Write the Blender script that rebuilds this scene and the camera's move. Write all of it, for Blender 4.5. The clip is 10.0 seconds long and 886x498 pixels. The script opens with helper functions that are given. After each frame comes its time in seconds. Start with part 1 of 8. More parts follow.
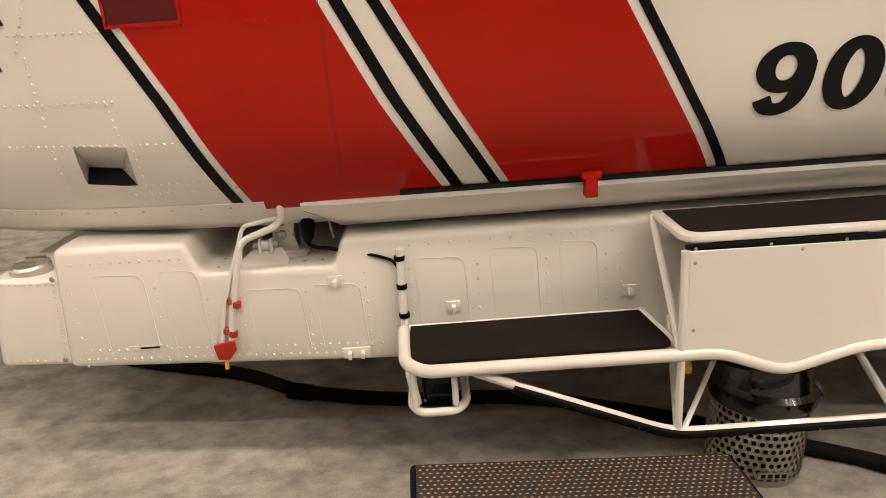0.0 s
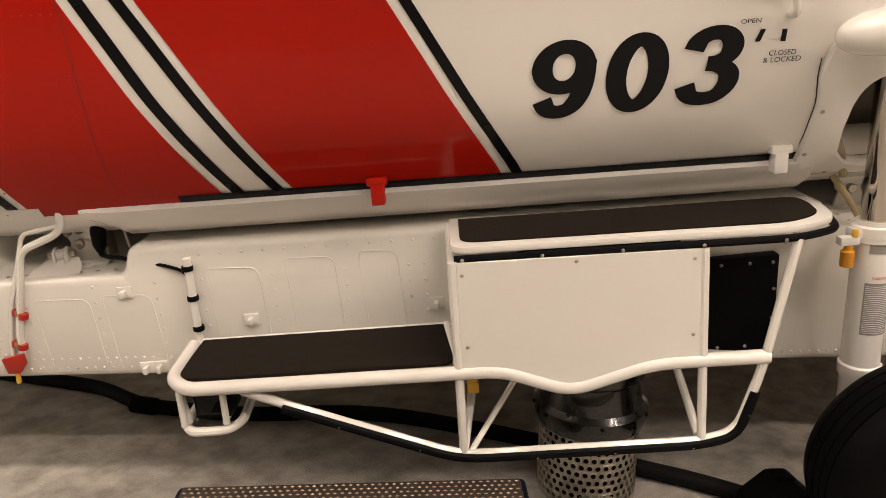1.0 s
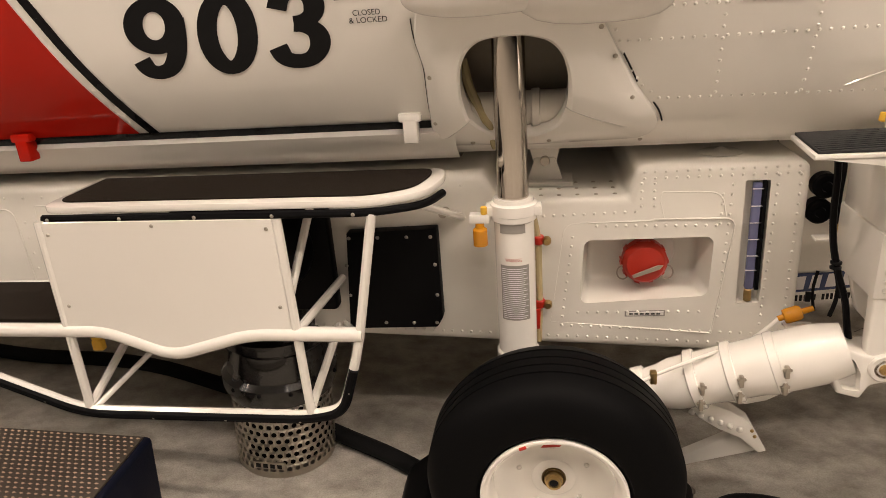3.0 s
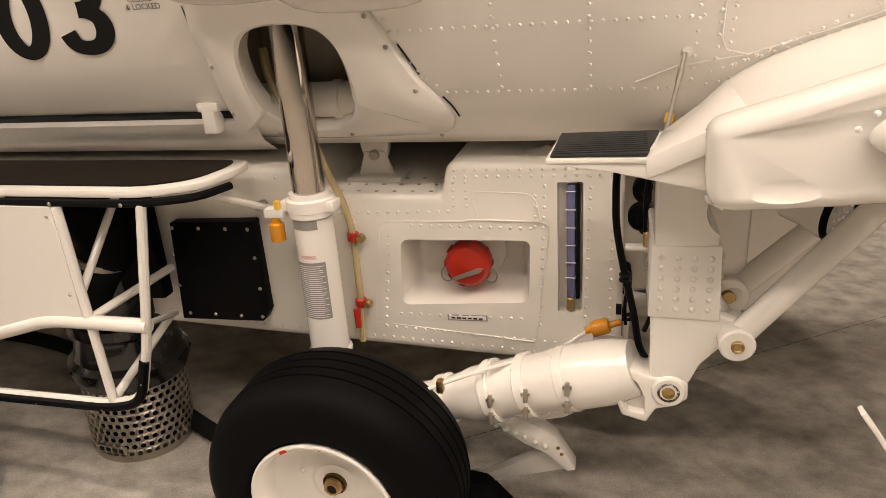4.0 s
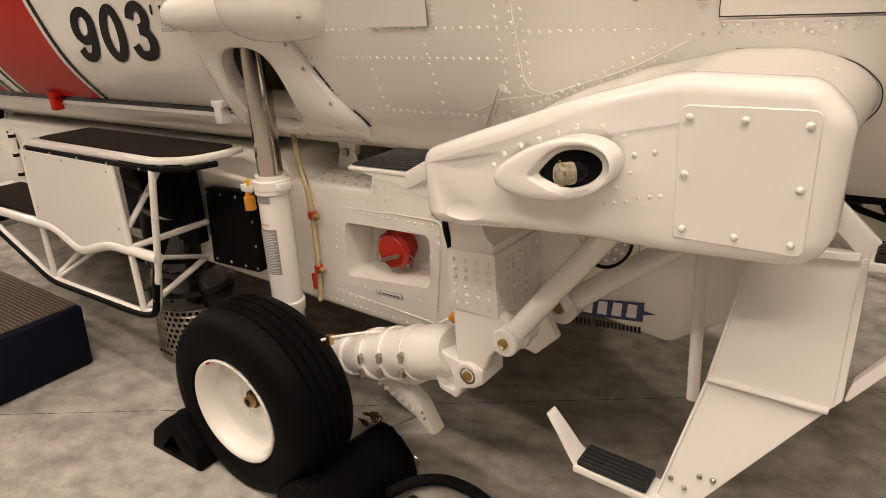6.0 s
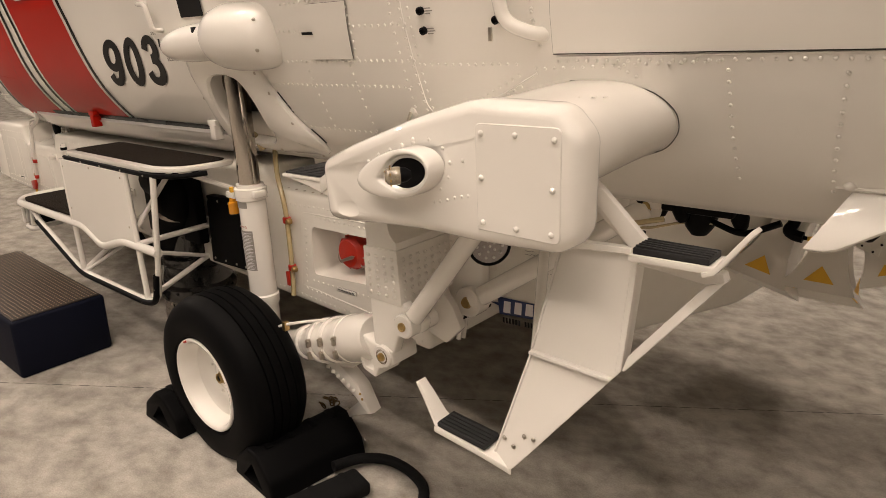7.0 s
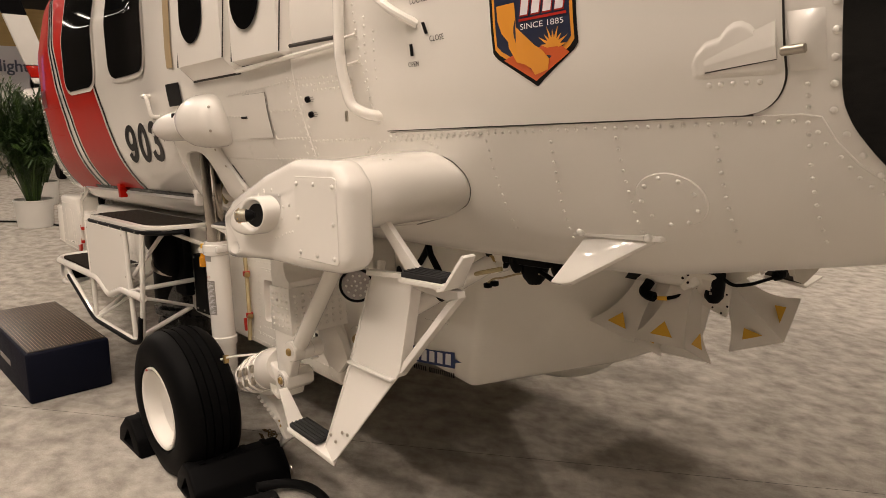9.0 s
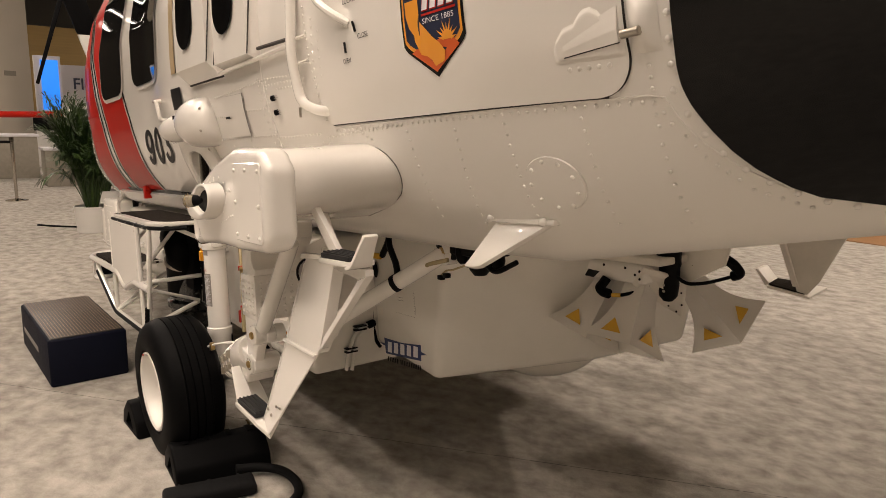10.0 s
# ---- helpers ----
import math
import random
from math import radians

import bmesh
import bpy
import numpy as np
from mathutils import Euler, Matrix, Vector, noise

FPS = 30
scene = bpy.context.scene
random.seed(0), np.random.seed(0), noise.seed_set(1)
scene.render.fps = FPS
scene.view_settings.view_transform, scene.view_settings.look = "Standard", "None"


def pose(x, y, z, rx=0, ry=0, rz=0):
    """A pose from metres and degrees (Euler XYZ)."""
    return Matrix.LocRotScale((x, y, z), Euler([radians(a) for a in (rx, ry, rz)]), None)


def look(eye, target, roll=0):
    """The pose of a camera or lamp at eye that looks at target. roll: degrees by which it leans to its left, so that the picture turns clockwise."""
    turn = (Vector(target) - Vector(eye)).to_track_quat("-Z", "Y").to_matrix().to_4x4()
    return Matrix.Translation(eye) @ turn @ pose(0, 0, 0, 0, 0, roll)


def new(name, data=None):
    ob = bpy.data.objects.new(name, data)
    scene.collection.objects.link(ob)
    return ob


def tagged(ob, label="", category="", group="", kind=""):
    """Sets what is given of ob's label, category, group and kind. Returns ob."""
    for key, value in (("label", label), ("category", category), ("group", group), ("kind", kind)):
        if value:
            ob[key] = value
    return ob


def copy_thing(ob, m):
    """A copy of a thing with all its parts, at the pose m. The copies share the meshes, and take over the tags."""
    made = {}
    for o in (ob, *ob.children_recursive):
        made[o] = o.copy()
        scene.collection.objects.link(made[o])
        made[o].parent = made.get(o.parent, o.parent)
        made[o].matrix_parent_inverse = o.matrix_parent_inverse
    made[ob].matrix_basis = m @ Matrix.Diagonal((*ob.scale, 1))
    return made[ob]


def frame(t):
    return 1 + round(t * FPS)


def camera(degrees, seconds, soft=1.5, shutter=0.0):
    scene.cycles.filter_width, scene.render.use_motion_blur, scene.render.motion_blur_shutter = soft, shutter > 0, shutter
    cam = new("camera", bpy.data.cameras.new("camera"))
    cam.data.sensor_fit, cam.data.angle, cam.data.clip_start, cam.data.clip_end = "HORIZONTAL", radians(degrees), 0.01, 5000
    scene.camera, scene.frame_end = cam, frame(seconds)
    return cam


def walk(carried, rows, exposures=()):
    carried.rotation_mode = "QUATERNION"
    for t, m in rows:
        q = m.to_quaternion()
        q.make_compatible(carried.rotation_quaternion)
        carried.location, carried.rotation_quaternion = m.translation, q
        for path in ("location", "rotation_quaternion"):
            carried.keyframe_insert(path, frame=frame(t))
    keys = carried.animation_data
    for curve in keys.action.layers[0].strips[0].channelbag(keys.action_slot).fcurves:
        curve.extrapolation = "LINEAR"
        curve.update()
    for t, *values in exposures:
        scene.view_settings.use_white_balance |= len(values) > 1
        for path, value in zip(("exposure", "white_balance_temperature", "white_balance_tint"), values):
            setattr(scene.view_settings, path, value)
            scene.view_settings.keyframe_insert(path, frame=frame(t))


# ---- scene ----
cam = camera(65.1, 10.0, soft=0.75)
METRES, EYE, TILT, LEAN, TURN = 5.1, 1.405, 0.2, -3.9, 0.0
ROWS = [
    (0.0, 0.0, 0.0, 0.0, -1.31, -18.09, 4.0),
    (0.5, 0.0567, 0.0102, -0.0068, -0.78, -17.38, 4.04),
    (1.0, 0.1231, 0.0186, -0.0132, -0.17, -17.45, 4.15),
    (1.5, 0.1815, 0.0272, -0.0216, 0.37, -18.1, 4.14),
    (2.0, 0.2371, 0.0344, -0.025, 1.31, -19.34, 4.15),
    (3.5, 0.4214, 0.0586, -0.0289, 11.27, -20.96, 3.85),
    (4.0, 0.4808, 0.0809, -0.0343, 13.57, -21.36, 3.78),
    (4.5, 0.5297, 0.0938, -0.0392, 16.84, -21.76, 3.7),
    (5.0, 0.5714, 0.0964, -0.0343, 23.44, -21.52, 3.52),
    (6.5, 0.7158, 0.0951, -0.0246, 38.85, -19.37, 2.79),
    (7.0, 0.7623, 0.0999, -0.0256, 41.3, -17.6, 2.65),
    (7.5, 0.8008, 0.1006, -0.0277, 44.18, -15.11, 2.39),
    (8.0, 0.8334, 0.0914, -0.0303, 45.52, -12.94, 2.16),
    (8.5, 0.8641, 0.0945, -0.0331, 46.72, -10.99, 2.0),
    (9.0, 0.8994, 0.1245, -0.0409, 48.02, -9.31, 1.82),
    (9.5, 0.9329, 0.1467, -0.0491, 50.53, -8.42, 1.69),
    (10.0, 0.9581, 0.1654, -0.0567, 53.4, -7.61, 1.41),
]
walk(cam, [(t, pose(0, 0, EYE, TILT, LEAN, TURN) @ pose(METRES * x, METRES * y, METRES * z, 90 + pitch, roll, yaw)) for t, x, y, z, yaw, pitch, roll in ROWS],
     exposures=[(0.0, -0.1), (2.0, -0.17), (3.5, 0.02), (4.5, -0.1), (6.0, -0.25), (8.5, -0.31), (10.0, -0.22)])

# ---- light ----
world = bpy.data.worlds.new("hall_air")
scene.world = world
world.use_nodes = True
world.node_tree.nodes["Background"].inputs[0].default_value = (0.55, 0.5, 0.45, 1)
world.node_tree.nodes["Background"].inputs[1].default_value = 0.001
scene.view_settings.exposure = 0.0

LAMP_H = 8.4
# rows of high-bay lamps: middle of the row, lamps in it, their spacing, watts of the whole row
LAMPS = [(-8.5, -4.6, 2, 1.3, 135), (-2.6, -4.3, 4, 0.9, 240), (3.8, -4.5, 4, 0.9, 275), (9.5, -4.3, 2, 1.3, 230), (-5.2, -1.0, 3, 0.9, 190), (-0.2, -0.7, 3, 0.9, 260), (3.0, -0.9, 4, 0.8, 170), (6.4, -1.2, 3, 0.9, 250),
         (-9.0, 7.5, 1, 1, 200), (-18.5, 1.0, 1, 1, 520), (-3.0, 8.0, 1, 1, 130), (3.2, 7.5, 1, 1, 150), (9.0, 7.5, 2, 1.5, 520), (12.0, -12.0, 1, 1, 120), (4.0, 14.0, 1, 1, 480), (13.0, 3.5, 2, 1.5, 290)]


def hall_lamps(x, y, count, gap, watts):
    for k in range(count):
        data = bpy.data.lights.new("high_bay", "AREA")
        data.shape, data.size, data.size_y = "RECTANGLE", 0.62, 0.28
        data.energy, data.color = watts / count, (1.0, 0.825, 0.685)
        ob = new("high_bay", data)
        lx = x + (k - (count - 1) / 2) * gap
        ly = y + 0.25 * (k % 2) * (count > 1)
        ob.matrix_world = look((lx, ly, LAMP_H), (lx + (1.5 - lx) * 0.35, ly + (2.5 - ly) * 0.35, 0))


for lamp_x, lamp_y, lamp_n, lamp_gap, lamp_w in LAMPS:
    hall_lamps(lamp_x, lamp_y, lamp_n, lamp_gap, lamp_w)


# ---- materials ----
def nodes_of(name):
    mat = bpy.data.materials.new(name)
    mat.use_nodes = True
    nt = mat.node_tree
    return mat, nt, nt.nodes["Principled BSDF"]


def node(nt, kind, **values):
    n = nt.nodes.new(kind)
    for key, value in values.items():
        n.inputs[key].default_value = value
    return n


def plain(name, colour, rough=0.4, metal=0.0, vary=0.12, scale=6.0, grain=180.0, bump=0.02, coat=0.0, streak=None, dist=0.002, wave=0.0):
    """A surface with cloudy wear, fine grain and a little relief."""
    mat, nt, sh = nodes_of(name)
    co = nt.nodes.new("ShaderNodeTexCoord")
    src = co.outputs["Object"]
    if streak:
        mp = node(nt, "ShaderNodeMapping", Scale=streak)
        nt.links.new(src, mp.inputs["Vector"])
        src = mp.outputs["Vector"]
    n1 = node(nt, "ShaderNodeTexNoise", Scale=scale, Detail=5.0, Roughness=0.6)
    n2 = node(nt, "ShaderNodeTexNoise", Scale=grain, Detail=3.0)
    nt.links.new(src, n1.inputs["Vector"])
    nt.links.new(co.outputs["Object"], n2.inputs["Vector"])
    mix = nt.nodes.new("ShaderNodeMix")
    mix.data_type = "RGBA"
    mix.inputs["A"].default_value = (*[c * (1 - vary) for c in colour], 1)
    mix.inputs["B"].default_value = (*[min(1, c * (1 + vary * 0.6)) for c in colour], 1)
    nt.links.new(n1.outputs["Fac"], mix.inputs["Factor"])
    nt.links.new(mix.outputs["Result"], sh.inputs["Base Color"])
    rr = node(nt, "ShaderNodeMapRange", **{"To Min": max(0.02, rough - 0.07), "To Max": min(1, rough + 0.1)})
    nt.links.new(n1.outputs["Fac"], rr.inputs["Value"])
    nt.links.new(rr.outputs["Result"], sh.inputs["Roughness"])
    sh.inputs["Metallic"].default_value = metal
    sh.inputs["Coat Weight"].default_value = coat
    sh.inputs["Coat Roughness"].default_value = 0.06
    if bump:
        bp = node(nt, "ShaderNodeBump", Strength=bump, Distance=dist)
        nt.links.new(n2.outputs["Fac"], bp.inputs["Height"])
        if wave:
            n3 = node(nt, "ShaderNodeTexNoise", Scale=5.0, Detail=1.0)
            nt.links.new(co.outputs["Object"], n3.inputs["Vector"])
            bw = node(nt, "ShaderNodeBump", Strength=wave, Distance=0.006)
            nt.links.new(n3.outputs["Fac"], bw.inputs["Height"])
            nt.links.new(bw.outputs["Normal"], bp.inputs["Normal"])
        nt.links.new(bp.outputs["Normal"], sh.inputs["Normal"])
    return mat


WHITE = plain("white_gloss_paint", (0.80, 0.77, 0.72), 0.4, vary=0.05, scale=2.2, coat=1.0, bump=0.03, grain=60, wave=0.12)
TANKW = plain("white_tank_paint", (0.78, 0.75, 0.69), 0.45, vary=0.13, scale=3.0, coat=0.7, bump=0.05, grain=90, wave=0.15)
WORNW = plain("worn_white_paint", (0.74, 0.70, 0.63), 0.42, vary=0.18, scale=9.0, bump=0.06, grain=120)
RED = plain("red_gloss_paint", (0.41, 0.007, 0.0010), 0.5, vary=0.06, scale=2.0, coat=0.35, bump=0.02, grain=60, wave=0.15)
BLACK = plain("black_gloss_paint", (0.006, 0.006, 0.007), 0.25, vary=0.3, scale=5, bump=0.02)
RUBBER = plain("tyre_rubber", (0.0032, 0.0032, 0.0036), 0.55, vary=0.35, scale=7, bump=0.15, grain=140)
GRIP = plain("black_grip_coating", (0.025, 0.0195, 0.0155), 0.85, vary=0.45, scale=30, bump=0.9, grain=700, dist=0.004)
BLACKM = plain("black_moulded_plastic", (0.005, 0.005, 0.0057), 0.45, vary=0.3, scale=8, bump=0.1)
CHROME = plain("chromed_steel", (0.50, 0.46, 0.41), 0.04, 1.0, vary=0.05, bump=0.0)
STEEL = plain("brushed_steel", (0.48, 0.44, 0.38), 0.36, 1.0, vary=0.2, scale=14, bump=0.1)
BRASS = plain("plated_brass", (0.45, 0.32, 0.14), 0.35, 1.0, vary=0.25, scale=20, bump=0.05)
BRONZE = plain("dark_bronze", (0.12, 0.075, 0.03), 0.4, 1.0, vary=0.4, scale=30, bump=0.1)
REDP = plain("red_anodised_cap", (0.42, 0.018, 0.006), 0.35, vary=0.15, scale=12, bump=0.05)
AMBER = plain("amber_plastic", (0.56, 0.23, 0.010), 0.2, vary=0.15, scale=20, bump=0.0)
YELLOW = plain("yellow_label", (0.72, 0.42, 0.04), 0.5, vary=0.1, scale=20)
INK = plain("black_print", (0.008, 0.008, 0.009), 0.4, vary=0.2, scale=20, bump=0)
GREYINK = plain("grey_print", (0.28, 0.26, 0.24), 0.5, vary=0.2, scale=40, bump=0)
SEAM = plain("dark_seam", (0.035, 0.03, 0.027), 0.7, vary=0.2)
RED.node_tree.nodes["Principled BSDF"].inputs["Specular IOR Level"].default_value = 0.1
for dull in (INK, BLACK):
    dull.node_tree.nodes["Principled BSDF"].inputs["Specular IOR Level"].default_value = 0.14
for dull in (RUBBER, GRIP, BLACKM):
    dull.node_tree.nodes["Principled BSDF"].inputs["Specular IOR Level"].default_value = 0.06
TREADM = plain("black_tread_rubber", (0.010, 0.010, 0.0115), 0.7, vary=0.35, scale=25, bump=0.3, grain=300)
CAVITY = plain("primer_grey", (0.30, 0.27, 0.22), 0.55, vary=0.3, scale=12, bump=0.1)
GLOSSB = plain("glossy_black_casting", (0.006, 0.0055, 0.0055), 0.25, vary=0.3, scale=6, bump=0.05, coat=0.6)
HOSEB = plain("woven_black_hose", (0.007, 0.007, 0.0075), 0.7, vary=0.35, scale=30, bump=0.5, grain=260)
NYLON = plain("black_nylon", (0.008, 0.008, 0.0085), 0.75, vary=0.3, scale=25, bump=0.6, grain=400)
NAVY = plain("navy_vinyl", (0.005, 0.0065, 0.016), 0.6, vary=0.25, scale=10, bump=0.25, grain=300)
for dull in (HOSEB, NYLON, NAVY):
    dull.node_tree.nodes["Principled BSDF"].inputs["Specular IOR Level"].default_value = 0.12
ALUW = plain("mill_aluminium", (0.62, 0.60, 0.56), 0.4, 1.0, vary=0.1)
LENS = plain("faceted_lens", (0.85, 0.83, 0.79), 0.12, 0.1, vary=0.45, scale=70, bump=0.9, grain=90, dist=0.01)
POSLENS = plain("yellowed_lamp_glass", (0.33, 0.285, 0.21), 0.08, vary=0.75, scale=140, bump=0.5, grain=220, coat=1.0)
LEDGLASS = plain("grey_lamp_glass", (0.40, 0.37, 0.36), 0.12, vary=0.25, scale=60, bump=0.2, grain=90)
TUBEY = plain("yellowed_clear_hose", (0.74, 0.62, 0.36), 0.2, vary=0.2, scale=14, bump=0.02)
TUBEY.node_tree.nodes["Principled BSDF"].inputs["Transmission Weight"].default_value = 0.45
GAUGE = plain("blue_gauge_glass", (0.15, 0.16, 0.30), 0.12, vary=0.3, scale=9, bump=0)
ORANGE = plain("orange_print", (0.80, 0.33, 0.035), 0.35, vary=0.1)
REDOR = plain("orange_red_print", (0.66, 0.11, 0.02), 0.35, vary=0.1)
NAVYP = plain("navy_print", (0.018, 0.025, 0.06), 0.3, vary=0.1)
BLUEP = plain("blue_print", (0.018, 0.035, 0.12), 0.35, vary=0.1)
TAN = plain("tan_panel", (0.36, 0.27, 0.15), 0.5, vary=0.15)
POT = plain("matt_white_plastic", (0.72, 0.70, 0.66), 0.55, vary=0.06, scale=5)
SOIL = plain("dark_soil", (0.03, 0.022, 0.015), 0.9, vary=0.5, scale=40, bump=0.9, grain=60, dist=0.02)
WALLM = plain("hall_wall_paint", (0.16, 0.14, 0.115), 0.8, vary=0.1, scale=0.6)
DARKC = plain("black_ceiling_paint", (0.02, 0.02, 0.022), 0.9, vary=0.3, scale=0.8)
COLM = plain("beige_column_paint", (0.60, 0.54, 0.45), 0.7, vary=0.08, scale=1.0)
BOARD = plain("plywood_panel", (0.46, 0.30, 0.10), 0.5, vary=0.25, scale=2.0, streak=(0.3, 0.3, 6))
WOODF = plain("wood_laminate", (0.36, 0.20, 0.10), 0.4, vary=0.4, scale=3.0, streak=(0.4, 8, 1))
SIGNW = plain("white_fabric_sign", (0.75, 0.73, 0.76), 0.7, vary=0.04)


def glass_material():
    mat, nt, sh = nodes_of("tinted_cabin_glass")
    sh.inputs["Base Color"].default_value = (0.004, 0.004, 0.0042, 1)
    sh.inputs["Roughness"].default_value = 0.03
    sh.inputs["Specular IOR Level"].default_value = 0.2
    n = node(nt, "ShaderNodeTexNoise", Scale=2.0, Detail=1.0)
    bp = node(nt, "ShaderNodeBump", Strength=0.012, Distance=0.01)
    nt.links.new(n.outputs["Fac"], bp.inputs["Height"])
    nt.links.new(bp.outputs["Normal"], sh.inputs["Normal"])
    return mat


# dimness of the hall put into the wall colour, to darken reflections in the chrome
DIMWALL = plain("dimmed_wall_paint", (0.050, 0.043, 0.038), 0.8, vary=0.5, scale=0.8, bump=0.1)
GLASS = glass_material()


def carpet_material():
    """Marbled exhibition carpet: soft grey clouds drawn out one way, with short pile."""
    mat, nt, sh = nodes_of("marbled_carpet")
    co = nt.nodes.new("ShaderNodeTexCoord")
    mp = node(nt, "ShaderNodeMapping", Scale=(1.0, 1.25, 1.0), Rotation=(0, 0, radians(-38)))
    nt.links.new(co.outputs["Object"], mp.inputs["Vector"])
    big = node(nt, "ShaderNodeTexNoise", Scale=0.55, Detail=3.0)
    mid = node(nt, "ShaderNodeTexNoise", Scale=8.5, Detail=8.0, Roughness=0.60, Distortion=0.0)
    pile = node(nt, "ShaderNodeTexNoise", Scale=170.0, Detail=3.0, Roughness=0.8)
    nt.links.new(co.outputs["Object"], big.inputs["Vector"])
    nt.links.new(mp.outputs["Vector"], mid.inputs["Vector"])
    nt.links.new(co.outputs["Object"], pile.inputs["Vector"])
    ramp = nt.nodes.new("ShaderNodeValToRGB")
    ramp.color_ramp.elements[0].position, ramp.color_ramp.elements[1].position = 0.31, 0.67
    ramp.color_ramp.elements[0].color = (0.255, 0.234, 0.203, 1)
    ramp.color_ramp.elements[1].color = (0.500, 0.468, 0.420, 1)
    add = nt.nodes.new("ShaderNodeMath")
    add.operation = "MULTIPLY_ADD"
    add.inputs[1].default_value = 0.25
    nt.links.new(big.outputs["Fac"], add.inputs[0])
    sub = nt.nodes.new("ShaderNodeMath")
    sub.operation = "SUBTRACT"
    sub.inputs[1].default_value = 0.125
    nt.links.new(mid.outputs["Fac"], sub.inputs[0])
    nt.links.new(sub.outputs[0], add.inputs[2])
    nt.links.new(add.outputs[0], ramp.inputs["Fac"])
    mix = nt.nodes.new("ShaderNodeMix")
    mix.data_type, mix.blend_type = "RGBA", "OVERLAY"
    mix.inputs["Factor"].default_value = 0.45
    nt.links.new(ramp.outputs["Color"], mix.inputs["A"])
    nt.links.new(pile.outputs["Fac"], mix.inputs["B"])
    nt.links.new(mix.outputs["Result"], sh.inputs["Base Color"])
    sh.inputs["Roughness"].default_value = 0.95
    sh.inputs["Specular IOR Level"].default_value = 0.15
    bp = node(nt, "ShaderNodeBump", Strength=0.6, Distance=0.006)
    nt.links.new(pile.outputs["Fac"], bp.inputs["Height"])
    nt.links.new(bp.outputs["Normal"], sh.inputs["Normal"])
    return mat


CARPET = carpet_material()


def leaf_material():
    mat, nt, sh = nodes_of("palm_leaf")
    info = nt.nodes.new("ShaderNodeNewGeometry")
    ramp = nt.nodes.new("ShaderNodeValToRGB")
    ramp.color_ramp.elements[0].color = (0.012, 0.030, 0.010, 1)
    ramp.color_ramp.elements[1].color = (0.05, 0.095, 0.018, 1)
    nt.links.new(info.outputs["Random Per Island"], ramp.inputs["Fac"])
    nt.links.new(ramp.outputs["Color"], sh.inputs["Base Color"])
    sh.inputs["Roughness"].default_value = 0.45
    return mat


LEAF = leaf_material()


def glow(name, colour, strength):
    mat, nt, sh = nodes_of(name)
    sh.inputs["Base Color"].default_value = (*colour, 1)
    sh.inputs["Emission Color"].default_value = (*colour, 1)
    sh.inputs["Emission Strength"].default_value = strength
    return mat


SCREEN = glow("lit_blue_screen", (0.02, 0.22, 0.85), 1.2)
TUBE_LIGHT = glow("lit_strip_lamp", (1.0, 0.88, 0.74), 11.0)


# ---- mesh tools ----
def part(name, bm, material, parent=None, label="", angle=35):
    me = bpy.data.meshes.new(name)
    bm.to_mesh(me)
    bm.free()
    me.materials.append(material)
    me.polygons.foreach_set("use_smooth", [True] * len(me.polygons))
    me.set_sharp_from_angle(angle=radians(angle))
    ob = new(name, me)
    ob.parent = holder_of(parent)
    return tagged(ob, label)


def holder_of(parent):
    """The part to hang a piece on, so that nothing lies deeper than thing, part, piece."""
    while parent and parent.parent and parent.parent.parent:
        parent = parent.parent
    return parent


def bolts(name, spots, r, h, material, parent, label=""):
    """Single bolt or screw heads that share one mesh: spots are (place, outward way)."""
    me = None
    for at, way in spots:
        if me is None:
            first = part(name, domes([((0, 0, 0), (0, 0, 1))], r, h, 8), material, parent, label, 75)
            me = first.data
            ob = first
        else:
            ob = tagged(new(name, me), label)
            ob.parent = holder_of(parent)
        u, v, w = frame_of(way)
        m = Matrix((u, v, w)).transposed().to_4x4()
        m.translation = at
        ob.matrix_local = m


def empty(name, at=(0, 0, 0)):
    ob = new(name)
    ob.location = at
    return ob


def add_box(bm, lo, hi, bevel=0.004, m=None, seg=2):
    got = bmesh.ops.create_cube(bm, size=1)["verts"]
    size = [b - a for a, b in zip(lo, hi)]
    mid = [(a + b) / 2 for a, b in zip(lo, hi)]
    for v in got:
        v.co = Vector([c * s + o for c, s, o in zip(v.co, size, mid)])
        if m:
            v.co = m @ v.co
    if bevel:
        edges = {e for v in got for e in v.link_edges}
        bmesh.ops.bevel(bm, geom=list(edges), offset=bevel, segments=seg, profile=0.5, affect="EDGES")
    return bm


def box(lo, hi, bevel=0.004, m=None, seg=2):
    return add_box(bmesh.new(), lo, hi, bevel, m, seg)


def frame_of(way):
    w = Vector(way).normalized()
    u = w.cross((0, 0, 1)) if abs(w.z) < 0.95 else w.cross((0, 1, 0))
    u.normalize()
    return u, w.cross(u), w


def add_lathe(bm, at, way, profile, seg=24, caps=True):
    """A turned form: profile rows (distance along way, radius)."""
    u, v, w = frame_of(way)
    at = Vector(at)
    rings = []
    for d, r in profile:
        c = at + w * d
        if r < 1e-5:
            rings.append([bm.verts.new(c)])
        else:
            rings.append([bm.verts.new(c + (u * math.cos(a) + v * math.sin(a)) * r) for a in [2 * math.pi * k / seg for k in range(seg)]])
    for a, b in zip(rings, rings[1:]):
        for k in range(seg):
            q = [a[k % len(a)], a[(k + 1) % len(a)], b[(k + 1) % len(b)], b[k % len(b)]]
            q = list(dict.fromkeys(q))
            if len(q) > 2:
                bm.faces.new(q)
    for ring in (rings[0], rings[-1]):
        if caps and len(ring) > 2:
            bm.faces.new(ring)
    return bm


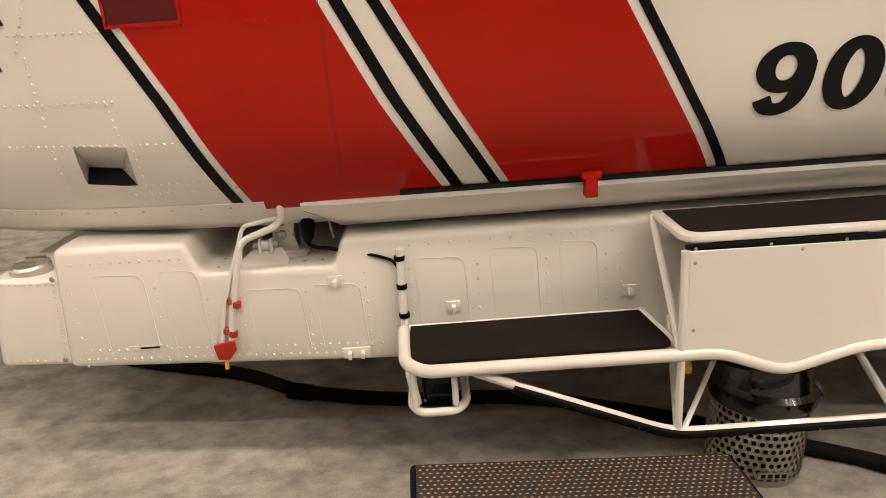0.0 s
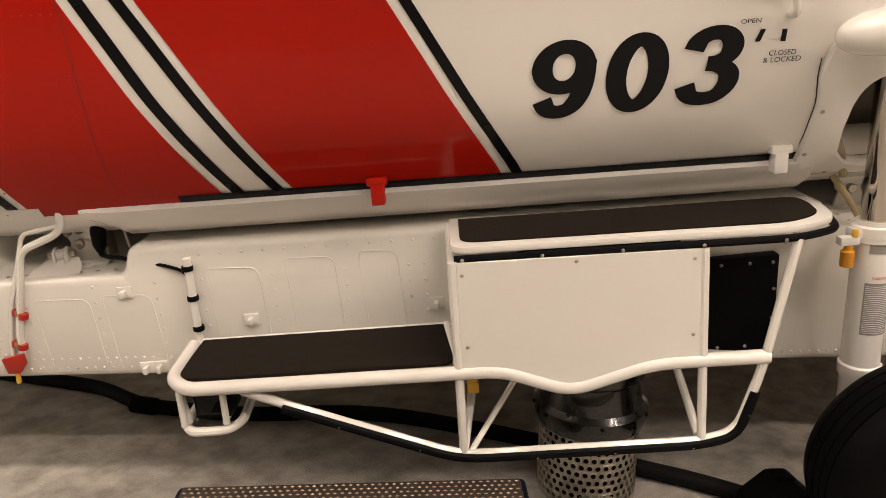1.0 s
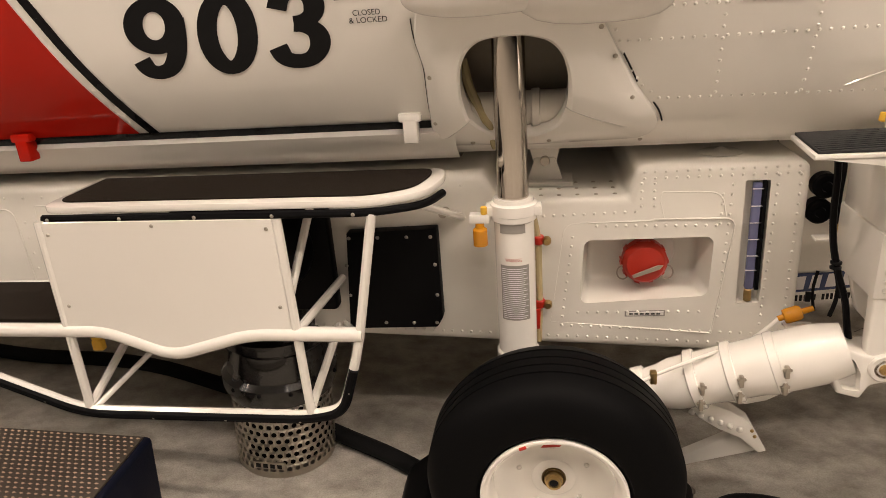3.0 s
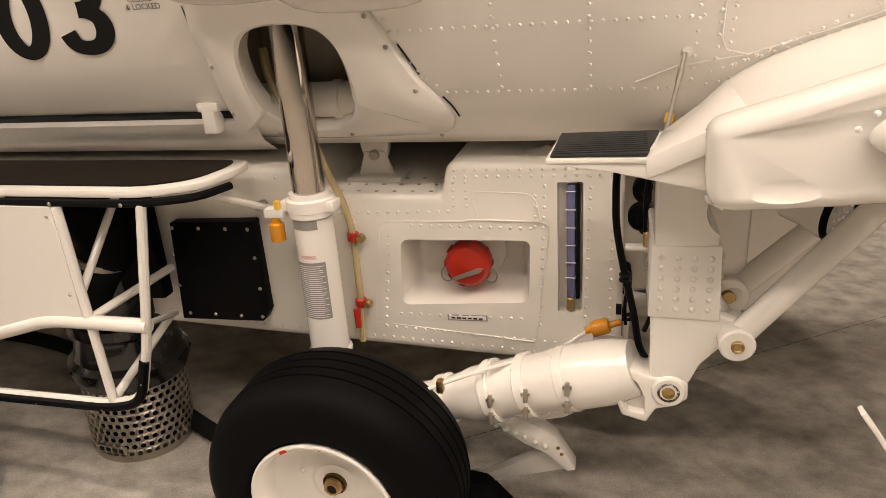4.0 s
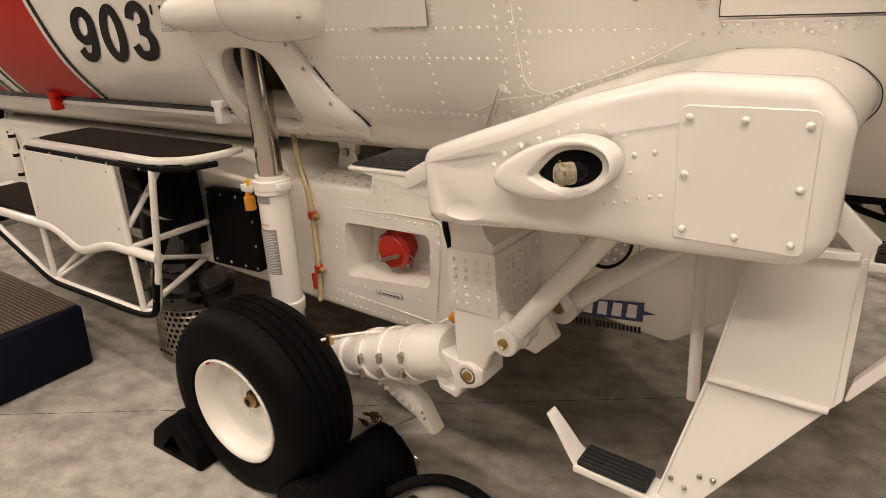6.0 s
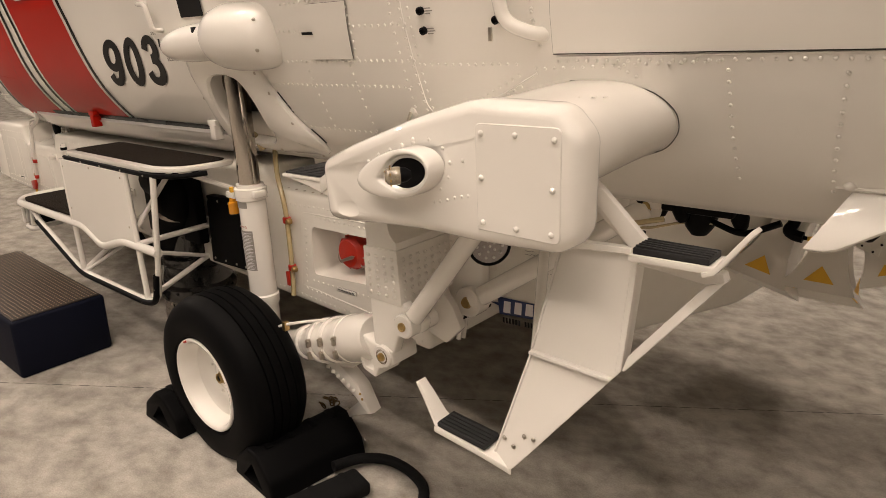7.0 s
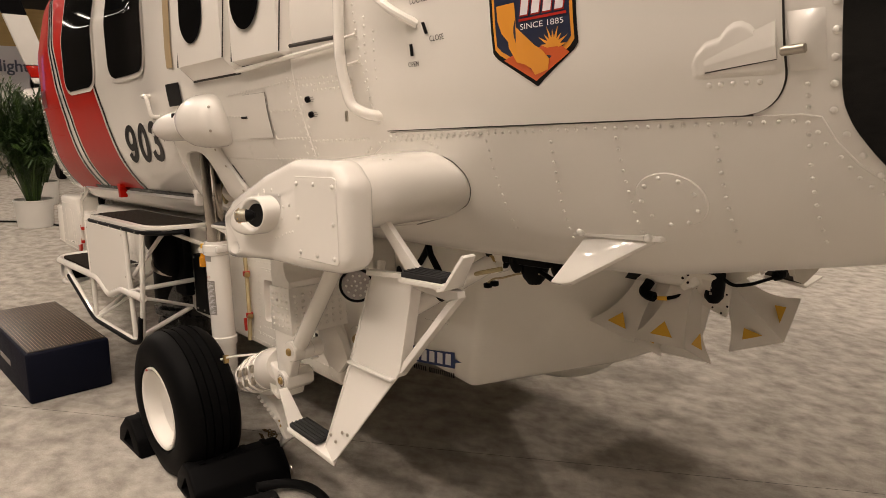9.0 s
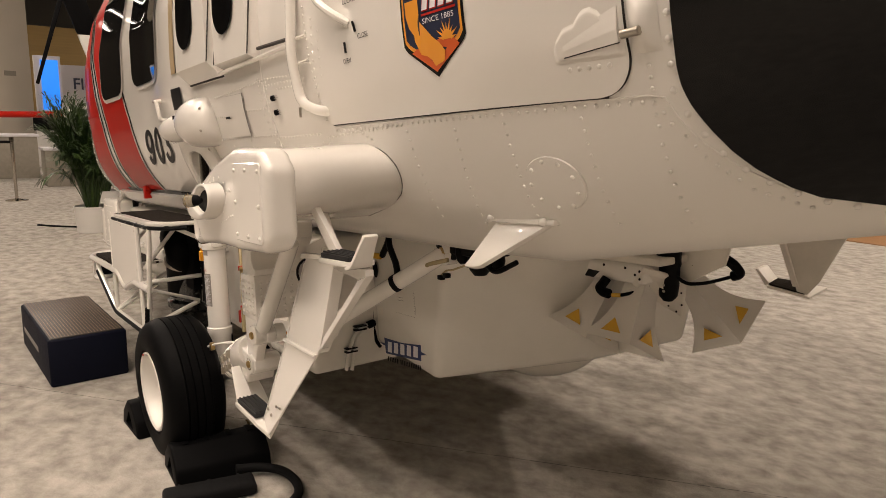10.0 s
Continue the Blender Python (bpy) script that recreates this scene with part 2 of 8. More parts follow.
def lathe(at, way, profile, seg=24, caps=True):
    bm = add_lathe(bmesh.new(), at, way, profile, seg, caps)
    bmesh.ops.recalc_face_normals(bm, faces=bm.faces)
    return bm


def rod_profile(length, r, c=0.0):
    c = c or min(r * 0.25, 0.004)
    return [(0, r - c), (c, r), (length - c, r), (length, r - c)]


def add_rod(bm, a, b, r, seg=12):
    a, b = Vector(a), Vector(b)
    return add_lathe(bm, a, b - a, rod_profile((b - a).length, r), seg)


def rod(a, b, r, seg=12):
    bm = add_rod(bmesh.new(), a, b, r, seg)
    bmesh.ops.recalc_face_normals(bm, faces=bm.faces)
    return bm


def rounded(pts, radius, steps=5):
    """The corners of a line of points, rounded."""
    pts = [Vector(p) for p in pts]
    out = [pts[0]]
    for a, b, c in zip(pts, pts[1:], pts[2:]):
        r = min(radius, (a - b).length * 0.45, (c - b).length * 0.45)
        p, q = b + (a - b).normalized() * r, b + (c - b).normalized() * r
        for k in range(steps + 1):
            t = k / steps
            out.append(p * (1 - t) ** 2 + b * 2 * t * (1 - t) + q * t * t)
    return out + [pts[-1]]


def add_tube(bm, pts, r, seg=10, closed=False):
    pts = [Vector(p) for p in pts]
    n = len(pts)
    rings, u = [], None
    for k, p in enumerate(pts):
        a = pts[k - 1] if k or closed else pts[0]
        b = pts[(k + 1) % n] if k < n - 1 or closed else pts[-1]
        w = (b - a).normalized()
        if u is None:
            u = frame_of(w)[0]
        u = (u - w * u.dot(w)).normalized()
        v = w.cross(u)
        rings.append([bm.verts.new(p + (u * math.cos(2 * math.pi * j / seg) + v * math.sin(2 * math.pi * j / seg)) * r) for j in range(seg)])
    pairs = list(zip(rings, rings[1:])) + ([(rings[-1], rings[0])] if closed else [])
    for a, b in pairs:
        for j in range(seg):
            bm.faces.new((a[j], a[(j + 1) % seg], b[(j + 1) % seg], b[j]))
    if not closed:
        bm.faces.new(rings[0])
        bm.faces.new(rings[-1])
    return bm


def tube(pts, r, seg=10, bend=0.03, closed=False):
    bm = add_tube(bmesh.new(), rounded(pts, bend) if bend else pts, r, seg, closed)
    bmesh.ops.recalc_face_normals(bm, faces=bm.faces)
    return bm


def add_prism(bm, pts, way, bevel=0.003, seg=2):
    """A plate: the outline pts, thickened by way."""
    low = [bm.verts.new(p) for p in pts]
    top = [bm.verts.new(Vector(p) + Vector(way)) for p in pts]
    faces = [bm.faces.new(low), bm.faces.new(top)]
    n = len(pts)
    for k in range(n):
        faces.append(bm.faces.new((low[k], low[(k + 1) % n], top[(k + 1) % n], top[k])))
    bmesh.ops.recalc_face_normals(bm, faces=faces)
    if bevel:
        edges = {e for f in faces for e in f.edges}
        bmesh.ops.bevel(bm, geom=list(edges), offset=bevel, segments=seg, profile=0.5, affect="EDGES")
    return bm


def prism(pts, way, bevel=0.003, seg=2):
    return add_prism(bmesh.new(), pts, way, bevel, seg)


def xz(pts, y):
    return [(x, y, z) for x, z in pts]


def sheet(rows):
    """A skin through rows of points."""
    bm = bmesh.new()
    grid = [[bm.verts.new(p) for p in row] for row in rows]
    for a, b in zip(grid, grid[1:]):
        for k in range(len(a) - 1):
            bm.faces.new((a[k], a[k + 1], b[k + 1], b[k]))
    return bm


def domes(spots, r, h, n=7):
    """Low round rivet heads: spots are (place, outward way)."""
    verts, faces = [], []
    for at, way in spots:
        u, v, w = frame_of(way)
        at = Vector(at)
        base = len(verts)
        for f, g in ((1.0, 0.0), (0.86, 0.5), (0.5, 0.88)):
            for k in range(n):
                a = 2 * math.pi * k / n
                verts.append(at + (u * math.cos(a) + v * math.sin(a)) * r * f + w * h * g)
        verts.append(at + w * h)
        for q in range(2):
            for k in range(n):
                faces.append((base + q * n + k, base + q * n + (k + 1) % n, base + (q + 1) * n + (k + 1) % n, base + (q + 1) * n + k))
        for k in range(n):
            faces.append((base + 2 * n + k, base + 2 * n + (k + 1) % n, base + 3 * n))
    me = bpy.data.meshes.new("heads")
    me.from_pydata(verts, [], faces)
    bm = bmesh.new()
    bm.from_mesh(me)
    bpy.data.meshes.remove(me)
    return bm


def along(pts, gap):
    """Places at even steps along a line of points."""
    out = []
    for a, b in zip(pts, pts[1:]):
        a, b = Vector(a), Vector(b)
        n = max(1, round((b - a).length / gap))
        out += [a + (b - a) * k / n for k in range(n)]
    return out + [Vector(pts[-1])]


def word_mesh(text, shear=0.0, bold=0.0, spacing=1.0):
    cu = bpy.data.curves.new("lettering", "FONT")
    cu.body, cu.shear, cu.offset, cu.space_character, cu.resolution_u = text, shear, bold, spacing, 6
    cu.align_x = "CENTER"
    ob = new("lettering", cu)
    bpy.context.view_layer.update()
    me = bpy.data.meshes.new_from_object(ob.evaluated_get(bpy.context.evaluated_depsgraph_get()))
    bpy.data.objects.remove(ob)
    bpy.data.curves.remove(cu)
    bm = bmesh.new()
    bm.from_mesh(me)
    bpy.data.meshes.remove(me)
    return bm


def lettering(text, x0, x1, z0, z1, place, shear=0.0, bold=0.0, cuts=0, spacing=1.0):
    """Words stretched to the box x0..x1, z0..z1, laid on place(x, z)."""
    bm = word_mesh(text, shear, bold, spacing)
    xs, ys = [v.co.x for v in bm.verts], [v.co.y for v in bm.verts]
    lx, hx, ly, hy = min(xs), max(xs), min(ys), max(ys)
    for v in bm.verts:
        v.co = Vector((x0 + (v.co.x - lx) / (hx - lx) * (x1 - x0), 0, z0 + (v.co.y - ly) / (hy - ly) * (z1 - z0)))
    for k in range(1, cuts):
        bmesh.ops.bisect_plane(bm, geom=bm.verts[:] + bm.edges[:] + bm.faces[:], plane_co=(0, 0, z0 + (z1 - z0) * k / cuts), plane_no=(0, 0, 1))
    for v in bm.verts:
        v.co = Vector(place(v.co.x, v.co.z))
    return bm


# ---- hall ----
def hall():
    floor = part("floor", box((-45, -30, -0.12), (40, 40, 0), 0), CARPET)
    tagged(floor, "grey and beige marbled exhibition hall carpet", "floor", kind="structure")
    a, b = Vector((-10.0, -7.27, 0.0015)), Vector((9.0, 7.62, 0.0015))
    side = Vector((-0.617, 0.787, 0)) * 0.0016
    bm = bmesh.new()
    for k in range(420):
        p, q = a.lerp(b, k / 420), a.lerp(b, (k + 0.82) / 420)
        bm.faces.new([bm.verts.new(c) for c in (p - side, q - side, q + side, p + side)])
    tagged(part("carpet_seam", bm, SEAM, floor), kind="stuff")
    wood = part("floor_2", box((-12, 10.3, 0.001), (14, 16, 0.014), 0.004), WOODF)
    tagged(wood, "raised brown wood laminate booth floor", "floor", kind="structure")
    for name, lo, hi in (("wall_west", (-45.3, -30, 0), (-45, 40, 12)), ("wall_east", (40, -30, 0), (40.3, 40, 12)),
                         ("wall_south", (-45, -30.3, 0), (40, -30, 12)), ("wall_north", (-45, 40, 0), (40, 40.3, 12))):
        # the two unseen walls get the dimmed colour for the reflections
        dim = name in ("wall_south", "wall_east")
        tagged(part(name, box(lo, hi, 0), DIMWALL if dim else WALLM), "plain hall wall out of view, painted dim for reflections" if dim else "plain beige exhibition hall wall", "wall", kind="structure")
    ceiling = part("ceiling", box((-45, -30, 12), (40, 40, 12.2), 0), DARKC)
    tagged(ceiling, "black painted exhibition hall ceiling", "ceiling", kind="structure")


hall()

# ---- the helicopter: built level in its own frame, then set on its gear, tail a little high ----
heli = tagged(empty("helicopter"), "white firefighting helicopter with red and black stripes, parked on chocks", "helicopter")
heli.matrix_world = pose(0, 0, EYE, TILT, LEAN, TURN) @ pose(0, 0, -1.59375)

MID_Y = 2.945
PROFILE = [(0.98, 2.15), (1.03, 2.06), (1.06, 2.015), (1.10, 1.97), (1.14, 1.935), (1.2, 1.895), (1.3, 1.85), (1.4, 1.815), (1.5, 1.785),
           (1.6, 1.77), (1.75, 1.762), (2.0, 1.772), (2.3, 1.84), (2.6, 2.0), (2.8, 2.3), (2.88, 2.6)]
PZ, PY = np.array([p[0] for p in PROFILE]), np.array([p[1] for p in PROFILE])
FINE_Z = np.linspace(0.98, 2.88, 191)
FINE_Y = np.interp(FINE_Z, PZ, PY)
for _ in range(10):
    FINE_Y[1:-1] = (FINE_Y[:-2] + FINE_Y[1:-1] * 2 + FINE_Y[2:]) / 4


def ease(a, b, x):
    t = min(1.0, max(0.0, (x - a) / (b - a)))
    return t * t * (3 - 2 * t)


def belly(x):
    return 1.045 + 0.16 * max(0.0, x - 3.75) + 0.05 * max(0.0, x - 3.4) ** 2 * (1 if x < 3.75 else 0.0) + (0.006 if x >= 3.75 else 0.0) + 0.10 * max(0.0, -1.2 - x) ** 2


def skin_y(x, z):
    """How far out the near side of the fuselage is at that station and height."""
    low = (belly(x) - 1.045) * (1 - ease(1.1, 1.7, z))
    y = float(np.interp(z - low, FINE_Z, FINE_Y))
    y += 0.045 * ease(1.25, 1.6, z) * (1 - ease(1.0, 1.6, x))
    y += 0.14 * max(0.0, -0.3 - x) ** 2 + 0.15 * max(0.0, x - 3.6) ** 2
    return min(y, MID_Y - 0.02)


def on_skin(x, z, off=0.0):
    n = skin_way(x, z)
    return Vector((x, skin_y(x, z), z)) + n * off


def skin_way(x, z):
    e = 0.01
    dx = (skin_y(x + e, z) - skin_y(x - e, z)) / (2 * e)
    dz = (skin_y(x, z + e) - skin_y(x, z - e)) / (2 * e)
    return Vector((dx, -1, dz)).normalized()


def patch(left, right, z0, z1, off, nx=8, nz=14):
    """A thin coat on the skin between two edges given as x(z)."""
    rows = []
    for k in range(nz + 1):
        z = z0 + (z1 - z0) * k / nz
        a, b = left(z), right(z)
        rows.append([on_skin(a + (b - a) * j / nx, z, off) for j in range(nx + 1)])
    return sheet(rows)


def line_x(*pts):
    zs, xs = [p[1] for p in pts], [p[0] for p in pts]
    steep = (xs[-1] - xs[-2]) / (zs[-1] - zs[-2])
    return lambda z: float(np.interp(z, zs, xs)) + steep * max(0.0, z - zs[-1])


def shifted(f, d):
    return lambda z: f(z) + d


HOLE = [(1.680, 1.349), (1.718, 1.355), (1.782, 1.356), (1.836, 1.342), (1.864, 1.312), (1.876, 1.270), (1.877, 1.225), (1.871, 1.175), (1.852, 1.137), (1.805, 1.112), (1.740, 1.110), (1.684, 1.122), (1.642, 1.162), (1.630, 1.224), (1.633, 1.286), (1.650, 1.325)]


WIDE_HOLE = [(1.745 + (x - 1.745) * 1.28, 1.235 + (z - 1.235) * 1.24) for x, z in HOLE]
SCOOP = [(-1.0, 1.357), (-0.818, 1.345), (-0.824, 1.204), (-1.002, 1.217)]


def inside(x, z, poly):
    hit = False
    for (ax, az), (bx, bz) in zip(poly, poly[1:] + poly[:1]):
        if (az > z) != (bz > z) and x < ax + (z - az) / (bz - az) * (bx - ax):
            hit = not hit
    return hit


def fuselage():
    xs = [-3.15 + 0.09 * k for k in range(23)] + [-1.09 + 0.02 * k for k in range(18)] + [-0.69, -0.61, -0.53] + [-0.45 + 0.05 * k for k in range(110)] + [5.05 + 0.15 * k for k in range(18)]
    bm = bmesh.new()
    rows = []
    for x in xs:
        zb = belly(x)
        top = 2.88 - 0.28 * max(0.0, -0.9 - x) ** 1.3
        near = []
        for k in range(64):
            z = zb + (top - zb) * (k / 63)
            near.append((skin_y(x, min(z, 2.86)), z))
        over = [(near[-1][0] + (MID_Y - near[-1][0]) * k / 4, top) for k in range(1, 5)]
        half = [(MID_Y - (MID_Y - near[0][0]) * k / 4, zb - 0.012 * (1 - k / 4)) for k in range(0, 4)] + near + over
        full = half + [(2 * MID_Y - y, z) for y, z in reversed(half[1:-1])]
        rows.append([bm.verts.new((x, y, z)) for y, z in full])
    n = len(rows[0])
    for a, b in zip(rows, rows[1:]):
        for k in range(n):
            c = (a[k].co + a[(k + 1) % n].co + b[k].co + b[(k + 1) % n].co) / 4
            if c.y < MID_Y and (inside(c.x, c.z, WIDE_HOLE) or inside(c.x, c.z, SCOOP)):
                continue
            bm.faces.new((a[k], b[k], b[(k + 1) % n], a[(k + 1) % n]))
    bm.faces.new(rows[0])
    bm.faces.new(rows[-1])
    bmesh.ops.recalc_face_normals(bm, faces=bm.faces)
    return part("fuselage", bm, WHITE, heli, "glossy white riveted metal fuselage", 60)


skin = fuselage()
TOPZ = 2.55
L1 = line_x((-0.583, 1.13), (-0.648, 1.28), (-0.72, 1.44), (-0.862, 1.706))
R1 = line_x((0.012, 1.153), (-0.14, 1.413), (-0.265, 1.666))
R2 = line_x((0.204, 1.151), (0.055, 1.40), (-0.085, 1.653))
R3 = line_x((0.765, 1.154), (0.630, 1.38), (0.500, 1.614))


def stripes():
    for name, mat, a, b, z0, label, nx in (
            ("red_band", RED, shifted(L1, 0.058), R1, 1.118, "glossy red painted band", 12), ("red_band", RED, R2, R3, 1.15, "glossy red painted band", 12),
            ("black_stripe", BLACK, L1, shifted(L1, 0.034), 1.118, "narrow black painted stripe", 2),
            ("black_stripe", BLACK, shifted(R1, 0.027), shifted(R1, 0.061), 1.15, "narrow black painted stripe", 2),
            ("black_stripe", BLACK, shifted(R2, -0.056), shifted(R2, -0.024), 1.15, "narrow black painted stripe", 2),
            ("black_stripe", BLACK, shifted(R3, 0.027), shifted(R3, 0.056), 1.15, "narrow black painted stripe", 2)):
        part(name, patch(a, b, z0, TOPZ, 0.0022, nx, 40), mat, skin, label)
    part("black_stripe", patch(lambda z: -0.11, lambda z: 1.545, 1.135, 1.156, 0.0035, 60, 2), BLACK, skin, "black sill stripe under the cabin door")
    part("door_seam", patch(lambda z: -0.262, lambda z: -0.2605, 1.19, 2.3, 0.0036, 1, 30), SEAM, skin)


stripes()


def markings():
    place = lambda x, z: on_skin(x, z, 0.003 if x < 3 else 0.0078)
    ring = lambda cx, cz, rx, rz: [(cx + rx * math.cos(a), cz + rz * math.sin(a)) for a in [2 * math.pi * k / 40 for k in range(41)]]
    nine_tail = [(0.052, 0.045), (0.0535, 0.005), (0.048, -0.035), (0.028, -0.068), (-0.002, -0.0785), (-0.033, -0.072), (-0.0475, -0.046)]
    three_top = [(-0.042, 0.040), (-0.033, 0.066), (-0.004, 0.0795), (0.030, 0.076), (0.050, 0.052), (0.046, 0.024), (0.020, 0.009), (-0.004, 0.008)]
    three_low = [(-0.004, 0.006), (0.024, 0.004), (0.054, -0.014), (0.0575, -0.045), (0.036, -0.072), (0.002, -0.0785), (-0.034, -0.071), (-0.048, -0.042)]
    for cx, cz, strokes in ((0.9165, 1.3905, (ring(-0.001, 0.0305, 0.0525, 0.048), nine_tail)), (1.0965, 1.3945, (ring(0.0, 0.0, 0.050, 0.0785),)), (1.2655, 1.3985, (three_top, three_low))):
        bm = bmesh.new()
        for level, pts in enumerate(strokes):
            if len(pts) < 20:
                for _ in range(3):
                    pts = [pts[0]] + [tuple(p[i] * a + q[i] * (1 - a) for i in (0, 1)) for p, q in zip(pts, pts[1:]) for a in (0.75, 0.25)] + [pts[-1]]
            rows = []
            for k, (u, v) in enumerate(pts):
                a, b = pts[max(0, k - 1)], pts[min(len(pts) - 1, k + 1)]
                if len(pts) == 41 and k in (0, 40):
                    a, b = pts[39], pts[1]
                d = Vector((b[0] - a[0], b[1] - a[1])).normalized()
                n = Vector((d.y * 0.0250, -d.x * 0.0163))
                row = []
                for q in (-1, -0.33, 0.33, 1):
                    px, pz = cx + u + n.x * q, cz + v + n.y * q
                    row.append(on_skin(px + (pz - cz) * 0.115, pz, 0.003 + 0.0004 * level))
                rows.append(row)
            for p, q in zip(rows, rows[1:]):
                for m in range(3):
                    bm.faces.new([bm.verts.new(c) for c in (p[m], p[m + 1], q[m + 1], q[m])])
        bmesh.ops.remove_doubles(bm, verts=bm.verts, dist=0.00005)
        part("fleet_digit", bm, INK, skin, "large black slanted numeral of 903", 80)
    for text, x0, x1, z0, z1 in (("OPEN", 1.330, 1.375, 1.492, 1.502), ("CLOSED", 1.405, 1.468, 1.414, 1.426), ("& LOCKED", 1.394, 1.482, 1.398, 1.410),
                                 ("OPEN", 3.207, 3.247, 1.556, 1.568), ("CLOSE", 3.297, 3.347, 1.607, 1.620), ("LOCKED", 3.235, 3.305, 1.70, 1.714)):
        part("stencil_text", lettering(text, x0, x1, z0, z1, place), INK, skin, "small black stencilled word")
    for x, z, lean in ((1.378, 1.463, 0.35), (1.432, 1.46, 0.0), (3.226, 1.595, 0.0), (3.282, 1.64, -0.4)):
        a = shifted(lambda q, lean=lean, z=z: lean * (q - z), x - 0.006)
        part("index_mark", patch(a, shifted(a, 0.012), z - 0.014, z + 0.014, 0.003 if x < 3 else 0.0078, 1, 2), INK, skin, "short black index mark")


markings()


def emblem():
    """The shield on the large door: plain shapes in its colours."""
    cx, top, tip = 3.612, 1.86, 1.482
    half = [(0.1135, top), (0.1135, 1.552), (0.0, tip)]
    def shield(shrink, off):
        bm = bmesh.new()
        rows = []
        for k in range(31):
            z = tip + (top - tip) * k / 30
            w = float(np.interp(z, [p[1] for p in reversed(half)], [p[0] for p in reversed(half)]))
            w = max(0.001, w - shrink)
            zz = z + shrink * 1.4 * (1 - k / 30) - shrink * (k / 30)
            rows.append([on_skin(cx + w * s / 6, zz, off) for s in range(-6, 7)])
        bm.free()
        return sheet(rows)
    badge = part("shield_badge", shield(0, 0.0062), INK, skin, "shield badge in orange, red and dark blue")
    part("shield_border", shield(0.0080, 0.0069), ORANGE, badge)
    part("shield_field", shield(0.0150, 0.0076), NAVYP, badge)
    def flat(pts, off):
        bm = bmesh.new()
        bm.faces.new([bm.verts.new(on_skin(x, z, off)) for x, z in pts])
        bmesh.ops.triangulate(bm, faces=bm.faces)
        return bm
    hill = [(-0.083, 1.541), (-0.057, 1.549), (-0.01, 1.553), (0.027, 1.560), (0.054, 1.564), (0.075, 1.555), (0.092, 1.541), (0.0, 1.493)]
    part("shield_hill", flat([(cx + x, z) for x, z in hill], 0.0083), REDOR, badge)
    land = [(-0.091, 1.652), (-0.04, 1.653), (-0.039, 1.604), (0.005, 1.565), (0.025, 1.552), (0.041, 1.534), (0.035, 1.513), (0.0, 1.505), (-0.009, 1.519),
            (-0.024, 1.528), (-0.046, 1.534), (-0.056, 1.552), (-0.064, 1.565), (-0.064, 1.577), (-0.081, 1.596), (-0.090, 1.621)]
    part("shield_land", flat([(cx + x, z) for x, z in land], 0.0092), ORANGE, badge)
    for k in range(9):
        a = radians(8 + 20 * k)
        c = Vector((cx + 0.054, 1.555))
        out = Vector((math.cos(a), math.sin(a)))
        side = Vector((-math.sin(a), math.cos(a))) * 0.004
        part("shield_ray", flat([tuple(c + out * 0.012 - side), tuple(c + out * 0.012 + side), tuple(c + out * (0.042 if k % 2 else 0.034))], 0.0086), ORANGE, badge)
    part("shield_sun", flat([(cx + 0.054 + 0.017 * math.cos(a), 1.555 + 0.017 * math.sin(a)) for a in [math.pi * k / 8 for k in range(9)]], 0.0089), ORANGE, badge)
    for k in range(4):
        x = cx - 0.026 + 0.030 * k
        part("shield_bar", flat([(x - 0.002, 1.622), (x + 0.022, 1.622), (x + 0.031, 1.666), (x + 0.006, 1.666)], 0.0089), REDP, badge)
        part("shield_bar", flat([(x, 1.625), (x + 0.020, 1.625), (x + 0.028, 1.663), (x + 0.008, 1.663)], 0.0096), SIGNW, badge)
    part("shield_bar", flat([(cx - 0.03, 1.613), (cx + 0.092, 1.614), (cx + 0.092, 1.619), (cx - 0.03, 1.618)], 0.0092), REDP, badge)
    part("shield_words", lettering("SINCE 1885", cx - 0.027, cx + 0.084, 1.597, 1.608, lambda x, z: on_skin(x, z, 0.0092)), SIGNW, badge)


emblem()


